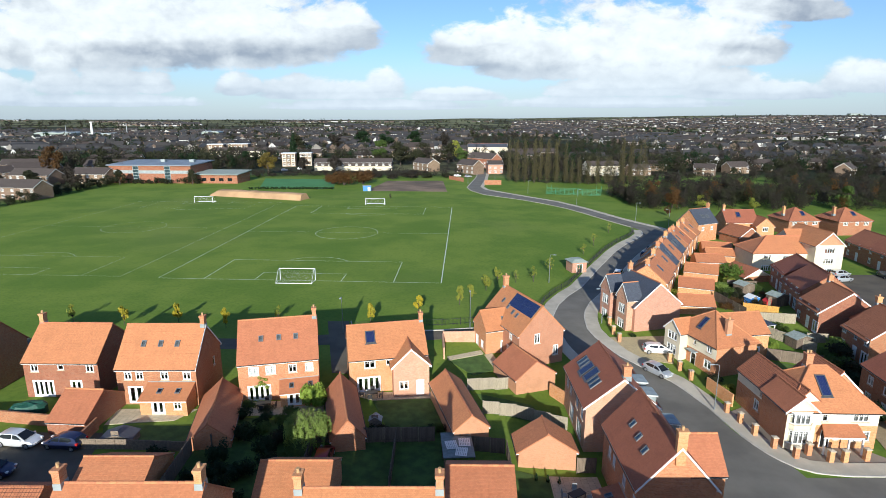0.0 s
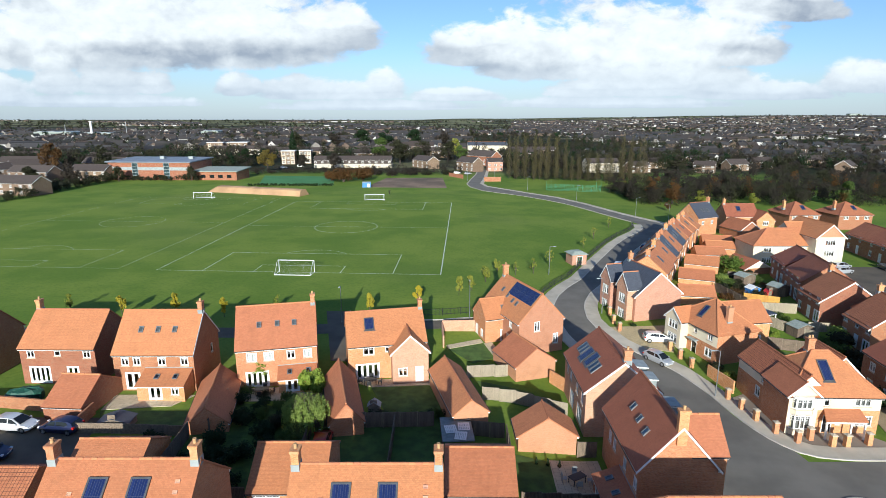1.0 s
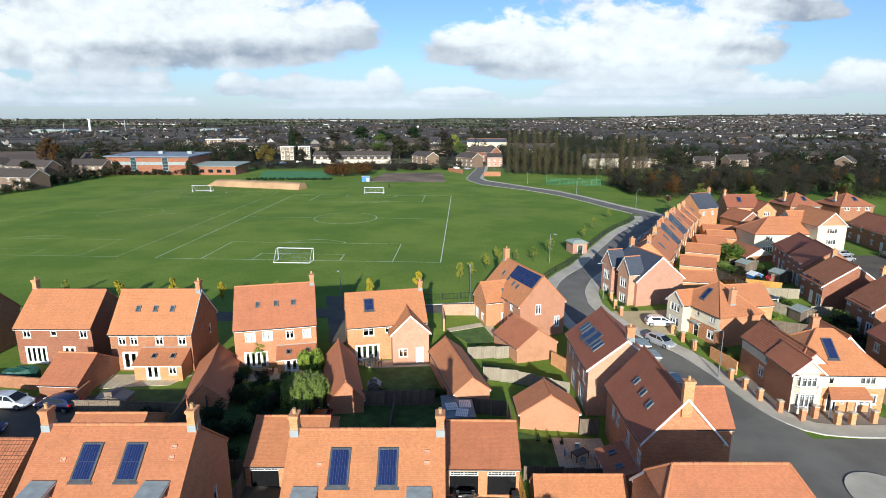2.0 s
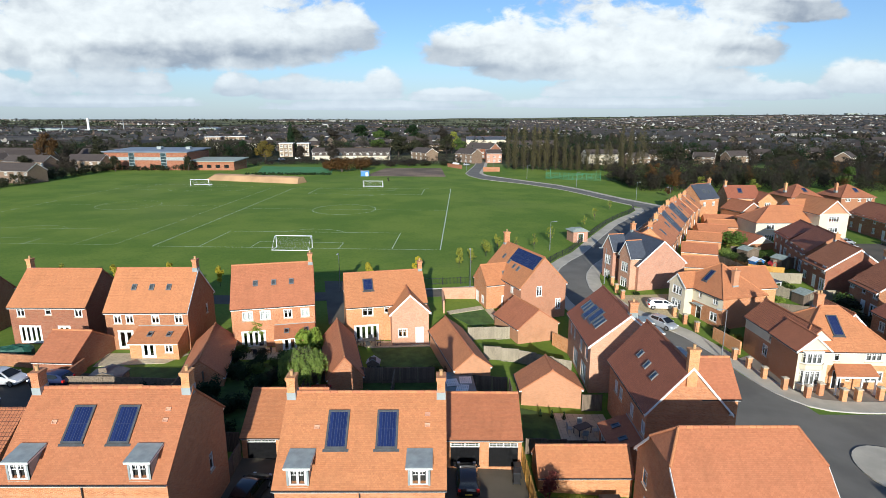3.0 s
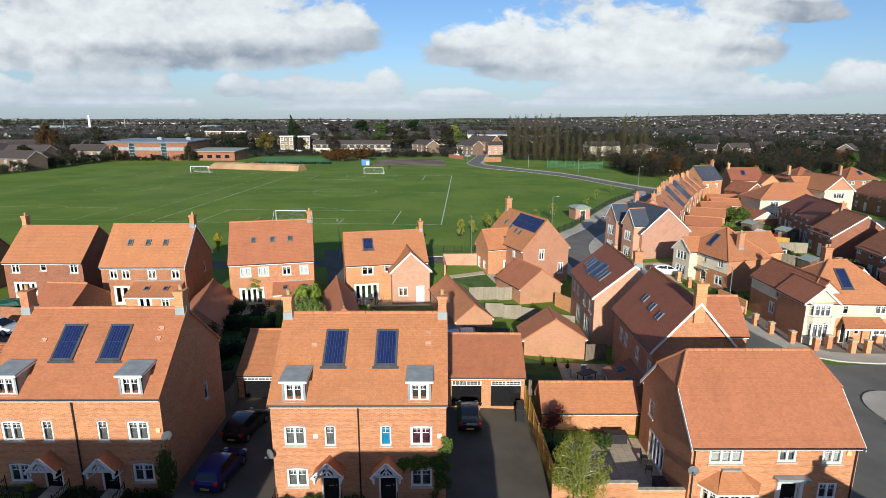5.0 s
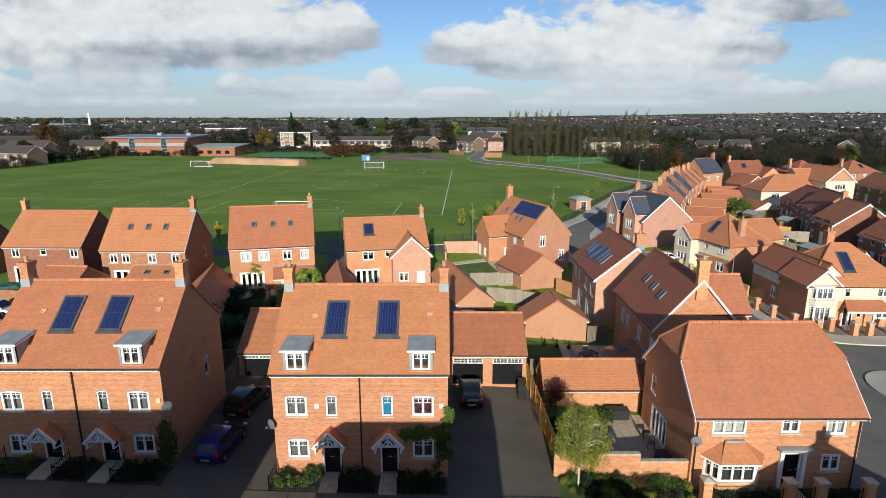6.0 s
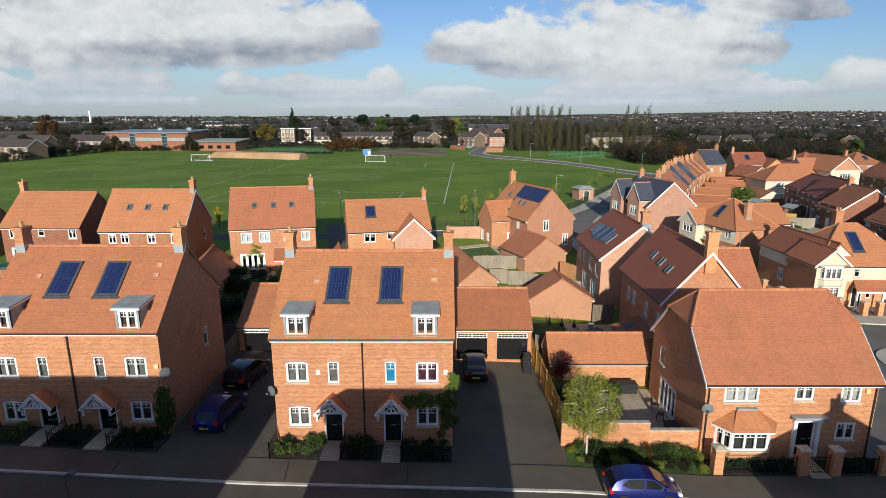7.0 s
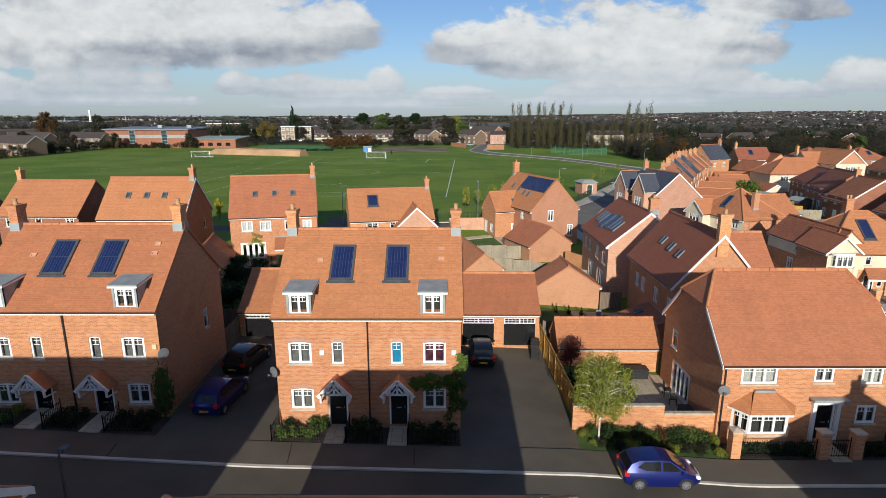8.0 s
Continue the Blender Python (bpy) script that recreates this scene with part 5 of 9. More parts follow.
h4w = house("wing", -4.38, 67.05, -79.5, 5.2, 4.5, 3.13, 5.25, ground=-1.15, wall="brick_pink", course=0.2, barge="r",
            holes=(("r", "win", -0.95, 1.0, 1.15, 1.15), ("r", "door", 1.1, 0.1, 1.0, 2.1, "white")))
join_wing(h4, h4w)
# Garages behind the back row.
BG = "garages of the back gardens"
house("brick garage with shaded gable beside a garden", -39.7, 57.0, -4, 4.3, 6.8, 1.7, 3.7, ground=0.1, name="garage", category="garage", group=BG, wall="brick_red", course=0.2, over=0.2)
house("long brick garage with tiled roof in a dark garden", -25.1, 56.5, -77, 10.5, 4.2, 0.9, 2.75, ground=-0.3, name="garage", category="garage", group=BG, course=0.2, over=0.2)
house("long brick garage with pale gable between gardens", -11.2, 57.8, -76, 11.3, 3.5, 0.6, 2.65, ground=-0.95, name="garage", category="garage", group=BG, course=0.2, over=0.2)
house("long brick garage with steep tiled roof", 1.7, 59.1, -76, 11.4, 3.8, 0.95, 2.45, ground=-1.5, name="garage", category="garage", group=BG, course=0.2, over=0.2, wall="brick_soft")
house("brick garage with sunlit pink gable", 10.6, 52.35, -89, 3.5, 5.9, 0.08, 2.03, ground=-2.1, name="garage", category="garage", group=BG, wall="brick_soft", course=0.115, over=0.25)
house("brick garage with pantiled roof beside a garden wall", 10.95, 69.95, -66.8, 6.1, 5.95, 0.35, 2.42, ground=-1.6, name="garage", category="garage", group=BG, wall="brick_soft", course=0.2, over=0.2)
# Houses by the bend.
hn = house("sunlit orange brick house with a large solar array", 11.95, 79.9, -68.6, 11.4, 7.2, 3.55, 7.3, ground=-1.3, course=0.2, wall="brick_soft",
           holes=(("r", "win", -0.7, 3.1, 0.9, 1.5), ("r", "win", 2.4, 0.9, 0.9, 1.6), ("f", "win", 3.2, 3.2, 0.9, 1.1), ("f", "french", 3.2, 0.1, 2.4, 2.0)),
           lights=(("f", 2.1, 0.765, 6.7, 2.2, "array"), ("f", -3.0, 0.6, 0.45, 0.8, "light"), ("f", -0.9, 0.52, 0.45, 0.8, "light"), ("f", 1.0, 0.46, 0.45, 0.8, "light"), ("f", 2.3, 0.44, 0.45, 0.8, "light")),
           chimneys=((-5.4, 0, 6.6, 8.8, 0.55, 0.8, "brick", 1),))
hnw = house("wing", 8.0, 79.9, 19, 5.2, 4.6, 2.9, 5.1, ground=-1.2, course=0.2, holes=(("l", "door", -0.9, 0.1, 1.0, 2.1, "white"), ("l", "win", 1.0, 0.8, 1.0, 1.2), ("f", "win", 1.2, 2.6, 0.7, 1.0), ("f", "french", 0.8, 0.1, 2.0, 2.0)),
            lights=(("f", 0.6, 0.5, 0.6, 0.8, "light"),))
join_wing(hn, hnw)
hk = house("pale brick house with rooflights and solar panels", 19.06, 59.1, -90.3, 10.2, 7.7, 3.25, 6.4, ground=-2.05, course=0.2, tiles="tile_red", wall="brick_pink", barge="r",
      holes=(("f", "win", -3.6, 3.1, 0.9, 1.2), ("f", "win", -1.9, 3.1, 0.9, 1.2), ("f", "win", 1.2, 3.0, 1.0, 1.3), ("f", "win", 3.6, 3.0, 1.0, 1.3), ("f", "french", -1.0, 0.1, 2.0, 2.1), ("f", "french", 2.6, 0.1, 2.2, 2.1), ("r", "win", 1.5, 3.0, 0.5, 1.1)),
      lights=(("f", -3.4, 0.46, 0.8, 1.5, "light"), ("f", -2.55, 0.46, 0.8, 1.5, "light"), ("f", -1.25, 0.44, 1.4, 2.0, "panel"), ("f", 0.45, 0.48, 1.4, 2.0, "panel"), ("f", 1.7, 0.45, 0.8, 1.5, "light"), ("f", 2.55, 0.45, 0.8, 1.5, "light")),
      chimneys=((4.75, 0.3, 6.0, 7.7, 0.6, 0.8, "brick", 1),))
for u in (1.0, 4.0):
    put_dormer(hk, u, 3.6, 5.15, turn=180, w=1.7)
hj = house("red pantiled house with three small rooflights", 19.42, 45.6, -90.4, 9.95, 6.5, 3.35, 7.05, ground=-2.2, course=0.2, tiles="tile_red", barge="r", verge=0.2,
           holes=(("f", "win", -2.8, 3.0, 0.9, 1.2), ("f", "win", -1.4, 3.0, 0.9, 1.2), ("f", "win", 1.6, 3.0, 0.9, 1.2), ("f", "win", 4.4, 3.0, 0.9, 1.2)),
           lights=(("f", -1.6, 0.53, 0.6, 0.8, "light"), ("f", 0.4, 0.50, 0.6, 0.8, "light"), ("f", 2.3, 0.47, 0.6, 0.8, "light")),
           chimneys=((4.98, -0.05, 5.4, 8.5, 0.45, 0.8, "brick", 1, 0),))
hjw = house("wing", 21.95, 43.15, 0, 3.0, 4.4, 4.5, 6.68, ground=-2.25, course=0.2, holes=())
join_wing(hj, hjw)


def side_extension(owner):
    """Low tiled extension with two rooflights, against the long wall."""
    lean_to(owner, 2.7, -3.25, 4.4, 2.3, 1.75, 2.6, (("french", 0.0, 0.05, 3.4, 1.65),), lights=((-1.0, 0.5), (1.0, 0.5)))


side_extension(hj)
put_dormer(hj, -3.3, 3.0, 5.6, turn=180, w=1.7)
def put_hood(owner, x, y, z):
    """Small flat canopy on brackets over a door."""
    m = Mesh()
    m.bevel_box(x - 0.85, y - 0.75, z, x + 0.85, y - 0.004, z + 0.14, 0.03)
    ob = part("hood", m, ["lead"], owner, "flat grey door hood")
    for s in (-1, 1):
        b = Mesh()
        b.tube([(x + s * 0.7, y - 0.6, z - 0.005), (x + s * 0.7, y - 0.02, z - 0.5)], 0.04, 6)
        part("bracket", b, ["white"], ob)


def put_canted_window(owner, x, y, z0, z1):
    """One storey of a white canted bay: three faces of glazing on a white apron."""
    pl = [(-1.35, 0.0), (-0.85, -0.55), (0.85, -0.55), (1.35, 0.0)]
    b = Mesh()
    for p, q in zip(pl, pl[1:]):
        b.poly([(*p, z0 - 0.75), (*q, z0 - 0.75), (*q, z0), (*p, z0)])
    b.poly([(*p, z0) for p in pl])
    ob = part("bay", b, ["white_render"], owner, "white canted bay", pose(x, y, 0))
    b = Mesh()
    for p, q in zip(pl, pl[1:]):
        b.poly([(*p, z1), (*q, z1), (*q, z1 + 0.12), (*p, z1 + 0.12)])
    b.poly([(*p, z1 + 0.12) for p in pl])
    part("head", b, ["white"], ob, "white head board over a bay window")
    for p, q in zip(pl, pl[1:]):
        put_window(ob, pose((p[0] + q[0]) / 2, (p[1] + q[1]) / 2, z0, 0, 0, math.degrees(math.atan2(q[1] - p[1], q[0] - p[0]))), "win", math.hypot(q[0] - p[0], q[1] - p[1]) - 0.03, z1 - z0, True, "grey_blind")


def lean_porch(owner, x, y):
    """Tiled lean-to porch on white posts, in front of the door and the window beside it."""
    w, d, z0, z1 = 4.4, 1.3, 2.2, 2.95
    r = Mesh()
    slope(r, (0, -d - 0.15, z0), (1, 0, 0), (0, d + 0.15, z1 - z0), [(0, -w / 2, w / 2), (math.hypot(d + 0.15, z1 - z0), -w / 2 + 0.5, w / 2 - 0.1)], 0.2)
    ob = part("porch", r, ["tile", "tile_edge"], owner, "tiled lean-to porch roof", pose(x, y, 0))
    b = Mesh()
    b.box(-w / 2 + 0.1, -d - 0.06, z0 - 0.3, w / 2 - 0.1, -d + 0.06, z0 - 0.1)
    part("beam", b, ["white"], ob, "white porch beam")
    for u in (-w / 2 + 0.2, 0.55, w / 2 - 0.2):
        p = Mesh()
        p.bevel_box(u - 0.08, -d - 0.08, 0.0, u + 0.08, -d + 0.08, z0 - 0.302, 0.01)
        part("post", p, ["white"], ob, "white porch post")


# Cream houses across the side street.
ht = house("brick and cream rendered house with hipped orange roof", 39.35, 76.6, -73.5, 9.2, 6.8, 2.7, 5.9, "hip", wall="brick", band=(2.55, "render"), banded="f", ground=-1.95, course=0.2, over=0.32, hip=4.45,
           holes=(("f", "win", 3.2, 3.1, 0.95, 1.15, "grey_blind"), ("f", "win", 0.35, 3.2, 0.55, 0.95), ("f", "door", 0.3, 0.1, 1.05, 2.1), ("f", "win", 3.1, 0.7, 1.4, 1.3, "grey_blind"), ("b", "win", 2.0, 3.0, 1.0, 1.2)),
           lights=(("f", -0.1, 0.52, 0.85, 2.0, "panel"),), chimneys=((3.2, -0.5, 3.1, 5.75, 0.5, 0.85, "brick_soft", 1),))
htw = house("wing", 35.35, 78.3, 197.2, 2.8, 3.3, 2.69, 4.2, ground=-1.9, wall="white_render", course=0.2, barge="r", verge=0.15, holes=(("r", "win", 0, 0.7, 2.0, 1.5, "grey_blind"), ("r", "win", 0, 2.9, 2.0, 1.3, "grey_blind")))
join_wing(ht, htw)
htr = house("wing", 44.4, 79.4, 8, 6.2, 5.6, 2.5, 4.7, ground=-1.9, wall="brick", course=0.2, holes=(("f", "french", 1.0, 0.1, 1.8, 2.1),))
join_wing(ht, htr)
put_hood(ht, 0.3, -3.35, 2.25)
hm = house("brick and cream rendered house with hipped roof", 42.45, 58.7, -2, 9.6, 7.6, 2.4, 5.75, "hip", wall="brick", band=(2.75, "white_render"), ground=-2.3, course=0.2, over=0.35, hip=3.9,
           holes=(("f", "win", -0.9, 3.2, 0.6, 0.95), ("f", "win", 2.9, 3.2, 1.75, 1.05, "grey_blind"), ("f", "door", -0.6, 0.1, 1.05, 2.1), ("f", "win", 0.55, 1.0, 0.5, 0.8), ("f", "win", 3.2, 0.9, 1.9, 1.2, "grey_blind"), ("r", "win", 0, 0.9, 1.0, 1.4)),
           lights=(("f", -0.35, 0.56, 1.15, 2.5, "panel"),), chimneys=((-0.9, 0.5, 5.0, 7.0, 0.75, 0.7, "brick", 2),))
hmb = house("wing", 38.85, 57.3, -91, 5.0, 3.2, 2.4, 3.85, ground=-2.3, wall="white_render", other=("lf", "brick"), course=0.2, barge="r", verge=0.15, holes=())
join_wing(hm, hmb)
hmc = house("wing", 39.62, 60.5, -88.8, 9.9, 4.3, 2.35, 4.25, wall="brick", band=(3.0, "render"), ground=-2.3, course=0.3, tiles="pantile",
            holes=(("f", "win", -0.6, 1.2, 1.0, 1.35, "grey_blind"), ("f", "win", 2.4, 1.2, 0.8, 1.3), ("f", "win", 0.2, 3.4, 0.45, 0.7)))
join_wing(hm, hmc)
hmr = house("wing", 46.0, 62.2, -90, 5.6, 4.6, 2.35, 4.6, ground=-2.3, wall="brick", course=0.3, tiles="pantile", barge="r", holes=())
join_wing(hm, hmr)
for z0, z1 in ((0.75, 2.35), (3.1, 4.35)):
    put_canted_window(hm, 38.85 - 42.45, 54.8 - 58.7, z0, z1)
lean_porch(hm, 0.55, -3.8)
# Terrace along the bend, seen from its gable end.
TER = "terrace along the side street"
hs = house("pale pink brick house with grey slate roof", 34.1, 91.4, -76, 9.2, 8.4, 3.42, 6.95, wall="brick_pink", tiles="slate", ground=-1.75, group=TER, course=0.3, barge="r", verge=0.1, over=0.35,
           holes=(("f", "win", -2.6, 3.0, 1.0, 1.3), ("f", "door", 0.0, 0.1, 1.05, 2.1), ("f", "win", -2.6, 0.8, 1.1, 1.3), ("b", "win", 1.8, 3.0, 0.9, 1.0)), chimneys=((-4.2, 0, 6.5, 8.2, 0.5, 0.75, "brick", 2),))
for k in (2.3, -2.9):
    wc = Vector((34.1, 91.4)) + Vector((0.242, -0.97)) * k + Vector((-0.97, -0.242)) * 4.0
    join_wing(hs, house("wing", wc.x, wc.y, 194, 2.6, 3.2, 4.6, 6.75, wall="brick_pink", tiles="slate", ground=-1.75, course=0.3, barge="r", verge=0.12,
                        holes=(("r", "win", 0, 3.4, 1.9, 1.6, "grey_blind"), ("r", "win", 0, 0.8, 1.9, 1.6, "grey_blind"))))
ROW_D = Vector((0.507, 0.862))
ang = math.degrees(math.atan2(ROW_D.y, ROW_D.x))
ROW = ((0.4, 7.7, 3.5, 6.35, "tile"), (7.72, 14.1, 3.6, 6.75, "tile"), (14.12, 19.2, 3.6, 7.0, "slate"), (19.22, 26.0, 3.6, 6.75, "tile"), (26.02, 32.3, 3.7, 7.0, "slate"),
       (32.32, 36.4, 3.7, 6.7, "tile"), (36.42, 42.6, 3.75, 6.6, "tile"), (42.62, 48.8, 3.75, 6.6, "tile"), (48.82, 55.0, 3.75, 6.6, "tile"))
for i, (s0, s1, e, r, tl) in enumerate(ROW):
    w, mid = s1 - s0, (s0 + s1) / 2
    bow = float(np.interp(mid, (0, 8, 17, 30, 37, 55), (0.0, -0.35, -0.9, -1.3, -1.4, -0.6)))
    c = Vector((38.0, 100.4)) + ROW_D * mid + Vector((ROW_D.y, -ROW_D.x)) * bow
    g = gz(c.x, c.y) - 0.2
    nm = {"slate": "terraced house with grey slate roof", "tile": "terraced house with orange tiled roof", "tile_red": "terraced house with red tiled roof"}[tl]
    house(nm, c.x, c.y, ang + 180, w, 7.2, e, r, tiles=tl, ground=g, group=TER, course=0.3, verge=0.06 if i == 0 else -0.01,
          holes=(("f", "win", -1.8, 3.0, 1.0, 1.1), ("f", "win", 1.8, 3.0, 1.0, 1.1), ("f", "win", -1.8, 0.8, 1.1, 1.3), ("f", "door", 1.6, 0.1, 1.0, 2.1), ("b", "win", 1.8, 3.0, 0.9, 1.0), ("b", "win", -1.8, 3.0, 0.9, 1.0), ("b", "french", 0.6, 0.1, 1.5, 2.1)),
          lights=(("b", 0.9, 0.58, 0.8, 1.7, "panel"), ("b", -1.5, 0.55, 0.8, 1.7, "panel")) if tl == "slate" else (("b", 0.4, 0.58, 0.7, 1.5, "panel"),), chimneys=((w / 2 - 0.4, 0, r - 0.5, r + 1.1, 0.5, 0.75, "brick", 2),))
house("tall terrace end house with slate roof and gables", 72.8, 157.6, 26, 7.7, 7.0, 4.5, 8.0, wall="brick", tiles="slate", group=TER, course=0.3, barge="", holes=(("f", "win", -1.8, 3.0, 1.0, 1.1), ("f", "win", 1.8, 3.0, 1.0, 1.1)),
      lights=(("f", -0.6, 0.5, 0.8, 1.2, "light"), ("f", 1.2, 0.45, 0.8, 1.2, "light")), chimneys=((3.6, 0, 7.4, 9.2, 0.5, 0.8, "brick", 2),))
# Rear garages of the terrace.
TG = "garages behind the terrace"
for cx, cy, w, d, rt in ((45.2, 95.7, 6.0, 4.6, -11), (50.2, 106.6, 6.4, 5.6, -23), (56.2, 117.5, 6.7, 5.6, -26), (61.9, 126.6, 6.4, 5.6, -11), (67.2, 132.6, 6.4, 4.6, -14), (69.7, 139.4, 7.0, 5.0, -15)):
    house("small brick garage with orange tiled roof", cx, cy, rt, w, d, 0.95, 2.25, name="garage", category="garage", group=TG, course=0.3, over=0.2)
# White block and brick houses to the right.
hv = house("cream rendered apartment block with orange roof", 79.0, 126.9, -1, 17.6, 8.4, 3.45, 6.5, wall="white_render", ground=-1.4, course=0.4, roof="hip", hip=4.8,
           holes=(("f", "win", -5.6, 3.0, 1.8, 1.3), ("f", "win", -1.4, 3.0, 1.4, 1.2), ("f", "win", 1.6, 3.0, 1.0, 1.2), ("f", "win", -5.6, 0.5, 2.2, 1.4), ("f", "win", -1.0, 0.5, 1.5, 1.4)))
hvw = house("wing", 85.2, 126.0, -87.5, 11.5, 6.5, 5.72, 8.55, wall="white_render", band=(7.1, "brick_soft"), ground=-1.4, course=0.4, barge="r", verge=0.2, holes=(("r", "win", 0, 5.2, 2.4, 1.3), ("r", "win", 0, 2.8, 2.4, 1.3), ("r", "win", 0, 0.5, 2.4, 1.3)))
join_wing(hv, hvw)
join_wing(hv, house("wing", 82.9, 128.6, -1, 6.2, 12.0, 3.5, 7.7, wall="white_render", ground=-1.4, course=0.4))
QG = "dark red brick houses by the courtyard"
for i, (qx, qy, rt, w, d, e, r) in enumerate(((65.0, 87.5, -97, 6.9, 9.2, 2.9, 6.2), (68.6, 98.0, -104, 9.0, 9.0, 3.1, 6.4), (71.6, 107.8, -104, 8.0, 8.6, 3.4, 5.9), (64.85, 76.5, -97, 6.4, 9.0, 2.5, 6.0), (57.0, 60.6, -96, 9.0, 9.0, 2.9, 5.9))):
    house("red brick house with shaded front and tiled roof", qx, qy, rt, w, d, e, r, wall="brick_red", tiles="tile_red", group=QG, course=0.3, barge="r" if i in (0, 3) else "",
          holes=(("f", "win", -2.6, 3.1, 1.1, 1.2, "curtain"), ("f", "win", 0.2, 3.1, 0.8, 1.1), ("f", "win", 2.8, 3.1, 1.1, 1.2, "curtain"), ("f", "win", -2.6, 0.8, 1.2, 1.3), ("f", "door", 0.4, 0.1, 1.05, 2.1, "white"), ("f", "french", 2.7, 0.1, 1.6, 2.1)),
          chimneys=((-3.4, 0, r - 0.5, r + 1.0, 0.6, 0.7, "brick", 1),) if i in (0, 3) else ())
house("low tiled link between two brick houses", 67.4, 81.2, -100, 3.6, 7.0, 2.4, 4.6, wall="brick_red", tiles="tile_red", name="garage", category="garage", course=0.3, over=0.2, holes=(("f", "win", 0, 2.6, 1.2, 1.1),))
for i in range(5):
    c = Vector((104.0, 132.0)) + Vector((-0.12, -0.99)) * (8.6 * i)
    house("red brick terraced house beside the courtyard", c.x, c.y, -97, 8.6, 8.0, 3.4, 6.1, wall="brick_red", tiles="tile_red", group=QG, course=0.4, verge=0.0,
          holes=(("f", "win", -2.4, 3.1, 1.0, 1.2), ("f", "win", 1.8, 3.1, 1.0, 1.2), ("f", "win", -2.4, 0.8, 1.1, 1.3), ("f", "door", 1.2, 0.1, 1.05, 2.1, "white")))
XG = "houses on the far edge of the estate"
hx = house("brick house with orange roof and gabled wing", 86.2, 162.0, -4, 9.0, 7.6, 4.0, 7.0, tiles="tile_red", group=XG, course=0.4, holes=(("f", "win", -2.0, 3.0, 1.3, 1.2), ("f", "win", -3.5, 0.8, 1.3, 1.2)), chimneys=((-4.0, 0, 6.4, 8.3, 0.6, 0.8, "brick", 1),), lights=(("f", -0.5, 0.6, 1.2, 1.8, "panel"),))
join_wing(hx, house("wing", 91.0, 158.5, -90, 7.0, 5.0, 3.4, 5.6, ground=-0.8, course=0.4, tiles="tile_red", holes=(("r", "win", 0, 2.6, 1.6, 1.2),)))
for qx, qy, qw in ((106.4, 167.5, 9.4), (121.2, 167.0, 10.4)):
    house("red brick house with pyramid tiled roof", qx, qy, 4, qw, 9.6, 3.6, 6.8, "hip", wall="brick_red", tiles="tile_red", group=XG, course=0.4, hip=5.2,
          holes=(("f", "win", -3.0, 3.0, 1.5, 1.2), ("f", "win", 3.4, 3.0, 1.5, 1.2), ("f", "win", 0.5, 3.0, 1.0, 1.0)), lights=(("f", 0.8, 0.55, 1.2, 1.8, "panel"),), chimneys=((-4.2, -1.0, 4.5, 7.2, 0.6, 0.8, "brick", 1),))
house("low brick outbuilding with white gable", 83.0, 153.4, -76, 8.0, 6.5, 1.6, 3.9, tiles="tile_red", wall="brick_red", name="garage", category="garage", course=0.4, barge="r")
house("low brick outbuilding with pale gable", 65.4, 116.7, -76, 7.0, 6.4, 0.6, 2.15, tiles="tile_red", wall="brick_red", band=(1.38, "render"), name="garage", category="garage", course=0.4, barge="r")
# Houses on the camera's side of the street.
OPP = "houses across the street"
house("orange brick house with tiled roof across the street", -19.3, 9.6, 0, 14.6, 8.6, 5.85, 8.72, ground=-0.4, group=OPP, course=0.2, barge="r", holes=(("b", "win", 0, 3.6, 1.2, 1.2),), chimneys=())
house("orange brick house with ridge tiles across the street", -2.7, 11.0, 0, 9.8, 8.6, 4.5, 7.57, ground=-1.2, group=OPP, course=0.2, roof="half", clip=0.55, holes=(("b", "win", 0, 3.6, 1.2, 1.2),))
house("brick house with chimney and road-facing gable", 20.75, 7.6, 90, 12.0, 9.4, 2.9, 5.7, ground=-2.0, group=OPP, course=0.3, chimneys=((5.6, 0, 5.2, 6.25, 0.7, 0.7, "brick", 2),))
for xx in (-40.0, 38.0, -58.0):
    house("brick house across the street", xx, 8.0, 0, 11.0, 8.4, 4.0, 7.4, group=OPP, course=0.4)

# ---- the sports field ----
PT, PN = Vector((0.998, -0.063)), Vector((0.038, 0.9993))


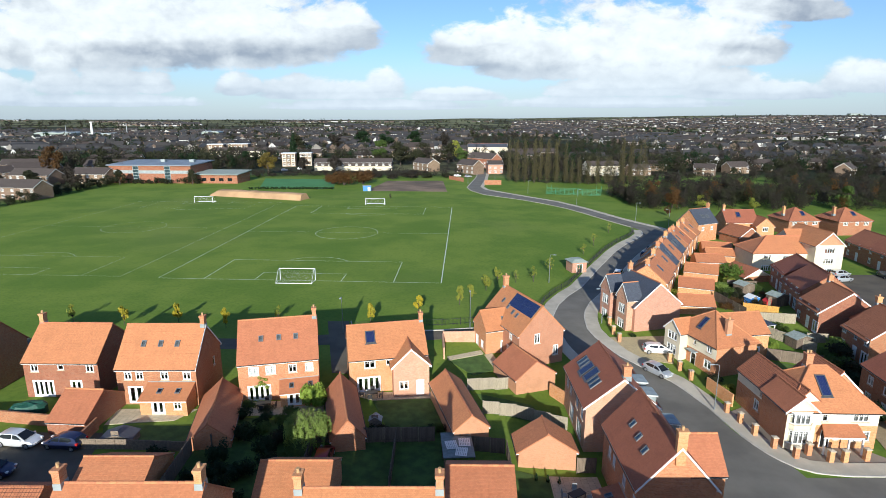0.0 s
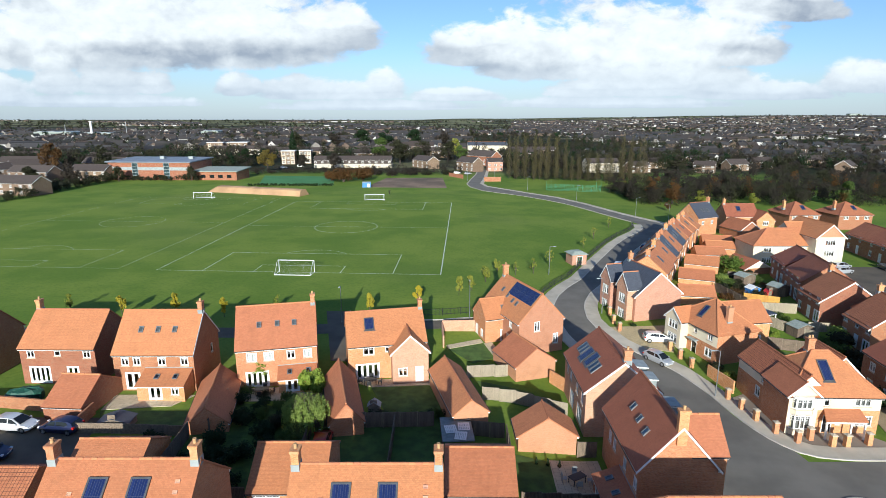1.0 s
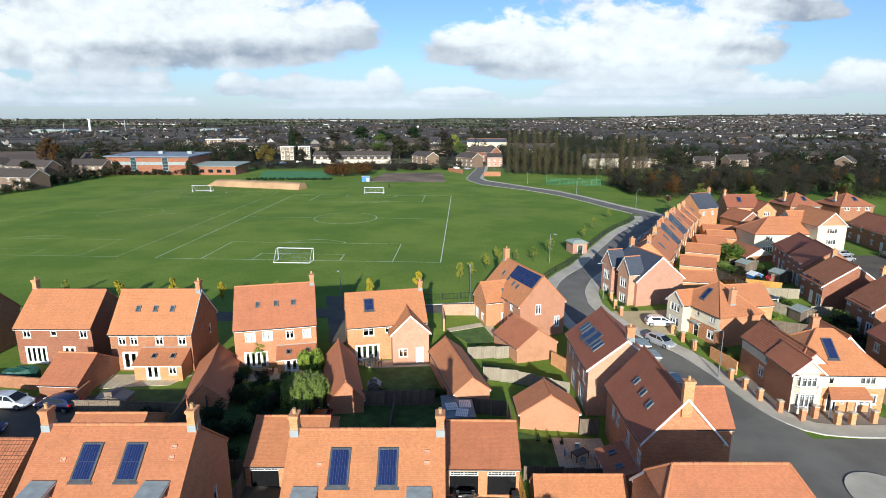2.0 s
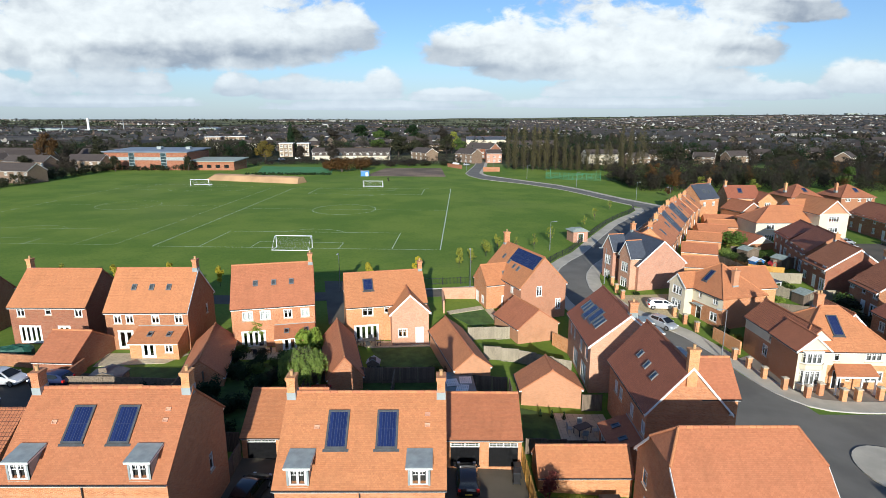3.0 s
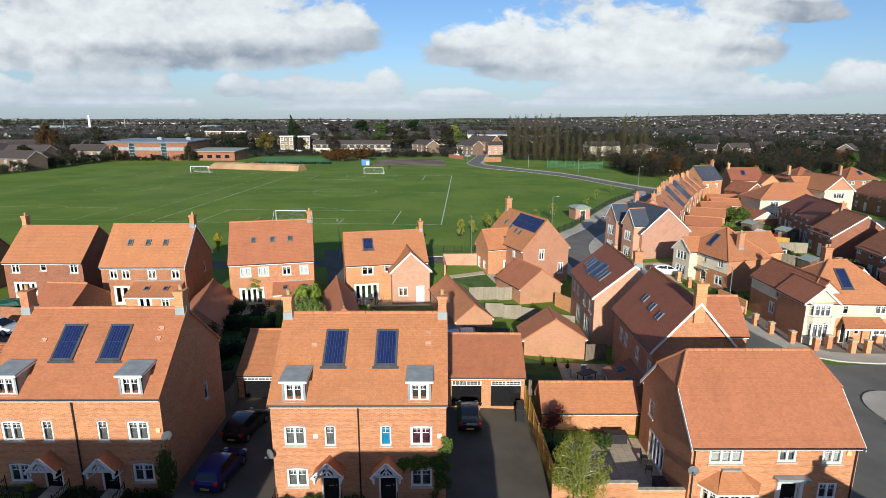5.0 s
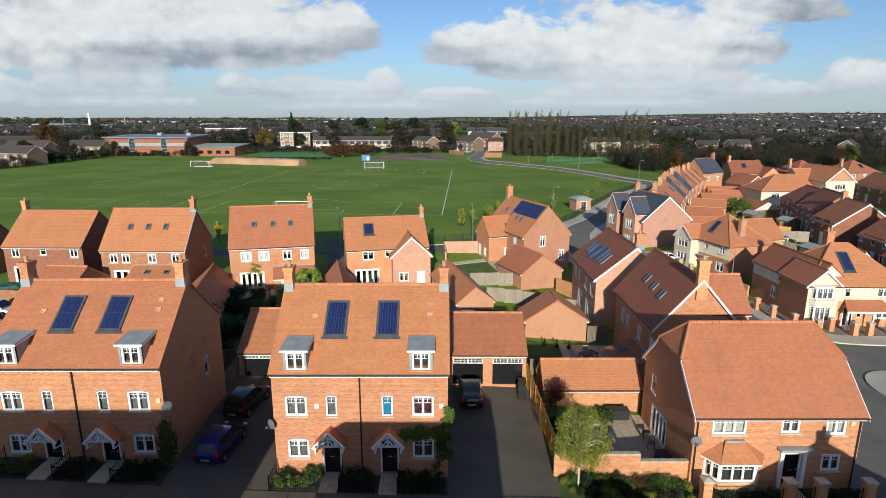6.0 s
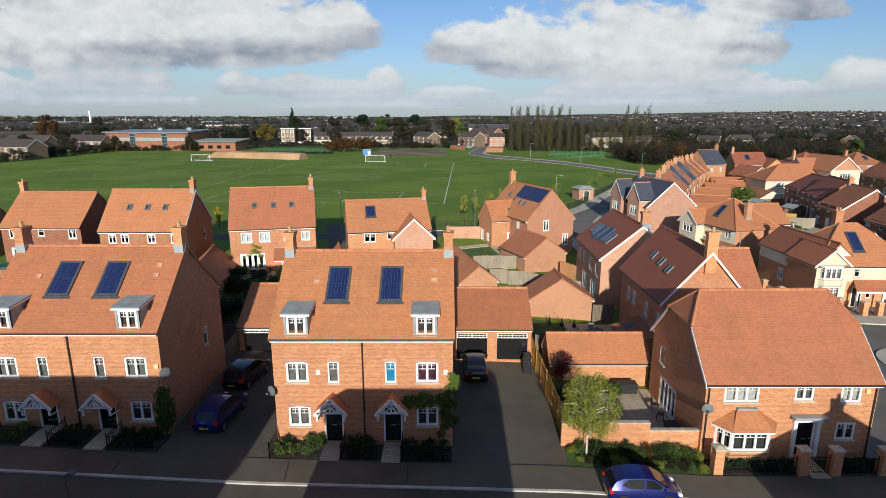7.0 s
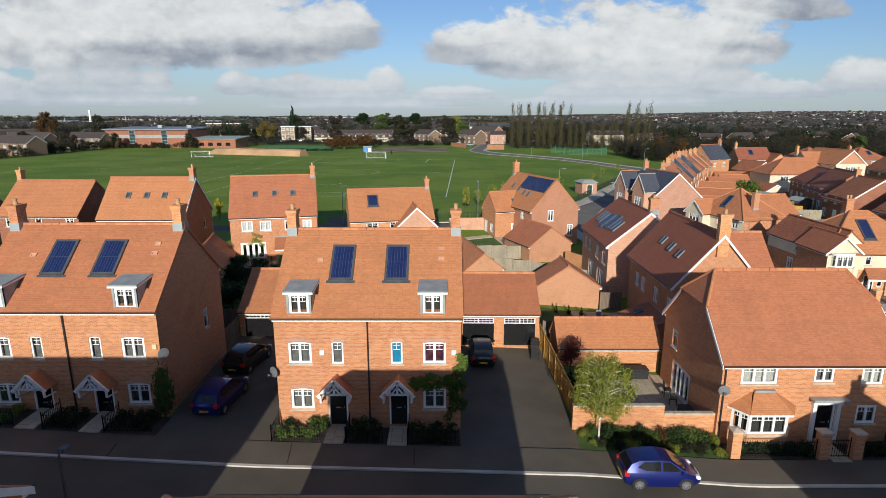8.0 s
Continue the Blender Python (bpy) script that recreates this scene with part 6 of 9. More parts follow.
def pitch(corner, width, length, label, line=0.13, bold=0.16):
    """White markings of a football pitch; corner: its near right corner."""
    m = Mesh()

    def at(u, v):
        p = Vector(corner) - PT * u + PN * v
        return (p.x, p.y)

    def stroke(pts, w):
        for (u0, v0), (u1, v1) in zip(pts, pts[1:]):
            d = Vector((u1 - u0, v1 - v0))
            k = max(1, int(d.length / 6))
            n = Vector((-d.y, d.x)).normalized() * w / 2
            for i in range(k):
                a, b = Vector((u0, v0)) + d * (i / k), Vector((u0, v0)) + d * ((i + 1) / k)
                q = [at(*(a + n)), at(*(a - n)), at(*(b - n)), at(*(b + n))]
                m.poly([(x, y, gz(x, y) + 0.03) for x, y in q][::-1])
    c = width / 2
    stroke([(0, 0), (0, length)], bold)
    stroke([(width, 0), (width, length)], line), stroke([(0, 0), (width, 0)], line), stroke([(0, length), (width, length)], line)
    stroke([(0, length / 2), (width, length / 2)], line * 0.7)
    stroke([(c + 9.15 * math.cos(2 * math.pi * i / 48), length / 2 + 9.15 * math.sin(2 * math.pi * i / 48)) for i in range(49)], line)
    for s, v in ((1, 0), (-1, length)):
        stroke([(c - 20.15, v), (c - 20.15, v + s * 16.5), (c + 20.15, v + s * 16.5), (c + 20.15, v)], line)
        stroke([(c - 9.16, v), (c - 9.16, v + s * 5.5), (c + 9.16, v + s * 5.5), (c + 9.16, v)], line)
        a0 = math.asin(5.5 / 9.15)
        stroke([(c + 9.15 * math.cos(a0 + (math.pi - 2 * a0) * i / 14), v + s * (11 + 9.15 * math.sin(a0 + (math.pi - 2 * a0) * i / 14))) for i in range(15)], line)
    single("pitch_markings", m, ["line"], Matrix(), label, "pitch markings", kind="structure")


pitch((-0.35, 110.2), 60.0, 100.5, "white painted football pitch lines on grass", bold=0.2)
pitch((-69.0, 115.2), 58.0, 108.0, "faint white football pitch lines on grass", 0.07, 0.07)


def goal(x, y, rot, tilt=1):
    top = thing("football_goal", pose(x, y, gz(x, y), 0, 0, rot), "white metal football goal on the grass", "goal", "football goals")
    for s in (-1, 1):
        p = Mesh()
        p.tube([(s * 3.72, 0, 0), (s * 3.72, 0, 2.5)], 0.085, 8)
        part("post", p, ["goal"], top)
        b = Mesh()
        b.tube([(s * 3.72, 0, 2.44), (s * 3.72, -0.9, 2.4), (s * 3.72, -2.9, 0.06), (s * 3.72, 0.0, 0.06)], 0.05, 6)
        part("side_frame", b, ["goal"], top)
    c = Mesh()
    c.tube([(-3.72, 0, 2.44), (3.72, 0, 2.44)], 0.085, 8)
    part("crossbar", c, ["goal"], top)
    r = Mesh()
    r.tube([(-3.72, -2.9, 0.07), (3.72, -2.9, 0.07)], 0.075, 8)
    part("ground_bar", r, ["goal"], top)
    n = Mesh()
    for i in range(1, 30):
        u = -3.72 + 7.44 * i / 30
        n.tube([(u, -0.9, 2.38), (u, -2.88, 0.1)], 0.0025, 3, cap=False)
    for i in range(1, 10):
        f = i / 10
        n.tube([(-3.7, -0.9 - 1.98 * f, 2.38 - 2.28 * f), (3.7, -0.9 - 1.98 * f, 2.38 - 2.28 * f)], 0.0025, 3, cap=False)
    part("net", n, ["goal"], top, "thin white goal net")
    return top


goal(-30.35, 112.7, -3.3)
goal(-26.5, 216.5, 176.7)
goal(-95.8, 222.4, 176.7)


def earth_bund():
    m = Mesh()
    k = 24
    a, b = Vector((-101.0, 246.0)), Vector((-57.5, 231.0))
    d, n = (b - a) / k, Vector((b.y - a.y, a.x - b.x)).normalized()
    n = n if n.y < 0 else -n
    rows = []
    for i in range(k + 1):
        p = a + d * i
        h = 2.6 + 0.3 * noise.noise(Vector((i * 0.5, 0, 3))) if 1 < i else 0.6 + i
        rows.append([(p.x + n.x * o, p.y + n.y * o, z) for o, z in ((3.2, -0.05), (2.2, h * 0.85), (1.2, h), (-1.5, h), (-4.0, -0.05))])
    for r0, r1 in zip(rows, rows[1:]):
        for j in range(4):
            m.poly([r0[j], r1[j], r1[j + 1], r0[j + 1]])
    m.poly(rows[0]), m.poly(rows[-1][::-1])
    single("earth_bund", m, ["sand"], Matrix(), "long low bund of bare tan earth", "earth mound")


earth_bund()


def field_hut():
    top = thing("substation_hut", pose(30.2, 122.6, gz(30.2, 122.6) - 0.05, 0, 0, 12), "small brick hut with grey-green roof beside the field", "hut")
    w = Mesh()
    w.box(-1.7, -1.7, -0.2, 1.7, 1.7, 2.55)
    part("wall", w, ["brick_pink"], top)
    r = Mesh()
    lo = [(-2.0, -2.0, 2.5), (2.0, -2.0, 2.5), (2.0, 2.0, 2.5), (-2.0, 2.0, 2.5)]
    hi = [(-0.9, -0.9, 3.05), (0.9, -0.9, 3.05), (0.9, 0.9, 3.05), (-0.9, 0.9, 3.05)]
    for i in range(4):
        j = (i + 1) % 4
        r.poly([lo[i], lo[j], hi[j], hi[i]])
        r.poly([(lo[i][0], lo[i][1], 2.42), (lo[j][0], lo[j][1], 2.42), lo[j], lo[i]])
    r.poly(hi), r.poly([(p[0], p[1], 2.42) for p in lo[::-1]])
    part("roof", r, ["felt"], top)
    put_door(top, pose(0, -1.76, 0.0), 1.2, 2.0, "tarp")


field_hut()


def street_lamp(x, y, h=6.0, rot=0.0, arm=0.7):
    top = thing("street_lamp", pose(x, y, gz(x, y), 0, 0, rot), "slim grey steel street lamp", "street lamp", "street lamps")
    p = Mesh()
    p.tube([(0, 0, -0.2), (0, 0, 1.2), (0, 0, 1.21), (0, 0, h)], [0.09, 0.09, 0.06, 0.045], 8)
    steel = "frame_grey" if y < 20 else "metal"
    part("post", p, [steel], top)
    a = Mesh()
    a.tube([(0, 0, h - 0.02), (0, -arm * 0.4, h + 0.1), (0, -arm, h + 0.12)], 0.035, 6)
    part("arm", a, [steel], top)
    l = Mesh()
    l.bevel_box(-0.12, -arm - (0.32 if y < 20 else 0.55), h + 0.06, 0.12, -arm, h + 0.18, 0.03)
    part("lantern", l, [steel if y < 20 else "lead"], top, "flat grey lantern head")
    return top


for x, y, r in ((-15.8, 83.3, 0), (4.4, 85.4, 180), (22.3, 113.0, 70), (65.0, 186.0, 90), (70.5, 172.0, -90), (53.5, 222.0, 90), (39.0, 256.0, 60), (-106.4, 298.0, 0), (26.9, 89.5, -90), (-13.7, 17.6, 180), (13.0, 291.0, 90), (28.0, 302.0, -90), (33.6, 63.0, -90)):
    street_lamp(x, y, 5.1 if y < 20 else 6.0, r, 0.12 if y < 20 else 0.7)


def ball_cage():
    """Green steel mesh games court beyond the road."""
    top = thing("games_court", pose(59.0, 252.0, -0.9, 0, 0, -18), "green steel mesh fence of a games court", "fence")
    for i in range(13):
        p = Mesh()
        u = -12 + 2.0 * i
        h = 4.4 if i in (0, 1, 11, 12) else 3.0
        p.box(u - 0.06, -0.06, 0, u + 0.06, 0.06, h)
        part("post", p, ["steel_green"], top)
    r = Mesh()
    for z in (0.15, 0.7, 1.3, 1.9, 2.5, 2.98):
        r.box(-12, -0.03, z - 0.035, 12, 0.03, z + 0.035)
    for i in range(96):
        u = -12 + 0.25 * i
        r.box(u - 0.012, -0.012, 0.1, u + 0.012, 0.012, 3.0)
    tagged(part("mesh_panel", r, ["steel_green"], top), kind="stuff")


ball_cage()

# ---- fences and walls ----


def board_fence(a, b, label, h=1.8, mat="board", post=True):
    a, b = Vector(a), Vector(b)
    d = b - a
    ln = d.length
    rot = math.degrees(math.atan2(d.y, d.x))
    g0 = gz(a.x, a.y)
    top = thing("fence", pose(a.x, a.y, g0, 0, 0, rot), label, "fence", "garden fences")
    k = max(1, round(ln / 1.83))
    for i in range(k):
        u0, u1 = ln * i / k, ln * (i + 1) / k
        c = a + d * ((i + 0.5) / k)
        z = gz(c.x, c.y) - g0
        m = Mesh()
        m.ribbed(u0 + 0.06, u1 - 0.06, z + 0.05, z + h - 0.05, 9, 0.0, 0.018, 0.02)
        pn = part("panel", m, [mat], top)
        m = Mesh()
        m.box(u0 + 0.06, -0.045, z + h - 0.05, u1 - 0.06, 0.03, z + h)
        part("capping", m, [mat], pn)
        p = Mesh()
        p.bevel_box(u0 - 0.05, -0.05, z - 0.3, u0 + 0.05, 0.05, z + h + 0.06, 0.02)
        part("post", p, ["wood" if mat == "board" else mat], top)
    return top


WEATHERED = "weathered grey-brown board fence between gardens"
board_fence((-13.6, 53.6), (-0.8, 54.6), WEATHERED)
board_fence((-5.0, 45.8), (-5.0, 53.9), WEATHERED)
board_fence((-37.2, 51.0), (-25.6, 50.8), WEATHERED, 1.2, "wood")
board_fence((-25.4, 50.6), (-25.0, 40.8), WEATHERED)
board_fence((-24.8, 41.2), (-16.4, 41.0), WEATHERED)
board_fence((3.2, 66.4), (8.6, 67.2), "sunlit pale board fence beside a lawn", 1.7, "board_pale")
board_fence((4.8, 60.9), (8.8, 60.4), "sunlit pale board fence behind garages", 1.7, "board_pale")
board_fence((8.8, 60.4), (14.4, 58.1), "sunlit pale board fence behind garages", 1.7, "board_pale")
board_fence((1.8, 53.2), (6.6, 52.6), WEATHERED)
board_fence((6.7, 52.4), (6.7, 44.6), WEATHERED)
board_fence((13.6, 50.2), (15.6, 50.2), WEATHERED)
board_fence((6.9, 42.2), (15.6, 42.6), WEATHERED, 1.5)
board_fence((-24.0, 57.6), (-23.6, 51.0), WEATHERED)
board_fence((-13.4, 45.6), (-13.6, 53.4), WEATHERED)
board_fence((6.3, 40.2), (6.52, 29.3), "golden stained board fence along a driveway", 1.85, "board_gold")
board_fence((53.4, 94.6), (58.4, 92.2), "golden board fence behind houses", 1.9, "board_gold")
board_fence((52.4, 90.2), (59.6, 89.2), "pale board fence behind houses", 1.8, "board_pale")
board_fence((51.6, 101.5), (52.6, 92.0), WEATHERED)
board_fence((46.6, 66.0), (53.4, 70.6), WEATHERED)
board_fence((47.6, 76.6), (54.4, 74.2), WEATHERED)
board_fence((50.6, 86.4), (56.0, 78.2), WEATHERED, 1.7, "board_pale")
board_fence((-16.1, 40.0), (-16.0, 33.5), WEATHERED, 1.6)


def garden_wall(a, b, h, label, mat="brick", cap=True, z0=None):
    a, b = Vector(a), Vector(b)
    d = b - a
    ln = d.length
    g0 = min(gz(*a), gz(*b)) if z0 is None else z0
    top = thing("garden_wall", pose(a.x, a.y, g0, 0, 0, math.degrees(math.atan2(d.y, d.x))), label, "garden wall")
    m = Mesh()
    m.box(0, -0.11, -0.4, ln, 0.11, h)
    part("wall", m, [mat], top)
    if cap:
        c = Mesh()
        n = max(1, round(ln / 0.6))
        for i in range(n):
            c.bevel_box(ln * i / n + 0.004, -0.16, h, ln * (i + 1) / n - 0.004, 0.16, h + 0.07, 0.02)
        part("coping", c, ["stone"], top, "pale stone coping")
    return top


garden_wall((6.2, 28.95), (11.2, 28.95), 1.62, "orange brick garden wall with stone coping", z0=-1.75)
garden_wall((11.2, 28.95), (14.0, 28.95), 1.5, "orange brick garden wall with stone coping", z0=-2.1)
garden_wall((-49.4, 56.3), (-40.2, 54.9), 1.4, "low red brick wall beside a parking yard", "brick_red", False)
garden_wall((-62.0, 55.6), (-49.6, 56.3), 1.4, "low red brick wall beside a parking yard", "brick_red", False)
garden_wall((-37.2, 51.0), (-37.4, 54.8), 1.4, "low red brick wall beside a parking yard", "brick_red", False)
garden_wall((0.0, 80.6), (5.4, 80.8), 1.8, "sunlit pink brick garden wall", "brick_pink", False)
garden_wall((0.2, 75.0), (0.0, 80.5), 1.8, "pink brick garden wall", "brick_pink", False)
garden_wall((13.9, 66.6), (16.0, 63.0), 1.8, "curved-top brick garden wall beside a house", "brick", False)
garden_wall((35.2, 68.6), (36.2, 63.8), 1.7, "sunlit orange brick wall beside the pavement", "brick", False)


def gate_pier(x, y, h=1.35, label="brick gate pier with stone cap", w=0.5):
    top = thing("gate_pier", pose(x, y, gz(x, y)), label, "gate pier", "brick piers")
    m = Mesh()
    m.box(-w / 2, -w / 2, -0.3, w / 2, w / 2, h)
    part("pier", m, ["brick"], top)
    c = Mesh()
    o = w / 2 + 0.06
    c.box(-o, -o, h, o, o, h + 0.08)
    for i in range(4):
        q = [(-o, -o), (o, -o), (o, o), (-o, o)]
        c.poly([(*q[i], h + 0.081), (*q[(i + 1) % 4], h + 0.081), (0, 0, h + 0.2)])
    part("cap", c, ["stone"], top, "pale stone cap")


for x, y in ((14.35, 27.25), (18.9, 27.15), (20.65, 27.15), (23.3, 27.15)):
    gate_pier(x, y, 1.55)
for x, y in ((34.8, 62.4), (35.2, 60.0), (35.5, 57.4), (36.2, 54.8), (37.5, 53.0), (40.7, 52.3), (42.2, 52.3), (44.7, 52.6), (39.2, 53.6), (33.1, 76.0), (33.5, 73.4), (34.0, 70.8), (32.6, 78.6), (27.6, 85.2), (27.7, 82.4), (28.9, 92.6), (29.9, 96.0), (28.0, 88.8)):
    gate_pier(x, y, 1.35)


def railing(a, b, label="low black metal railing", h=0.85):
    a, b = Vector(a), Vector(b)
    d = b - a
    ln = d.length
    top = thing("railing", pose(a.x, a.y, gz(*a) + 0.06, 0, 0, math.degrees(math.atan2(d.y, d.x))), label, "railing", "front garden railings")
    for z in (0.12, h - 0.1):
        r = Mesh()
        r.box(0, -0.012, z - 0.015, ln, 0.012, z + 0.015)
        part("rail", r, ["black"], top)
    n = max(2, round(ln / 0.13))
    for i in range(n + 1):
        u = ln * i / n
        p = Mesh()
        w = 0.02 if i in (0, n) else 0.009
        p.box(u - w, -w, 0, u + w, w, h + (0.1 if i in (0, n) else 0))
        part("bar", p, ["black"], top)


for x0, x1 in ((-9.75, -7.25), (-5.95, -4.05), (-2.75, -0.15), (-25.0, -22.9), (-21.4, -19.7), (-18.3, -15.9)):
    railing((x0, 26.85), (x1, 26.85))
    railing((x0, 26.85), (x0, 28.3))
railing((14.7, 27.15), (18.6, 27.15), h=1.0)
railing((19.2, 27.15), (20.35, 27.15), "black metal garden gate", 1.1)
railing((20.95, 27.15), (23.0, 27.15), h=1.0)


def field_rail(pts, label):
    """Dark estate railing between the field and the pavement."""
    for a, b in zip(pts, pts[1:]):
        a, b = Vector(a), Vector(b)
        d = b - a
        ln = d.length
        top = thing("railing", pose(a.x, a.y, gz(*a), 0, math.degrees(-math.atan2(gz(*b) - gz(*a), ln)), math.degrees(math.atan2(d.y, d.x))), label, "railing", "field railings")
        m = Mesh()
        for z in (0.25, 1.1):
            m.box(0, -0.02, z - 0.02, ln, 0.02, z + 0.02)
        part("rail", m, ["dark"], top)
        m = Mesh()
        n = int(ln / 0.22)
        for i in range(n):
            u = ln * i / n
            m.box(u - 0.012, -0.012, 0.05, u + 0.012, 0.012, 1.15)
        tagged(part("infill", m, ["dark"], top), kind="stuff")
        for i in range(max(1, int(ln / 3))):
            m = Mesh()
            u = 3.0 * i
            m.box(u - 0.04, -0.04, -0.1, u + 0.04, 0.04, 1.25)
            part("post", m, ["dark"], top)


field_rail(offset(W_LINE, -2.9), "dark metal railing along the field")
field_rail([(-14.0, 85.2), (0.0, 86.6), (6.0, 87.8), (16.0, 91.0)], "dark metal railing along the field")

# ---- trees and shrubs ----
RNG = np.random.default_rng(7)


def leaf_cloud(rng, blobs, count, size, drop=0.0, flat=0.0):
    """Many small leaf cards strewn through a set of clumps (x, y, z, rx, ry, rz)."""
    vol = np.array([b[3] * b[4] * b[5] for b in blobs]) ** 0.67
    pick = rng.choice(len(blobs), count, p=vol / vol.sum())
    d = rng.normal(size=(count, 3))
    d /= np.linalg.norm(d, axis=1)[:, None]
    r = rng.uniform(0.25, 1.0, count) ** 0.5
    B = np.array(blobs)[pick]
    c = B[:, :3] + d * B[:, 3:6] * r[:, None]
    n = d + rng.normal(size=(count, 3)) * 0.6
    n[:, 2] += flat
    n /= np.linalg.norm(n, axis=1)[:, None]
    t = np.cross(n, rng.normal(size=(count, 3)))
    t /= np.linalg.norm(t, axis=1)[:, None] + 1e-9
    b = np.cross(n, t)
    s = (size * rng.uniform(0.6, 1.35, count))[:, None]
    if drop:
        b[:, 2] -= drop
    pts = np.stack([c - t * s * 0.5, c + b * s * 0.75, c + t * s * 0.5, c - b * s * 0.75], axis=1)
    return pts.reshape(-1, 3)


def leaf_mesh(name, pts, mat):
    n = len(pts) // 4
    me = bpy.data.meshes.new(name)
    me.vertices.add(len(pts))
    me.vertices.foreach_set("co", np.asarray(pts, dtype=np.float32).ravel())
    me.loops.add(n * 4)
    me.loops.foreach_set("vertex_index", np.arange(n * 4, dtype=np.int32))
    me.polygons.add(n)
    me.polygons.foreach_set("loop_start", np.arange(0, n * 4, 4, dtype=np.int32))
    me.update(calc_edges=True)
    me.materials.append(M[mat])
    return me


TREES = {}


def tree_parts(shape, leaf, bark, variant, count, size):
    """Trunk and crown meshes of a tree one metre high and about one metre wide."""
    key = (shape, leaf, bark, variant, count)
    if key in TREES:
        return TREES[key]
    rng = np.random.default_rng(abs(hash((len(shape), len(leaf), variant, count))) % 9973 + variant)
    m = Mesh()
    blobs = []
    if shape == "column":
        m.tube([(0, 0, -0.02), (0.004, 0, 0.5), (0, 0.004, 0.97)], [0.016, 0.010, 0.002], 5)
        for i in range(16):
            z = 0.12 + 0.85 * i / 15
            w = 0.33 * (1 - 0.8 * max(0, z - 0.35) ** 1.1) * rng.uniform(0.65, 1.1)
            blobs.append((rng.normal() * 0.08, rng.normal() * 0.08, z, w, w, 0.08))
            a = rng.uniform(0, 6.28)
            m.tube([(0, 0, z * 0.8), (math.cos(a) * w * 0.5, math.sin(a) * w * 0.5, min(0.99, z * 0.8 + 0.16))], [0.006, 0.002], 3)
    elif shape == "cone":
        m.tube([(0, 0, -0.02), (0, 0, 0.98)], [0.02, 0.003], 5)
        for i in range(14):
            z = 0.1 + 0.87 * i / 13
            w = 0.5 * (1.02 - z) ** 0.8 * rng.uniform(0.8, 1.1)
            blobs.append((rng.normal() * 0.02, rng.normal() * 0.02, z, w, w, 0.06))
    elif shape == "weep":
        m.tube([(0, 0, -0.02), (0.03, 0, 0.4), (0, 0.02, 0.75)], [0.03, 0.02, 0.008], 6)
        for i in range(120):                            # hanging strands from an arched top
            a, r = i * 2.4 + rng.uniform(-0.4, 0.4), 0.46 * math.sqrt((i + 0.5) / 120)
            top = 0.95 - 1.1 * r * r + rng.uniform(-0.04, 0.04)
            hang = rng.uniform(0.16, 0.3) * (0.6 + r)
            blobs.append((math.cos(a) * r, math.sin(a) * r, top - hang, 0.05, 0.05, hang))
            m.tube([(0, 0, 0.6), (math.cos(a) * r * 0.6, math.sin(a) * r * 0.6, top), (math.cos(a) * r, math.sin(a) * r, top - hang * 0.5)], [0.006, 0.003, 0.001], 3, cap=False)
    elif shape == "birch":                              # bare white stem, airy egg-shaped crown of hanging sprays
        m.tube([(0, 0, -0.02), (0.012, 0, 0.3), (0.0, 0.012, 0.6), (0.01, 0, 0.95)], [0.017, 0.014, 0.009, 0.002], 7)
        for i in range(130):
            z = 0.40 + 0.56 * (i + rng.uniform(0, 1)) / 130
            a = i * 2.4 + rng.uniform(-0.5, 0.5)
            r = 0.46 * math.sin(math.pi * min(0.98, (z - 0.30) / 0.74)) ** 0.7 * rng.uniform(0.02, 1.0) ** 0.6
            s = rng.uniform(0.05, 0.14)
            blobs.append((math.cos(a) * r, math.sin(a) * r, z - 0.03, s, s, s * 0.9))
            m.tube([(0, 0, z - 0.16), (math.cos(a) * r * 0.6, math.sin(a) * r * 0.6, z - 0.02), (math.cos(a) * r, math.sin(a) * r, z)], [0.004, 0.0025, 0.001], 4, cap=False)
    elif shape == "bush":
        for i in range(12):
            a, r = rng.uniform(0, 6.28), rng.uniform(0, 0.36)
            h = rng.uniform(0.35, 0.62)
            blobs.append((math.cos(a) * r, math.sin(a) * r, h * 0.75, rng.uniform(0.14, 0.26), rng.uniform(0.14, 0.26), h * 0.55))
            m.tube([(0, 0, -0.03), (math.cos(a) * r * 0.6, math.sin(a) * r * 0.6, h * 0.7)], [0.014, 0.005], 3)
    else:                                               # round, spreading crown
        th = 0.30
        m.tube([(0, 0, -0.02), (rng.normal() * 0.012, rng.normal() * 0.012, th), (rng.normal() * 0.03, rng.normal() * 0.03, 0.62)], [0.026, 0.019, 0.008], 7)
        for i in range(17):
            a, r = rng.uniform(0, 6.28), rng.uniform(0.04, 0.36)
            z = rng.uniform(0.36, 0.93)
            r *= math.sin(math.pi * min(1, max(0.12, (z - 0.22) / 0.78))) ** 0.6
            s = rng.uniform(0.10, 0.2)
            blobs.append((math.cos(a) * r, math.sin(a) * r, z - 0.04, s, s, s * 0.72))
            m.tube([(0, 0, th * rng.uniform(0.7, 1.5)), (math.cos(a) * r * 0.5, math.sin(a) * r * 0.5, (th + z) / 2), (math.cos(a) * r, math.sin(a) * r, z)], [0.012, 0.007, 0.002], 4, cap=False)
    crown = leaf_mesh("crown", leaf_cloud(rng, blobs, count, size, 0.5 if shape == "weep" else 0.0), leaf)
    TREES[key] = (m.data("trunk", [bark]), crown)
    return TREES[key]


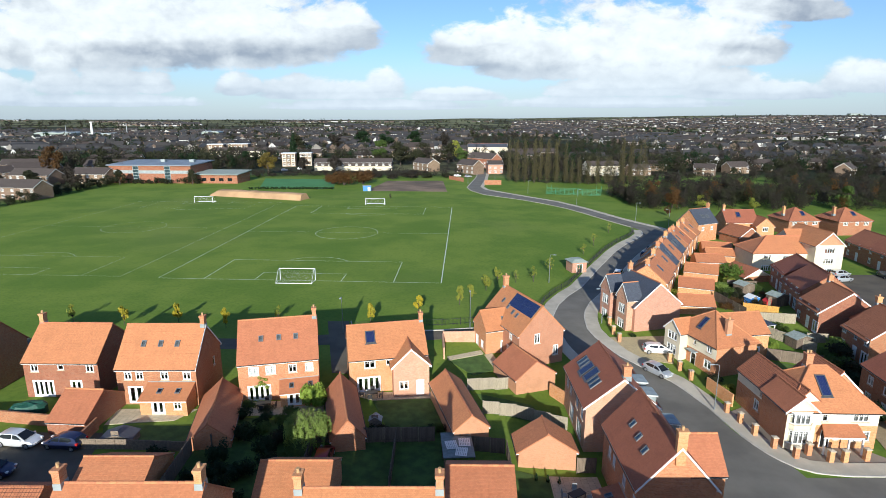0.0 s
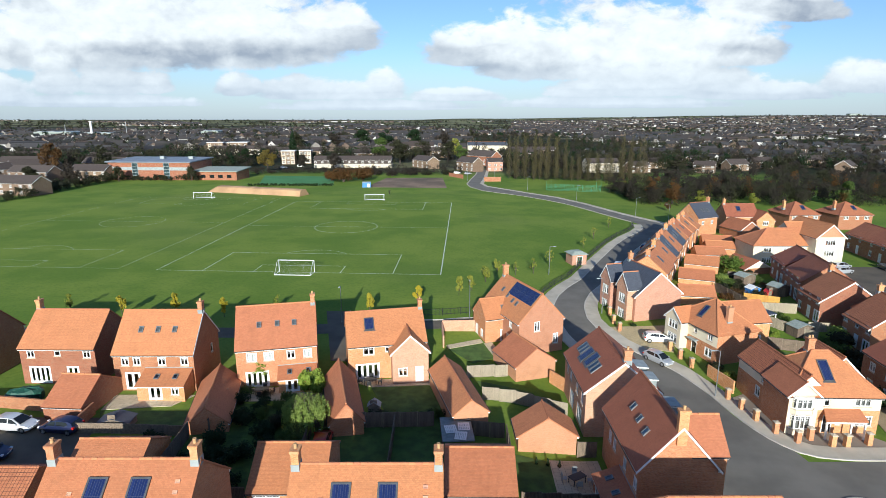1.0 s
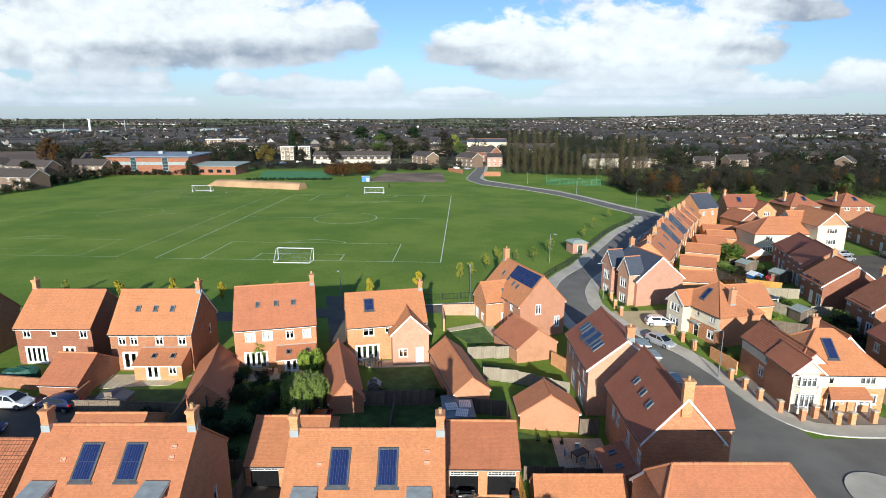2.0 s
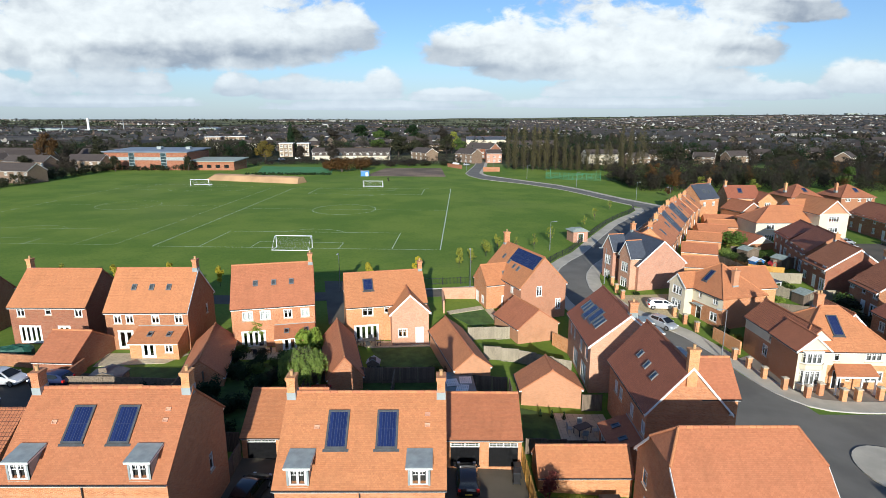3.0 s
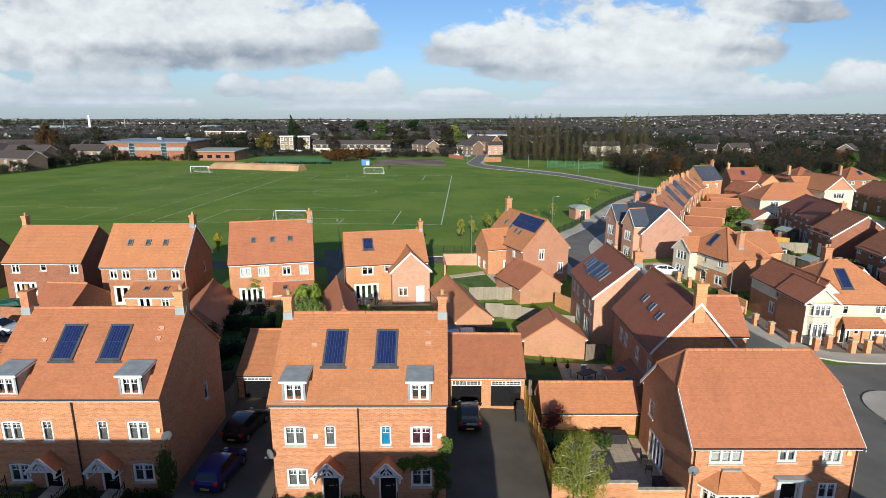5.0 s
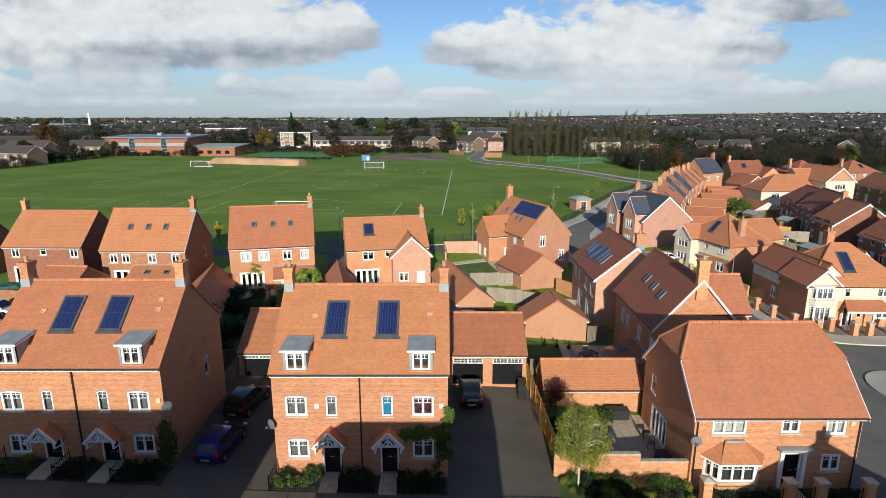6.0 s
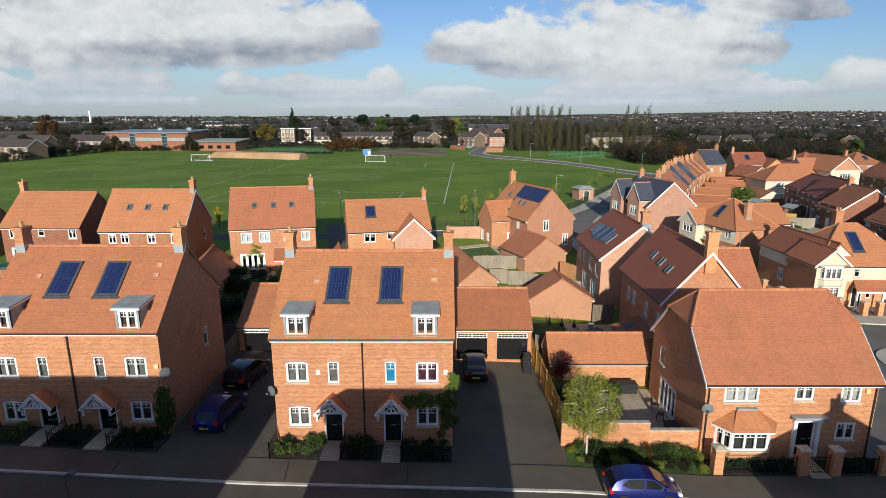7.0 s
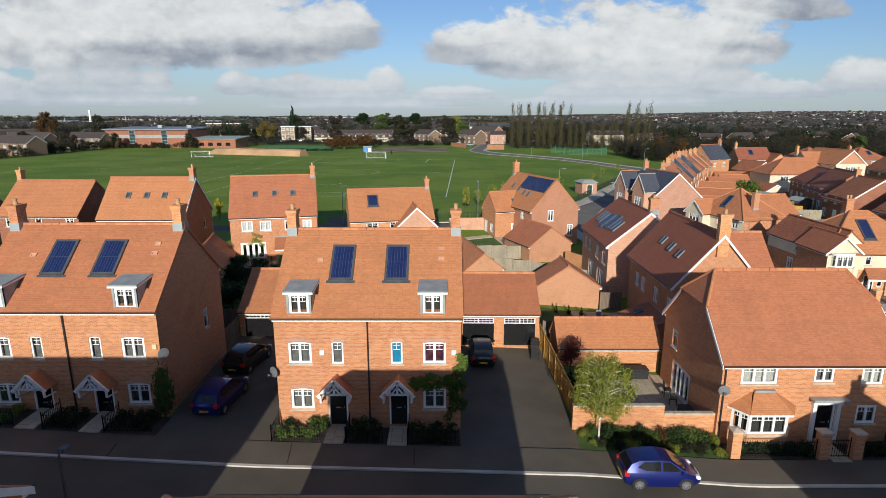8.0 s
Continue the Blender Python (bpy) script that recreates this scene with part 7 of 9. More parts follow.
def tree(x, y, h, w, shape, leaf, label, group="", bark="bark", count=700, size=0.05, category="tree", z=None, name="tree"):
    variant = int(RNG.integers(0, 3))
    trunk, crown = tree_parts(shape, leaf, bark, variant, count, size)
    m = pose(x, y, (gz(x, y) if z is None else z) - 0.02, 0, 0, float(RNG.uniform(0, 360))) @ Matrix.Diagonal((w, w, h, 1))
    top = thing(name, m, label, category, group)
    part("trunk", trunk, None, top)
    part("crown", crown, None, top)
    return top


# Young trees along the field.
YT = "young trees along the field"
for x, y, h, w, leaf, n in ((-12.0, 87.8, 3.4, 2.0, "leaf_yellow", 500), (-4.3, 92.6, 3.3, 2.0, "leaf_yellow", 450), (3.0, 96.5, 3.7, 1.9, "leaf_birch", 420), (5.4, 99.9, 3.4, 2.4, "leaf_birch", 200), (8.5, 105.5, 3.6, 2.8, "leaf_birch", 180),
                            (11.3, 111.8, 3.3, 2.0, "leaf_birch", 170), (-52.1, 86.4, 3.3, 2.3, "leaf_yellow", 420), (-43.9, 87.8, 3.3, 2.0, "leaf_yellow", 420), (-35.0, 85.2, 3.4, 1.8, "leaf_yellow", 330), (-61.3, 87.8, 3.2, 2.0, "leaf_birch", 120),
                            (-27.5, 88.6, 3.0, 1.5, "leaf_birch", 80), (19.1, 113.4, 3.7, 2.5, "leaf_birch", 45), (23.6, 119.4, 4.0, 2.7, "leaf_birch", 45), (15.2, 112.0, 3.2, 2.0, "leaf_birch", 45), (41.0, 148.5, 3.4, 2.2, "leaf_birch", 45), (50.0, 165.5, 3.4, 2.2, "leaf_birch", 45), (35.6, 138.0, 3.2, 2.0, "leaf_birch", 45), (-22.0, 232.0, 2.6, 1.8, "leaf_bare", 60)):
    tree(x, y, h, w, "round", leaf, {"leaf_yellow": "young tree with bright yellow autumn leaves", "leaf_birch": "young tree with sparse yellow-green leaves", "leaf_bare": "young nearly bare tree", "leaf_rust": "young tree with sparse rust leaves"}[leaf], YT, count=int(n * 1.6), size=0.085)
# Garden trees.
tree(7.45, 28.0, 4.9, 3.5, "birch", "leaf_birch", "white-stemmed birch with yellow-green leaves", bark="birch", count=11000, size=0.017)
tree(-14.1, 52.6, 4.6, 5.0, "weep", "leaf_willow", "weeping yellow-green willow in a back garden", count=16000, size=0.02)
tree(7.7, 36.1, 2.9, 1.9, "round", "leaf_red", "small sparse red-leaved tree beside a garage", count=900, size=0.045)
tree(-15.0, 61.6, 4.1, 4.0, "bush", "leaf_lime", "bright yellow-green climber against a house", count=3600, size=0.05, category="shrub", name="shrub")
for x, y, h, w, leaf, lb in (
        (-21.0, 53.2, 3.0, 3.0, "leaf_dark", "dark evergreen shrub in a back garden"), (-18.2, 51.4, 2.6, 2.8, "leaf_dark", "dark evergreen shrub in a back garden"), (-22.4, 49.4, 2.8, 3.0, "leaf_dark", "dark evergreen shrub in a back garden"),
        (-19.4, 47.4, 2.4, 3.2, "leaf_dark", "dark evergreen shrub in a back garden"), (-23.2, 45.4, 2.4, 2.6, "leaf_dark", "dark evergreen shrub in a back garden"), (-22.6, 57.4, 2.2, 2.4, "leaf_dark", "dark evergreen shrub in a back garden"),
        (-18.0, 57.0, 1.6, 2.0, "leaf_green", "mixed green shrub in a back garden"), (-15.8, 56.4, 1.4, 1.8, "leaf_olive", "mixed dull green shrub in a back garden"), (-10.2, 55.0, 1.6, 2.0, "leaf_green", "green shrub along a fence"), (-6.4, 55.4, 1.5, 2.4, "leaf_olive", "sparse shrub along a fence"),
        (-3.0, 55.8, 1.7, 2.4, "leaf_green", "green shrub along a fence"), (-0.6, 56.6, 1.6, 2.0, "leaf_green", "green shrub along a fence"), (-4.8, 55.4, 1.2, 1.8, "leaf_birch", "pale shrub along a fence"),
        (-22.8, 60.0, 1.5, 2.2, "leaf_green", "mixed green shrub in a back garden"), (-20.6, 59.4, 1.3, 2.0, "leaf_olive", "mixed dull green shrub in a back garden"), (-17.6, 59.0, 1.5, 2.2, "leaf_green", "mixed green shrub in a back garden"), (-20.2, 57.0, 1.7, 2.4, "leaf_dark", "dark evergreen shrub in a back garden"), (-16.6, 54.4, 1.9, 2.6, "leaf_dark", "dark evergreen shrub in a back garden"), (-19.6, 55.0, 1.8, 2.6, "leaf_green", "mixed green shrub in a back garden"), (-12.6, 57.4, 1.5, 2.2, "leaf_olive", "mixed dull green shrub in a back garden"), (-11.6, 58.8, 1.4, 1.8, "leaf_green", "mixed green shrub in a back garden"), (-21.6, 47.2, 2.2, 2.8, "leaf_dark", "dark evergreen shrub in a back garden"), (-17.2, 49.2, 2.2, 2.8, "leaf_dark", "dark evergreen shrub in a back garden"), (-20.8, 44.6, 2.2, 2.8, "leaf_dark", "dark evergreen shrub in a back garden"), (-18.6, 43.4, 2.0, 2.6, "leaf_dark", "dark evergreen shrub in a back garden"), (-15.4, 50.2, 1.8, 2.4, "leaf_green", "mixed green shrub in a back garden"), (-17.6, 53.2, 2.0, 2.6, "leaf_olive", "mixed dull green shrub in a back garden"), (-7.6, 55.2, 1.5, 2.2, "leaf_dark", "dark evergreen shrub in a back garden"), (-1.9, 55.8, 1.6, 2.2, "leaf_dark", "dark evergreen shrub in a back garden"), (0.8, 57.2, 1.5, 2.0, "leaf_olive", "mixed dull green shrub in a back garden"), (-9.0, 55.9, 1.3, 1.8, "leaf_olive", "mixed dull green shrub in a back garden"), (-5.6, 56.6, 1.0, 1.6, "leaf_green", "mixed green shrub in a back garden"),
        (61.6, 114.4, 5.2, 6.4, "leaf_strap", "round green tree behind garages"), (58.7, 111.0, 2.6, 3.2, "leaf_birch", "pale sparse shrub behind garages"), (58.1, 105.5, 2.2, 3.2, "leaf_olive", "dull green shrub in a back garden"), (53.6, 102.0, 2.0, 2.8, "leaf_olive", "dull green shrub in a back garden"), (53.0, 96.7, 2.2, 3.2, "leaf_rust", "rust-coloured shrub in a back garden"), (51.2, 96.2, 1.8, 2.6, "leaf_rust", "rust-coloured shrub in a back garden"), (50.2, 104.6, 1.1, 2.4, "leaf_birch", "yellow-green hedge behind garages"), (52.6, 104.4, 1.1, 2.4, "leaf_birch", "yellow-green hedge behind garages"), (59.6, 78.6, 2.8, 4.2, "leaf_willow", "grey-green shrub beside houses"), (62.0, 79.4, 2.6, 3.6, "leaf_olive", "large dull green shrub beside houses"), (57.2, 77.4, 2.0, 3.0, "leaf_green", "green shrub beside houses"), (51.0, 80.2, 1.6, 1.3, "leaf_lime", "bright green shrub beside a house"), (56.2, 86.4, 1.2, 1.8, "leaf_green", "green shrub beside a pale fence"), (60.6, 101.2, 2.0, 2.8, "leaf_olive", "dull green shrub in a back garden"), (56.4, 107.6, 2.4, 3.0, "leaf_willow", "pale grey-green shrub behind garages"), (60.8, 111.4, 2.6, 3.0, "leaf_green", "green shrub behind garages"), (56.4, 100.6, 2.4, 3.4, "leaf_olive", "dull green shrub in a back garden"), (53.4, 95.6, 1.8, 2.6, "leaf_rust", "rust-coloured shrub in a back garden"),
        (57.4, 96.4, 2.4, 3.0, "leaf_olive", "dull green shrub in a back garden"), (44.6, 98.8, 1.6, 3.6, "leaf_birch", "yellow-green hedge behind garages"), (55.4, 73.4, 3.0, 4.2, "leaf_green", "large green shrub beside houses"), (58.6, 77.4, 3.2, 4.4, "leaf_olive", "large dull green shrub beside houses"),
        (52.6, 71.0, 2.4, 3.4, "leaf_green", "green shrub beside houses"), (57.4, 71.6, 3.4, 4.6, "leaf_olive", "large dull green shrub beside houses"), (55.0, 68.6, 2.8, 3.8, "leaf_dark", "dark shrub beside houses"), (50.4, 83.6, 1.4, 2.6, "leaf_olive", "low shrub beside a garden fence"), (55.6, 87.4, 1.5, 2.6, "leaf_green", "green shrub beside a pale fence"), (49.4, 78.8, 1.7, 1.8, "leaf_lime", "bright green shrub beside a house"), (54.4, 98.6, 2.2, 3.2, "leaf_rust", "rust-coloured shrub in a back garden"), (53.4, 102.4, 1.8, 3.0, "leaf_olive", "dull green shrub in a back garden"), (55.8, 105.4, 2.0, 3.2, "leaf_green", "green shrub in a back garden"), (57.4, 101.8, 1.6, 2.6, "leaf_olive", "dull green shrub in a back garden"), (62.4, 107.4, 2.2, 3.4, "leaf_green", "green shrub in a back garden"), (63.6, 112.0, 2.0, 3.0, "leaf_olive", "dull green shrub in a back garden"), (58.4, 108.6, 1.6, 2.8, "leaf_olive", "dull green shrub in a back garden"), (61.4, 103.0, 1.8, 2.6, "leaf_rust", "rust-coloured shrub in a back garden"), (64.8, 123.4, 2.0, 3.6, "leaf_dark", "dark shrub behind garages"), (50.6, 110.4, 1.3, 2.6, "leaf_birch", "yellow-green hedge behind garages"), (51.4, 61.0, 3.0, 4.0, "leaf_dark", "dark shrub beside a house"), (53.0, 56.0, 3.0, 4.0, "leaf_dark", "dark shrub beside a house"), (36.8, 69.8, 2.0, 2.4, "leaf_olive", "shrub behind a brick wall"), (37.6, 67.4, 1.8, 2.2, "leaf_birch", "shrub behind a brick wall"),
        (29.0, 86.2, 1.1, 1.4, "leaf_green", "clipped green front garden shrub"), (29.6, 89.6, 1.2, 1.4, "leaf_green", "clipped green front garden shrub"), (30.2, 84.0, 1.0, 1.6, "hedge", "low front garden hedge"), (31.4, 92.6, 1.6, 1.8, "leaf_dark", "dark front garden shrub"), (28.6, 92.0, 1.1, 1.4, "leaf_green", "clipped green front garden shrub"),
        (34.2, 74.6, 0.9, 1.2, "leaf_green", "low front garden shrub"), (34.6, 72.0, 0.9, 1.2, "leaf_green", "low front garden shrub"), (33.8, 77.2, 1.0, 1.2, "leaf_birch", "low front garden shrub"), (74.0, 140.0, 3.0, 3.5, "leaf_green", "green tree behind garages"), (46.0, 106.0, 1.4, 2.0, "leaf_birch", "pale shrub by a wall"),
        (-9.1, 28.1, 1.0, 1.0, "hedge", "clipped dark shrub by a house wall"), (-7.55, 28.0, 1.35, 1.2, "leaf_green", "green shrub beside a front door"), (-15.85, 28.3, 4.6, 1.3, "leaf_green", "tall climber against a house corner"), (-23.6, 28.2, 0.8, 1.2, "leaf_birch", "flowering plants in a white planter"),
        (11.2, 35.4, 1.3, 2.6, "leaf_green", "mixed shrub before a garage"), (7.3, 33.6, 1.8, 1.6, "leaf_dark", "dark shrub beside a fence"), (9.4, 36.2, 1.0, 2.0, "leaf_birch", "pale shrub before a garage"), (8.2, 31.2, 1.4, 1.6, "leaf_green", "green shrub behind a wall"),
        (-43.4, 57.6, 0.9, 2.2, "leaf_olive", "low plants beside a wall"), (-28.6, 49.4, 1.6, 2.6, "leaf_dark", "dark shrub in a back garden"), (-38.6, 55.0, 0.8, 2.0, "leaf_green", "low plants beside a wall")):
    tree(x, y, h, w, "bush", leaf, lb, count=1300 if h > 1.3 else 800, size=0.055, category="shrub", name="shrub")
# Planted bed before the garden wall.
BED = "shrubs of the planted bed"
for i, (x, h, w, leaf) in enumerate(((6.7, 0.7, 0.9, "leaf_birch"), (7.2, 1.1, 1.1, "leaf_green"), (8.0, 1.3, 1.3, "hedge"), (8.8, 1.1, 1.2, "leaf_green"), (9.6, 1.3, 1.3, "hedge"), (10.4, 1.1, 1.2, "leaf_green"), (11.0, 1.2, 1.0, "leaf_rust"), (11.7, 1.3, 1.4, "hedge"), (12.5, 1.5, 1.4, "leaf_green"), (13.3, 1.2, 1.2, "hedge"), (13.9, 0.9, 0.9, "leaf_birch"))):
    tree(x, 28.25 + 0.1 * math.sin(i * 2.1), h, w, "bush", leaf, {"leaf_birch": "pale yellow-green bedding shrub", "leaf_green": "glossy green bedding shrub", "hedge": "dark green bedding shrub", "leaf_rust": "russet-leaved shrub in a planted bed"}[leaf], BED, count=1100, size=0.05, category="shrub", name="shrub")
    tree(x + 0.35, 27.45 + 0.1 * math.cos(i * 1.7), h * 0.55, w * 0.9, "bush", "leaf_olive" if i % 3 else "leaf_birch", "low grey-green bedding shrub", BED, count=800, size=0.06, category="shrub", name="shrub")
for i, x in enumerate((14.9, 15.8, 16.7, 17.6, 18.4, 21.4, 22.3, 23.2)):
    tree(x, 27.6, 1.0, 1.2, "bush", "leaf_dark" if i % 2 else "hedge", "dark shrub in a shaded front garden", "front garden shrubs", count=420, size=0.09, category="shrub", name="shrub")


def hedge(x0, y0, x1, y1, h, leaf, label):
    rng = np.random.default_rng(int(abs(x0 * 37 + y0)) + 5)
    cx, cy = (x0 + x1) / 2, (y0 + y1) / 2
    blobs = [(rng.uniform(x0, x1) - cx, rng.uniform(y0, y1) - cy, rng.uniform(0.15, h * 0.75), 0.22, 0.22, h * 0.28) for _ in range(int(14 * (x1 - x0) * (y1 - y0)) + 8)]
    me = leaf_mesh("hedge", leaf_cloud(rng, blobs, int(750 * (x1 - x0) * (y1 - y0)) + 200, 0.075), leaf)
    ob = new("hedge", me)
    ob.matrix_world = pose(cx, cy, gz(cx, cy) + 0.03)
    tagged(ob, label, "hedge", "front garden hedges")


# Sun and shade are in the leaf colour: leaf_strap for lit hedges, darker hedge for shaded.
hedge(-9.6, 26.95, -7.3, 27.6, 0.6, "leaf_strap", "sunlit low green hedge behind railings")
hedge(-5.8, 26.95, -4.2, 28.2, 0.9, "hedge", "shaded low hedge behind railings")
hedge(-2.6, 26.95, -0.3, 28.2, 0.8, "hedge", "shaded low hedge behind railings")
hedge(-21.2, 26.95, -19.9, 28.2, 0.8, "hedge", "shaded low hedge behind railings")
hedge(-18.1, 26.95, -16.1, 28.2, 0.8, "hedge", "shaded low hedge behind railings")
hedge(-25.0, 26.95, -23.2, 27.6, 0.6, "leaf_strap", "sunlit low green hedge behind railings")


def ivy(cx, y, z, w, h, n, leaf, label):
    """Climber spread flat on a wall that faces the street."""
    rng = np.random.default_rng(int(abs(cx) * 10) + 3)
    blobs = []
    for i in range(n):
        u = rng.uniform(-0.5, 0.5)
        blobs.append((u * w, rng.uniform(-0.18, -0.04), h * (0.5 + 0.5 * math.sin(u * 3 + 1)) * rng.uniform(0.3, 1.0), 0.3, 0.1, 0.24))
    ob = new("climber", leaf_mesh("climber", leaf_cloud(rng, blobs, n * 60, 0.085), leaf))
    ob.matrix_world = pose(cx, y, z)
    tagged(ob, label, "climbing plant")


ivy(-1.75, 28.5, 0.95, 4.0, 1.0, 34, "leaf_strap", "green climber over a porch and window")
ivy(-0.25, 28.5, -0.9, 0.8, 3.4, 20, "leaf_green", "green climber down a house corner")
ivy(0.0, 28.5, 1.9, 0.4, 1.5, 9, "leaf_strap", "sunlit green climber at a house corner")
ivy(-22.2, 61.9, 0.9, 2.4, 1.8, 18, "leaf_lime", "yellow-green climber round patio doors")

# Paths to the front doors.
for x, y0 in ((-6.57, 28.5), (-3.3, 28.5), (-22.3, 28.7), (-19.02, 28.7), (19.8, 28.5)):
    strip("garden_path", [(x - 0.5, 26.7), (x - 0.5, y0)], [(x + 0.5, 26.7), (x + 0.5, y0)], ["slab"], 0.16 if x < 0 else 0.12, "pale slab path to a front door", "path", step=0.8)

# ---- cars ----


def car(x, y, rot, paint, label, L=4.05, W=1.72, H=1.47, z=None, group="parked cars"):
    """A hatchback that faces its own +x."""
    top = thing("car", pose(x, y, (gz(x, y) + 0.05) if z is None else z, 0, 0, rot), label, "car", group)
    h = L / 2
    # stations along the car: x, sill, waist, half width
    st = [(-h, 0.42, 0.78, 0.58), (-h + 0.08, 0.30, 0.92, 0.74), (-h + 0.45, 0.22, 0.98, 0.84), (-h * 0.35, 0.2, 0.96, 0.86), (h * 0.25, 0.2, 0.93, 0.86), (h * 0.52, 0.2, 0.90, 0.85), (h - 0.35, 0.24, 0.74, 0.80), (h - 0.08, 0.3, 0.62, 0.66), (h, 0.38, 0.52, 0.48)]
    b = Mesh()
    k = W / 1.72

    def ring(s):
        xx, z0, z1, w = s
        w *= k
        return [(xx, -w * 0.92, z0), (xx, -w, z0 + (z1 - z0) * 0.35), (xx, -w * 0.985, z0 + (z1 - z0) * 0.75), (xx, -w * 0.9, z1), (xx, 0, z1 + 0.03), (xx, w * 0.9, z1), (xx, w * 0.985, z0 + (z1 - z0) * 0.75), (xx, w, z0 + (z1 - z0) * 0.35), (xx, w * 0.92, z0)]
    R = [ring(s) for s in st]
    for p, q in zip(R, R[1:]):
        for j in range(8):
            b.poly([p[j], q[j], q[j + 1], p[j + 1]])
        b.poly([p[8], q[8], q[0], p[0]])
    b.poly(R[0][::-1]), b.poly(R[-1])
    # cabin: waist half width, then stations of the roof line (x, height, half width)
    wa, zw = 0.80 * k, 0.93
    cab = [(-h + 0.10, zw, 0.74), (-h + 0.36, 1.27, 0.62), (-h + 0.72, H - 0.04, 0.6), (-0.15, H, 0.62), (0.34, H - 0.07, 0.6), (h * 0.60, zw, 0.76)]
    for (x0, z0, w0), (x1, z1, w1) in zip(cab, cab[1:]):
        w0, w1 = w0 * k, w1 * k
        for sd in (-1, 1):
            q = [(x0, sd * wa, zw - 0.02), (x1, sd * wa, zw - 0.02), (x1, sd * w1, z1), (x0, sd * w0, z0)]
            b.poly(q if sd < 0 else q[::-1])
            q = [(x0, sd * w0, z0), (x1, sd * w1, z1), (x1, 0, z1 + 0.035), (x0, 0, z0 + 0.035)]
            b.poly(q if sd < 0 else q[::-1])
    body = part("body", b, [paint], top)
    bm = bmesh.new()
    bm.from_mesh(body.data)
    bmesh.ops.remove_doubles(bm, verts=bm.verts, dist=0.002)
    bm.to_mesh(body.data)
    bm.free()
    body.data.polygons.foreach_set("use_smooth", [True] * len(body.data.polygons))
    body.data.set_sharp_from_angle(angle=radians(40))
    lean = lambda f: (wa + (0.61 * k - wa) * f + 0.012, zw + (H - zw) * f)
    panes = [[(-h + 0.80, 0.30), (-h + 0.62, 0.42), (-h + 0.92, 0.84), (-0.16, 0.87), (-0.16, 0.14), (-h + 1.0, 0.16)], [(-0.04, 0.14), (h * 0.47, 0.10), (0.32, 0.80), (-0.04, 0.87)]]
    for s in (-1, 1):
        for q in panes:
            g = Mesh()
            pts = [(px, s * lean(f)[0], lean(f)[1]) for px, f in q]
            g.poly(pts if s > 0 else pts[::-1])
            part("side_window", g, ["car_glass"], top, "dark tinted side window")
    g = Mesh()
    g.poly([(h * 0.60 - 0.02, -0.70 * k, zw + 0.045), (h * 0.60 - 0.02, 0.70 * k, zw + 0.045), (0.40, 0.53 * k, H - 0.045), (0.40, -0.53 * k, H - 0.045)])
    part("windscreen", g, ["car_glass"], top, "dark tinted windscreen")
    g = Mesh()
    g.poly([(-h + 0.115, 0.62 * k, zw + 0.07), (-h + 0.115, -0.62 * k, zw + 0.07), (-h + 0.34, -0.52 * k, 1.305), (-h + 0.34, 0.52 * k, 1.305)])
    part("rear_window", g, ["car_glass"], top, "dark tinted rear window")
    for s in (-1, 1):
        for xx in (-h + 0.72, h - 0.78):
            w = Mesh()
            pr = [(0.30, -0.09), (0.315, -0.06), (0.315, 0.06), (0.30, 0.09), (0.21, 0.09), (0.21, -0.09)]
            n = 18
            for i in range(n):
                a0, a1 = 2 * math.pi * i / n, 2 * math.pi * (i + 1) / n
                for (r0, y0), (r1, y1) in zip(pr, pr[1:] + pr[:1]):
                    w.poly([(r0 * math.cos(a0), y0, r0 * math.sin(a0)), (r0 * math.cos(a1), y0, r0 * math.sin(a1)), (r1 * math.cos(a1), y1, r1 * math.sin(a1)), (r1 * math.cos(a0), y1, r1 * math.sin(a0))])
            wheel = part("wheel", w, ["tyre"], top, at=pose(xx, s * 0.76 * k, 0.315))
            rm = Mesh()
            rm.tube([(0, s * 0.055, 0), (0, s * 0.08, 0)], 0.06, 8)
            for i in range(10):
                a = 2 * math.pi * i / 10
                c, sn = math.cos(a), math.sin(a)
                rm.poly([(0.05 * c - 0.02 * sn, s * 0.085, 0.05 * sn + 0.02 * c), (0.05 * c + 0.02 * sn, s * 0.085, 0.05 * sn - 0.02 * c), (0.205 * c + 0.03 * sn, s * 0.08, 0.205 * sn - 0.03 * c), (0.205 * c - 0.03 * sn, s * 0.08, 0.205 * sn + 0.03 * c)])
            for i in range(18):
                a0, a1 = 2 * math.pi * i / 18, 2 * math.pi * (i + 1) / 18
                rm.poly([(0.19 * math.cos(a0), s * 0.088, 0.19 * math.sin(a0)), (0.19 * math.cos(a1), s * 0.088, 0.19 * math.sin(a1)), (0.212 * math.cos(a1), s * 0.088, 0.212 * math.sin(a1)), (0.212 * math.cos(a0), s * 0.088, 0.212 * math.sin(a0))])
            part("rim", rm, ["rim"], wheel, "silver alloy wheel")
            ar = Mesh()
            for i in range(12):
                a0, a1 = math.pi * i / 12, math.pi * (i + 1) / 12
                ar.poly([(0.33 * math.cos(a0), s * 0.105, 0.33 * math.sin(a0)), (0.33 * math.cos(a1), s * 0.105, 0.33 * math.sin(a1)), (0.37 * math.cos(a1), s * 0.1, 0.37 * math.sin(a1)), (0.37 * math.cos(a0), s * 0.1, 0.37 * math.sin(a0))])
            part("arch", ar, ["dark"], wheel, "dark wheel arch")
        l = Mesh()
        l.bevel_box(h - 0.33, min(s * 0.5, s * 0.74) * k, 0.56, h - 0.1, max(s * 0.5, s * 0.74) * k, 0.72, 0.04)
        part("headlight", l, ["lamp_clear"], top)
        t = Mesh()
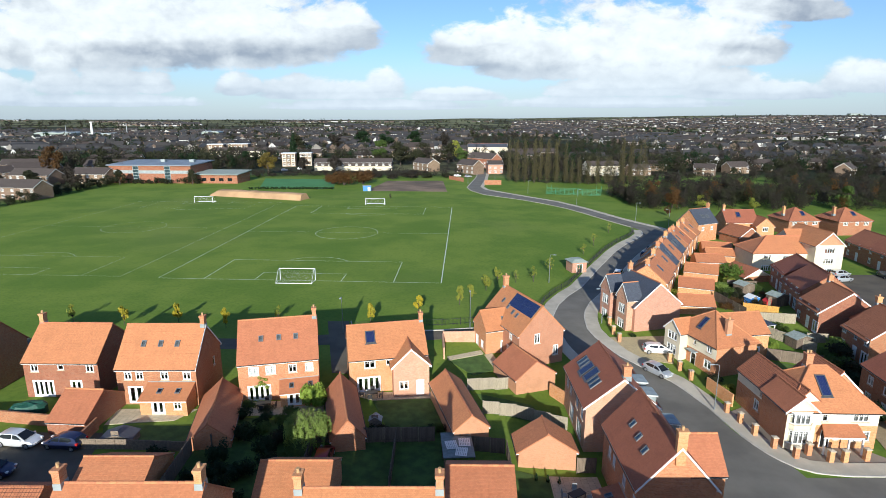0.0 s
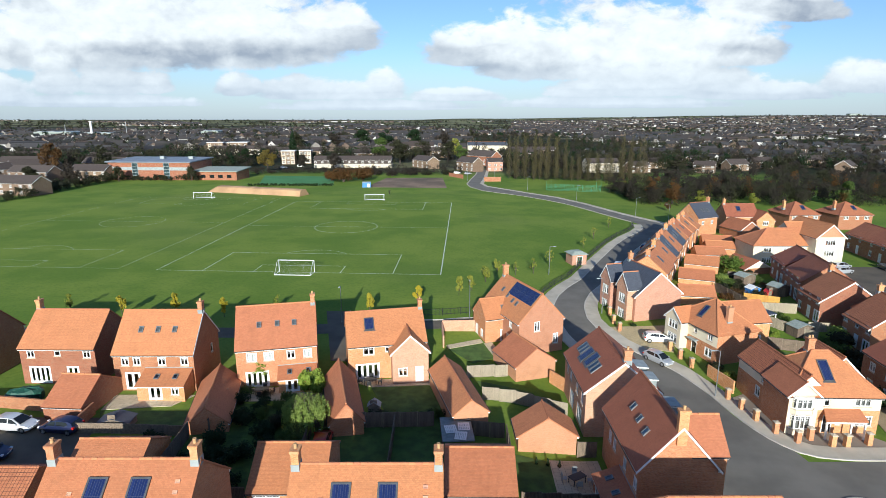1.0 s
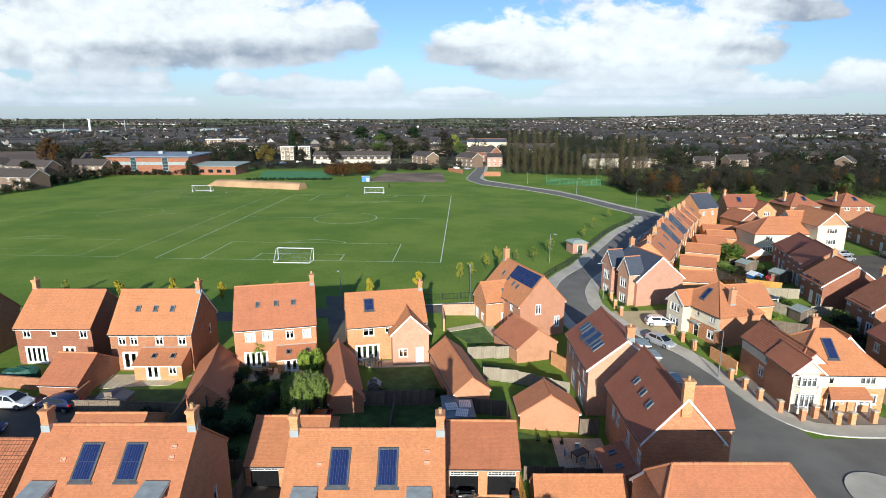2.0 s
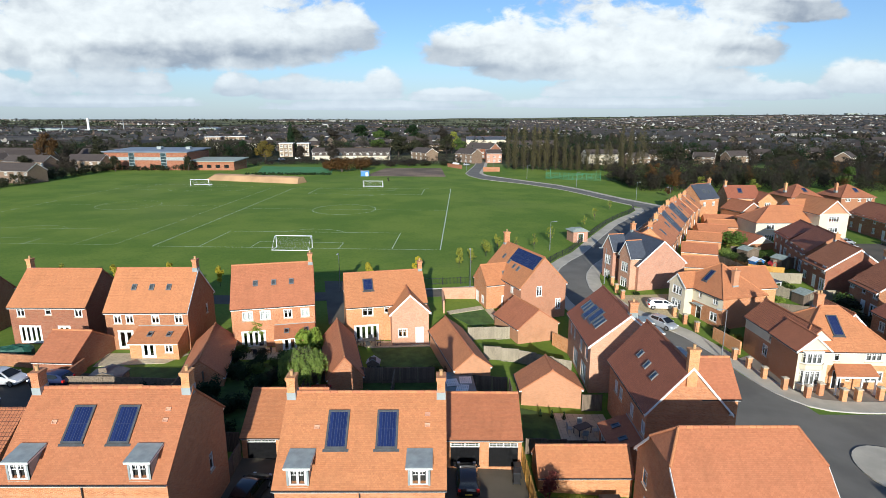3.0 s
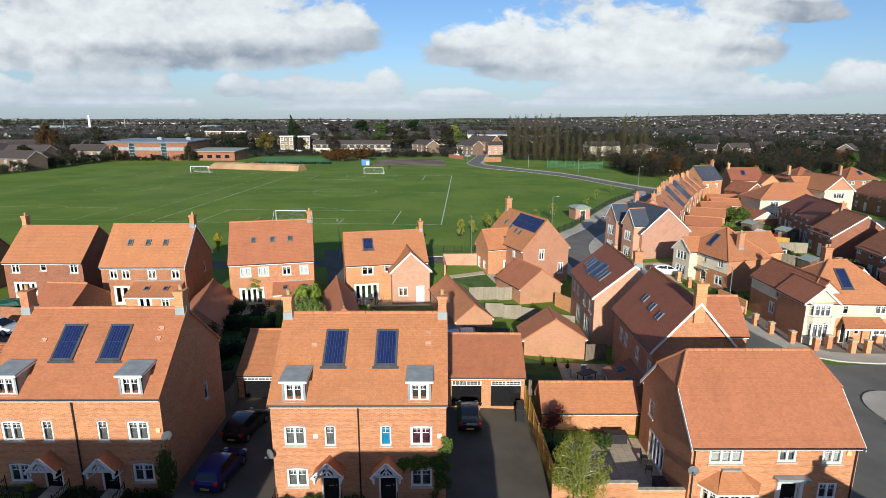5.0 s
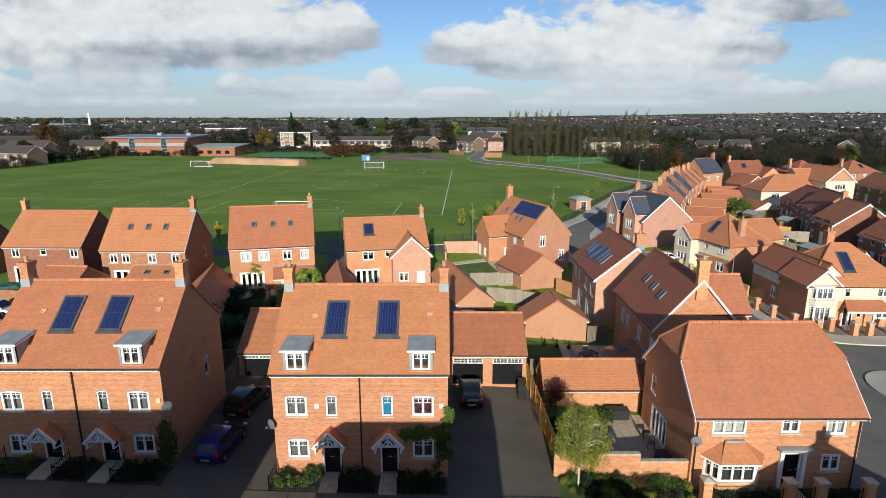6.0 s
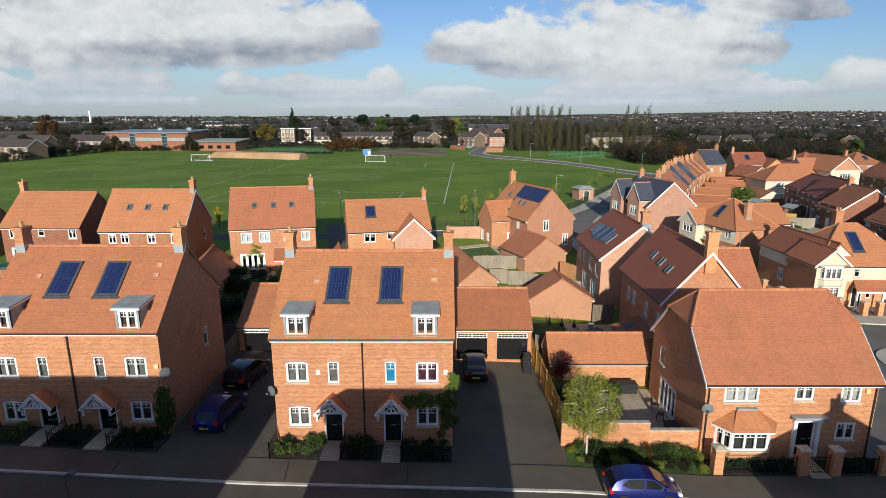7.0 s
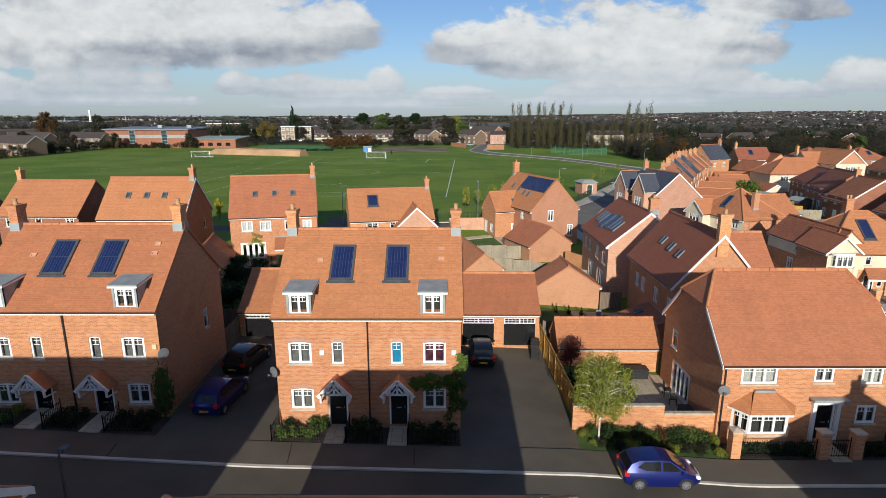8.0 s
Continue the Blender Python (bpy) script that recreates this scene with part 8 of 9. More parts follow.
        t.bevel_box(-h + 0.02, min(s * 0.56, s * 0.79) * k, 0.72, -h + 0.24, max(s * 0.56, s * 0.79) * k, 0.95, 0.03)
        part("tail_light", t, ["lamp_red"], top)
        mi = Mesh()
        mi.bevel_box(h * 0.42, min(s * 0.84, s * 1.0) * k, 0.9, h * 0.42 + 0.12, max(s * 0.84, s * 1.0) * k, 1.04, 0.03)
        part("mirror", mi, [paint], top)
    for sx, nm, mt in ((-1, "rear_plate", "plate"), (1, "front_plate", "white")):
        p = Mesh()
        xx = sx * (h + 0.005)
        p.box(xx - 0.012, -0.26, 0.46, xx + 0.012, 0.26, 0.57)
        ob = part(nm, p, [mt], top)
        d = Mesh()
        for i in range(7):
            yy = -0.2 + 0.06 * i + (0.03 if i > 3 else 0)
            d.box(xx + sx * 0.0125 - 0.002, yy, 0.485, xx + sx * 0.0125 + 0.002, yy + 0.035, 0.545)
        tagged(part("plate_mark", d, ["dark"], ob), kind="stuff")
    return top


M["car_glass"] = plain("dark_car_glass", (0.012, 0.014, 0.016), 0.06, vary=0.1)
for nm, c in (("paint_blue", (0.004, 0.012, 0.13)), ("paint_black", (0.008, 0.008, 0.012)), ("paint_white", (0.75, 0.75, 0.74)), ("paint_silver", (0.42, 0.44, 0.46)), ("paint_navy", (0.012, 0.018, 0.06)), ("paint_red", (0.35, 0.015, 0.012)), ("paint_grey", (0.09, 0.1, 0.11))):
    M[nm] = paint_material(nm, c)
car(9.35, 24.65, -1, "paint_blue", "bright blue hatchback parked half on the pavement", z=-1.72, L=3.65, W=1.62)
car(1.8, 37.9, 90, "paint_black", "black hatchback parked before a garage", z=-1.37, L=3.9)
car(-13.7, 30.6, 84, "paint_blue", "blue hatchback parked in a shaded driveway", z=-0.82)
car(-13.9, 35.7, 80, "paint_black", "black car parked in a shaded driveway", z=-0.82)
car(32.4, 78.7, -6, "paint_white", "white saloon parked on a block-paved drive", L=4.4)
car(30.0, 72.3, -60, "paint_silver", "silver hatchback parked beside the kerb", L=4.2)
car(-43.6, 51.8, -8, "paint_white", "white car parked in a yard", L=4.4)
car(-38.7, 51.4, 172, "paint_navy", "dark blue car parked in a yard", L=4.2)
car(-42.6, 46.6, 5, "paint_navy", "blue car parked in a shaded yard", L=4.3)
for x, y, r, p, lb in ((38.6, 118.6, 62, "paint_white", "white car parked along the side street"), (50.6, 136.0, 58, "paint_navy", "dark car parked along the side street"), (54.6, 143.0, 58, "paint_grey", "grey car parked along the side street"),
                       (84.6, 114.0, 10, "paint_silver", "silver car parked in the courtyard"), (87.0, 118.0, 10, "paint_silver", "silver car parked in the courtyard"), (96.0, 117.0, 80, "paint_grey", "grey car parked in the courtyard"), (98.2, 108.0, 85, "paint_black", "dark car parked in the courtyard"), (8.4, 327.0, 0, "paint_white", "white car parked beyond the field"), (14.6, 326.0, 20, "paint_silver", "silver car parked beyond the field"), (-12.0, 50.2, 90, "paint_red", "red car partly hidden behind a garage"),
                       (-102.0, 362.0, 5, "paint_white", "white car parked by flats"), (-94.0, 372.0, 5, "paint_white", "white car parked by flats"), (21.4, 66.0, 100, "paint_grey", "dark car parked beside a house")):
    car(x, y, r, p, lb, L=4.2)

# Tar joints across the near pavement, and mended patches of the drive.
for i, (a, b) in enumerate((((-17.13, 25.92), (-16.98, 24.66)), ((-8.65, 26.66), (-8.44, 25.0)), ((-2.36, 26.47), (-2.35, 25.1)), ((8.0, 25.9), (7.9, 24.4)))):
    a, b = Vector(a), Vector(b)
    n_ = Vector((b.y - a.y, a.x - b.x)).normalized() * 0.035
    strip("pavement_joint", [a - n_, b - n_], [a + n_, b + n_], ["soil"], 0.108, "dark tar joint across the pavement", "joint", step=0.7, skirt=0.002)

# ---- small garden things ----


def wheelie_bin(x, y, rot, mat="dark"):
    top = thing("wheelie_bin", pose(x, y, gz(x, y) + 0.05, 0, 0, rot), "black wheeled refuse bin beside a fence", "bin")
    b = Mesh()
    lo = [(-0.22, -0.25), (0.22, -0.25), (0.22, 0.25), (-0.22, 0.25)]
    hi = [(-0.28, -0.36), (0.28, -0.36), (0.28, 0.34), (-0.28, 0.34)]
    for i in range(4):
        j = (i + 1) % 4
        b.poly([(*lo[i], 0.05), (*lo[j], 0.05), (*hi[j], 0.98), (*hi[i], 0.98)])
    b.poly([(*p, 0.05) for p in lo[::-1]]), b.poly([(*p, 0.98) for p in hi])
    part("body", b, [mat], top)
    l = Mesh()
    l.bevel_box(-0.3, -0.39, 0.985, 0.3, 0.38, 1.07, 0.04)
    part("lid", l, [mat], top)
    for s in (-1, 1):
        w = Mesh()
        w.tube([(s * 0.24, 0.27, 0.1), (s * 0.3, 0.27, 0.1)], 0.1, 10)
        part("wheel", w, ["tyre"], top)


wheelie_bin(5.75, 39.0, 180), wheelie_bin(5.6, 38.2, 175)


def garden_shed(x, y, rot, w, d, h, label, wall="board", roof="felt"):
    top = thing("garden_shed", pose(x, y, gz(x, y) + 0.03, 0, 0, rot), label, "shed")
    m = Mesh()
    m.prism([(-w / 2, 0), (w / 2, 0), (w / 2, h), (0, h + 0.45), (-w / 2, h)], -d / 2, d / 2)
    part("wall", m, [wall], top)
    for s in (-1, 1):
        r = Mesh()
        a, b = (s * (w / 2 + 0.12), h - 0.05), (0, h + 0.5)
        q = [(a[0], -d / 2 - 0.12, a[1]), (a[0], d / 2 + 0.12, a[1]), (b[0], d / 2 + 0.12, b[1]), (b[0], -d / 2 - 0.12, b[1])]
        up = [(p[0], p[1], p[2] + 0.05) for p in q]
        r.poly(up), r.poly(q[::-1])
        for i in range(4):
            r.poly([q[i], q[(i + 1) % 4], up[(i + 1) % 4], up[i]])
        part("roof", r, [roof], top)
    dr = Mesh()
    dr.box(-0.38, -d / 2 - 0.03, 0.05, 0.38, -d / 2 - 0.003, 1.75)
    part("door", dr, ["wood"], top)




def garden_canopy(x, y, rot):
    """Flat sheet roof on posts."""
    top = thing("garden_canopy", pose(x, y, gz(x, y) + 0.04, 0, 0, rot), "flat blue-grey canopy roof on posts in a garden", "canopy")
    r = Mesh()
    r.bevel_box(-1.6, -2.3, 1.55, 1.6, 2.3, 1.63, 0.02)
    part("roof", r, ["canopy"], top)
    for sx in (-1.5, 1.5):
        for sy in (-2.2, 0.0, 2.2):
            p = Mesh()
            p.box(sx - 0.05, sy - 0.05, 0, sx + 0.05, sy + 0.05, 1.548)
            part("post", p, ["wood"], top)


def white_pallet(x, y, z, rot):
    top = thing("slatted_pallet", pose(x, y, z, 0, 0, rot), "white slatted wooden pallet on a canopy roof", "pallet", "white pallets")
    for i in range(7):
        b = Mesh()
        b.box(-0.6 + 0.175 * i, -0.75, 0.06, -0.47 + 0.175 * i, 0.75, 0.085)
        part("slat", b, ["white"], top)
    for v in (-0.6, 0.0, 0.6):
        b = Mesh()
        b.box(-0.6, v - 0.05, 0.0, 0.58, v + 0.05, 0.058)
        part("bearer", b, ["white"], top)


M["canopy"] = plain("blue_grey_canopy_sheet", (0.16, 0.2, 0.2), 0.5, vary=0.2)
garden_canopy(1.5, 51.6, 4)
cz = gz(1.5, 51.6) + 0.04 + 1.632
white_pallet(0.9, 51.4, cz, 10), white_pallet(2.25, 51.9, cz, 2), white_pallet(1.9, 50.2, cz, -8)
for px, py in ((9.2, 48.55), (10.3, 48.4), (11.4, 48.25)):
    tree(px, py, 0.95, 0.5, "cone", "leaf_dark", "small pointed conifer against a garage gable", "small conifers", count=300, size=0.09, category="shrub", name="shrub")
garden_shed(-33.6, 52.4, 4, 3.2, 1.8, 0.8, "low dark grey garden store on a lawn", "wood", "slate")
garden_shed(-7.6, 57.2, 0, 1.3, 0.9, 1.0, "pale garden cabinet on a lawn", "wood", "lead")
garden_shed(55.0, 81.0, 12, 3.0, 2.2, 1.55, "weathered garden shed with grey-green felt roof")


def pergola(x, y, rot, w, d, h):
    top = thing("pergola", pose(x, y, gz(x, y) + 0.03, 0, 0, rot), "white garden pergola with dark sheet roof", "pergola")
    for u in (-1, 1):
        for v in (-1, 1):
            m = Mesh()
            m.bevel_box(u * (w / 2 - 0.1) - 0.06, v * (d / 2 - 0.1) - 0.06, -0.05, u * (w / 2 - 0.1) + 0.06, v * (d / 2 - 0.1) + 0.06, h, 0.015)
            part("post", m, ["white"], top)
    for v in (-1, 1):
        m = Mesh()
        m.bevel_box(-w / 2, v * (d / 2 - 0.1) - 0.05, h + 0.003, w / 2, v * (d / 2 - 0.1) + 0.05, h + 0.17, 0.015)
        part("beam", m, ["white"], top)
    k = 6
    for i in range(k):
        m = Mesh()
        u0 = -w / 2 - 0.1 + (w + 0.2) * i / k
        m.bevel_box(u0, -d / 2 - 0.15, h + 0.175, u0 + (w + 0.2) / k - 0.02, d / 2 + 0.15, h + 0.23, 0.01)
        part("roof_panel", m, ["slate"], top, "dark roof sheet")


pergola(50.9, 84.4, 14, 3.0, 2.6, 2.1)
board_fence((57.0, 82.2), (60.2, 81.8), "pale board fence behind houses", 1.6, "board_pale")
board_fence((58.0, 109.6), (63.4, 108.4), "grey weathered board fence behind garages", 1.7)
garden_shed(59.5, 106.0, 20, 3.0, 2.4, 1.9, "weathered garden shed behind houses")
garden_shed(62.0, 99.0, 20, 3.0, 2.4, 1.9, "weathered garden shed behind houses")
garden_shed(57.2, 98.8, 14, 2.0, 1.6, 1.5, "blue and white playhouse in a garden", "blue", "white")
garden_shed(60.0, 98.6, 14, 1.2, 1.0, 0.8, "red playhouse in a garden", "red", "red")


def patio_table(x, y, rot, mat="dark"):
    top = thing("patio_table", pose(x, y, gz(x, y) + 0.065, 0, 0, rot), "dark garden table on a patio", "table")
    t = Mesh()
    t.bevel_box(-0.8, -0.45, 0.68, 0.8, 0.45, 0.74, 0.02)
    part("tabletop", t, [mat], top)
    for sx in (-0.7, 0.7):
        for sy in (-0.36, 0.36):
            l = Mesh()
            l.box(sx - 0.03, sy - 0.03, 0, sx + 0.03, sy + 0.03, 0.68)
            part("leg", l, [mat], top)


def garden_chair(x, y, rot, mat="dark"):
    top = thing("garden_chair", pose(x, y, gz(x, y) + 0.065, 0, 0, rot), "garden chair on a patio", "chair", "garden chairs")
    s = Mesh()
    s.bevel_box(-0.24, -0.24, 0.42, 0.24, 0.24, 0.47, 0.02)
    part("seat", s, [mat], top)
    b = Mesh()
    b.bevel_box(-0.24, 0.2, 0.48, 0.24, 0.25, 0.95, 0.02)
    part("backrest", b, [mat], top)
    for sx in (-0.2, 0.2):
        for sy in (-0.2, 0.2):
            l = Mesh()
            l.box(sx - 0.02, sy - 0.02, 0, sx + 0.02, sy + 0.02, 0.42)
            part("leg", l, [mat], top)


for x, y, r in ((-8.9, 63.9, 10), (-21.0, 60.0, 12), (12.6, 46.0, 30)):
    patio_table(x, y, r)
    for dx, dy, rr in ((0, -0.9, 180), (0, 0.9, 0), (-1.2, 0, 90), (1.2, 0, -90)):
        garden_chair(x + dx, y + dy, rr, "lead" if x > 12 else "dark")
for x, y, r in ((13.3, 32.6, 70), (13.4, 33.8, 80)):
    garden_chair(x, y, r, "dark")


def storage_box(x, y, rot, label="dark plastic garden storage box"):
    m = Mesh()
    m.bevel_box(-0.75, -0.35, 0, 0.75, 0.35, 0.62, 0.05)
    m.bevel_box(-0.78, -0.38, 0.625, 0.78, 0.38, 0.72, 0.04)
    single("storage_box", m, ["dark"], pose(x, y, gz(x, y) + 0.065, 0, 0, rot), label, "storage box")


storage_box(12.2, 36.2, 0), storage_box(13.4, 30.6, 90)


def trampoline(x, y):
    top = thing("tarpaulin_cover", pose(x, y, gz(x, y) + 0.05, 0, 0, 20), "dark green tarpaulin over garden furniture", "cover")
    m = Mesh()
    n = 14
    for i in range(n):
        a0, a1 = 2 * math.pi * i / n, 2 * math.pi * (i + 1) / n
        f = lambda a, r, z: (1.9 * r * math.cos(a), 1.1 * r * math.sin(a), z * (1 + 0.08 * math.sin(5 * a)))
        for (r0, z0), (r1, z1) in zip(((1, 0), (1, 0.9), (0.8, 1.25)), ((1, 0.9), (0.8, 1.25), (0, 1.4))):
            m.poly([f(a0, r0, z0), f(a1, r0, z0), f(a1, r1, z1), f(a0, r1, z1)])
    part("cover", m, ["tarp"], top)


trampoline(-47.0, 57.8)


def wall_box(x, y, z, label, mat):
    m = Mesh()
    m.bevel_box(-0.12, -0.09, 0, 0.12, -0.002, 0.26, 0.03)
    single("alarm_box", m, [mat], pose(x, y, z), label, "alarm box")


wall_box(-7.3, 28.55, 3.05, "white alarm box on a brick wall", "white")
wall_box(-0.35, 28.55, 3.05, "white alarm box on a brick wall", "white")
wall_box(-16.2, 28.75, 3.3, "pale yellow alarm box on a brick wall", "alarm")
wall_box(22.9, 28.6, 1.9, "pale yellow alarm box on a brick wall", "alarm")

# ---- beyond the field ----
FARG = "older houses beyond the field"


def old_house(x, y, rot, W, D, eave, ridge, wall="brick_tan", label="tan brick house with brown roof beyond the field", wins=4, tiles="concrete_tile", band=None, roof="gable"):
    holes = []
    for i in range(wins):
        u = (i - (wins - 1) / 2) * (W - 2.4) / max(1, wins - 1) if wins > 1 else 0
        holes += [("f", "plain", u, 3.2, 1.5, 1.2), ("f", "plain", u, 0.7, 1.6, 1.4)]
    return house(label, x, y, rot, W, D, eave, ridge, roof, wall=wall, tiles=tiles, holes=holes, course=1.2, group=FARG, band=band, barge="lr" if roof == "gable" else "")


for spec_ in ((-178, 236, -12, 22, 9, 5.2, 8.0), (-208, 287, -10, 24, 9, 5.2, 8.0), (-182, 293, -8, 20, 9, 5.2, 8.0), (-236, 326, 5, 26, 9, 5.2, 8.2), (-214, 262, -30, 16, 9, 5.0, 8.0), (-240, 300, 60, 18, 9, 5.0, 8.0), (-258, 352, 8, 30, 9, 5.4, 8.4), (-205, 345, -6, 26, 9, 5.4, 8.4), (-226, 392, 4, 34, 9, 5.4, 8.4), (-290, 402, 4, 34, 9, 5.4, 8.4), (-300, 352, -20, 22, 9, 5.4, 8.4), (-250, 250, 20, 20, 9, 5.2, 8.0)):
    old_house(*spec_, wins=max(3, int(spec_[3] / 4)))
for spec_ in ((-11, 366, -58, 20, 8.5, 5.2, 7.8), (17, 352, -52, 16, 8.5, 5.2, 8.0)):
    old_house(*spec_, wall="brick_tan", label="tan brick house with white side and brown roof", wins=4)
old_house(29, 398, -48, 24, 10, 6.0, 9.5, "brick_red", "red brick house with white panels beyond the field", 5)
old_house(32.5, 354, 4, 9.5, 8, 5.2, 7.2, "brick_pink", "pale house with a brick lower floor", 3)
old_house(-58, 368, 0, 50, 9, 5.4, 7.6, "white_render", "long white and brown terrace with brown roof", 12, band=(2.75, "concrete_tile"))
old_house(41, 522, 0, 36, 9, 7.6, 10.5, "white_render", "long white terrace with dark roof beyond trees", 10, tiles="slate")
old_house(96, 342, 6, 20, 9, 5.4, 7.8, "white_render", "pale house half hidden behind poplars", 5)
for x, y, w, turn in ((118, 342, 14, 20), (160, 344, 12, -30), (188, 362, 14, 12), (252, 352, 12, 40), (292, 358, 14, -20), (140, 374, 14, 8), (215, 382, 14, -12), (318, 392, 16, 10), (176, 396, 12, 30), (262, 402, 14, 0)):
    old_house(x, y, turn, w, 8.5, 3.0, 6.0, "brick_tan", "low brown-roofed house beyond the trees", 3)
for x, y, w in ((-170, 500, 60), (-60, 440, 40), (-52, 500, 46), (-8, 470, 30), (-120, 470, 40), (75, 480, 40), (60, 440, 30)):
    old_house(x, y, 2, w, 10, 5.4, 8.0, "brick_tan" if w != 60 else "white_render", "long terrace with brown roof beyond the field", int(w / 4))


def flats(x, y, rot, W, D, H, label):
    top = thing("apartment_block", pose(x, y, gz(x, y), 0, 0, rot), label, "apartment block", FARG)
    w = Mesh()
    storeys = max(2, int(H / 2.9))
    n = max(3, int(W / 4.2))
    cut = []
    for s in range(storeys):
        for i in range(n):
            u = W * (i + 0.5) / n
            cut.append((u - 0.9, u + 0.9, s * 2.9 + 0.8, s * 2.9 + 2.2))
    wall_face(w, (-W / 2, -D / 2), (1, 0), W, -0.5, H, cut, (0, 1))
    wall_face(w, (W / 2, -D / 2), (0, 1), D, -0.5, H, [], (-1, 0)), wall_face(w, (W / 2, D / 2), (-1, 0), W, -0.5, H, [], (0, -1)), wall_face(w, (-W / 2, D / 2), (0, -1), D, -0.5, H, [], (1, 0))
    part("wall", w, ["brick_tan"], top)
    for i in range(0, n, 2):
        p = Mesh()
        u = -W / 2 + W * (i + 0.5) / n
        p.box(u - 1.3, -D / 2 - 0.12, 0.2, u - 0.95, -D / 2 - 0.003, H - 0.1), p.box(u + 0.95, -D / 2 - 0.12, 0.2, u + 1.3, -D / 2 - 0.003, H - 0.1)
        for s in range(storeys):
            p.box(u - 0.95, -D / 2 - 0.119, s * 2.9 + 0.35, u + 0.95, -D / 2 - 0.004, s * 2.9 + 0.78)
        part("cladding_panel", p, ["white_render"], top, "white cladding panel")
    r = Mesh()
    r.box(-W / 2 - 0.3, -D / 2 - 0.3, H, W / 2 + 0.3, D / 2 + 0.3, H + 0.5)
    part("roof", r, ["white"], top, "flat roof with white edge")
    for c in cut:
        put_window(top, pose(-W / 2 + (c[0] + c[1]) / 2, -D / 2, c[2]), "plain", 1.8, 1.4, False)


flats(-208, 523, 4, 14, 10, 9.6, "white-panelled flats with flat roof"), flats(-190, 530, 4, 18, 10, 9.6, "white-panelled flats with flat roof")
flats(-108, 398, 6, 9, 9, 9.0, "white-panelled flats with flat roof"), flats(-97.5, 404, 6, 8, 9, 8.8, "white-panelled flats with flat roof")


def school():
    top = thing("school_hall", pose(-151.5, 303, 0, 0, 0, -4), "large red-brown brick school hall with blue-grey roof", "school")
    w = Mesh()
    w.box(-22, -11, -0.5, 22, 13, 9.0)
    part("wall", w, ["brick_red"], top)
    b = Mesh()
    b.box(-22.02, -11.08, 5.0, 22.02, -11.003, 6.6)
    part("cladding_band", b, ["lead"], top, "pale grey cladding band")
    for u in (-7.5, 9.5):
        g = Mesh()
        g.box(u - 1.6, -11.2, 0.4, u + 1.6, -11.081, 8.8)
        ob = part("glazed_strip", g, ["lead"], top, "tall grey glazed strip")
        p = Mesh()
        for i in range(5):
            p.box(u - 1.4, -11.23, 0.8 + 1.6 * i, u + 1.4, -11.203, 2.2 + 1.6 * i)
        part("pane", p, ["glass"], ob)
    r = Mesh()
    for q in ([(-23, -12, 9.0), (23, -12, 9.0), (23, 14, 9.9), (-23, 14, 9.9)],):
        up = [(p[0], p[1], p[2] + 0.5) for p in q]
        r.poly(up), r.poly(q[::-1])
        for i in range(4):
            r.poly([q[i], q[(i + 1) % 4], up[(i + 1) % 4], up[i]])
    part("roof", r, ["roof_blue"], top, "pale blue-grey sheet roof")
    for u in (0.0, 16.0):
        v = Mesh()
        v.bevel_box(u - 1.2, 2, 9.9, u + 1.2, 4.5, 11.4, 0.1)
        part("roof_vent", v, ["lead"], top, "grey rooftop vent")
    l = Mesh()
    l.box(22.02, -10, -0.5, 46, 6, 4.4)
    ob = part("low_wing", l, ["brick_red"], top, "low brick wing")
    d = Mesh()
    for i in range(4):
        d.box(27 + 4.6 * i, -10.06, 1.2, 29.4 + 4.6 * i, -10.003, 2.8)
    part("window", d, ["car_glass"], ob)
    r2 = Mesh()
    q = [(22.1, -11, 4.4), (47, -11, 4.4), (47, 7, 5.4), (22.1, 7, 5.4)]
    up = [(p[0], p[1], p[2] + 0.35) for p in q]
    r2.poly(up), r2.poly(q[::-1])
    for i in range(4):
        r2.poly([q[i], q[(i + 1) % 4], up[(i + 1) % 4], up[i]])
    part("roof", r2, ["felt"], ob, "pale green-grey flat roof")


M["roof_blue"] = plain("pale_blue_sheet_roof", (0.2, 0.23, 0.27), 0.5, vary=0.15, scale=0.2)
school()
garden_wall((3.5, 312.0), (11.0, 300.5), 2.2, "red brick boundary wall by the far road", "brick_red", False)
garden_wall((21.6, 291.5), (30.4, 292.0), 2.4, "red brick boundary wall by the far road", "brick_red", False)


def factory(x, y, W, D, H, label):
    top = thing("factory_shed", pose(x, y, gz(x, y), 0, 0, 4), label, "factory", "distant factory sheds")
    w = Mesh()
    w.box(-W / 2, -D / 2, -1, W / 2, D / 2, H)
    part("wall", w, ["felt"], top)
    r = Mesh()
    k = max(2, int(W / 18))
    for i in range(k):
        x0, x1 = -W / 2 + W * i / k, -W / 2 + W * (i + 1) / k
        r.prism([(x0, H + 0.003), (x1, H + 0.003), ((x0 + x1) / 2, H + 1.8)], -D / 2 - 0.3, D / 2 + 0.3)
    part("roof", r, ["lead"], top)
    for i in range(k):
        d = Mesh()
        xx = -W / 2 + W * (i + 0.5) / k
        d.box(xx - 3, -D / 2 - 0.1, 0.2, xx + 3, -D / 2 - 0.003, H * 0.6)
        part("door", d, ["lead"], top)


for f_ in ((-655, 975, 60, 40, 9), (-590, 990, 50, 40, 7), (-425, 1054, 30, 30, 9), (3150, 4400, 95, 40, 16)):
    factory(*f_, "distant white factory shed")


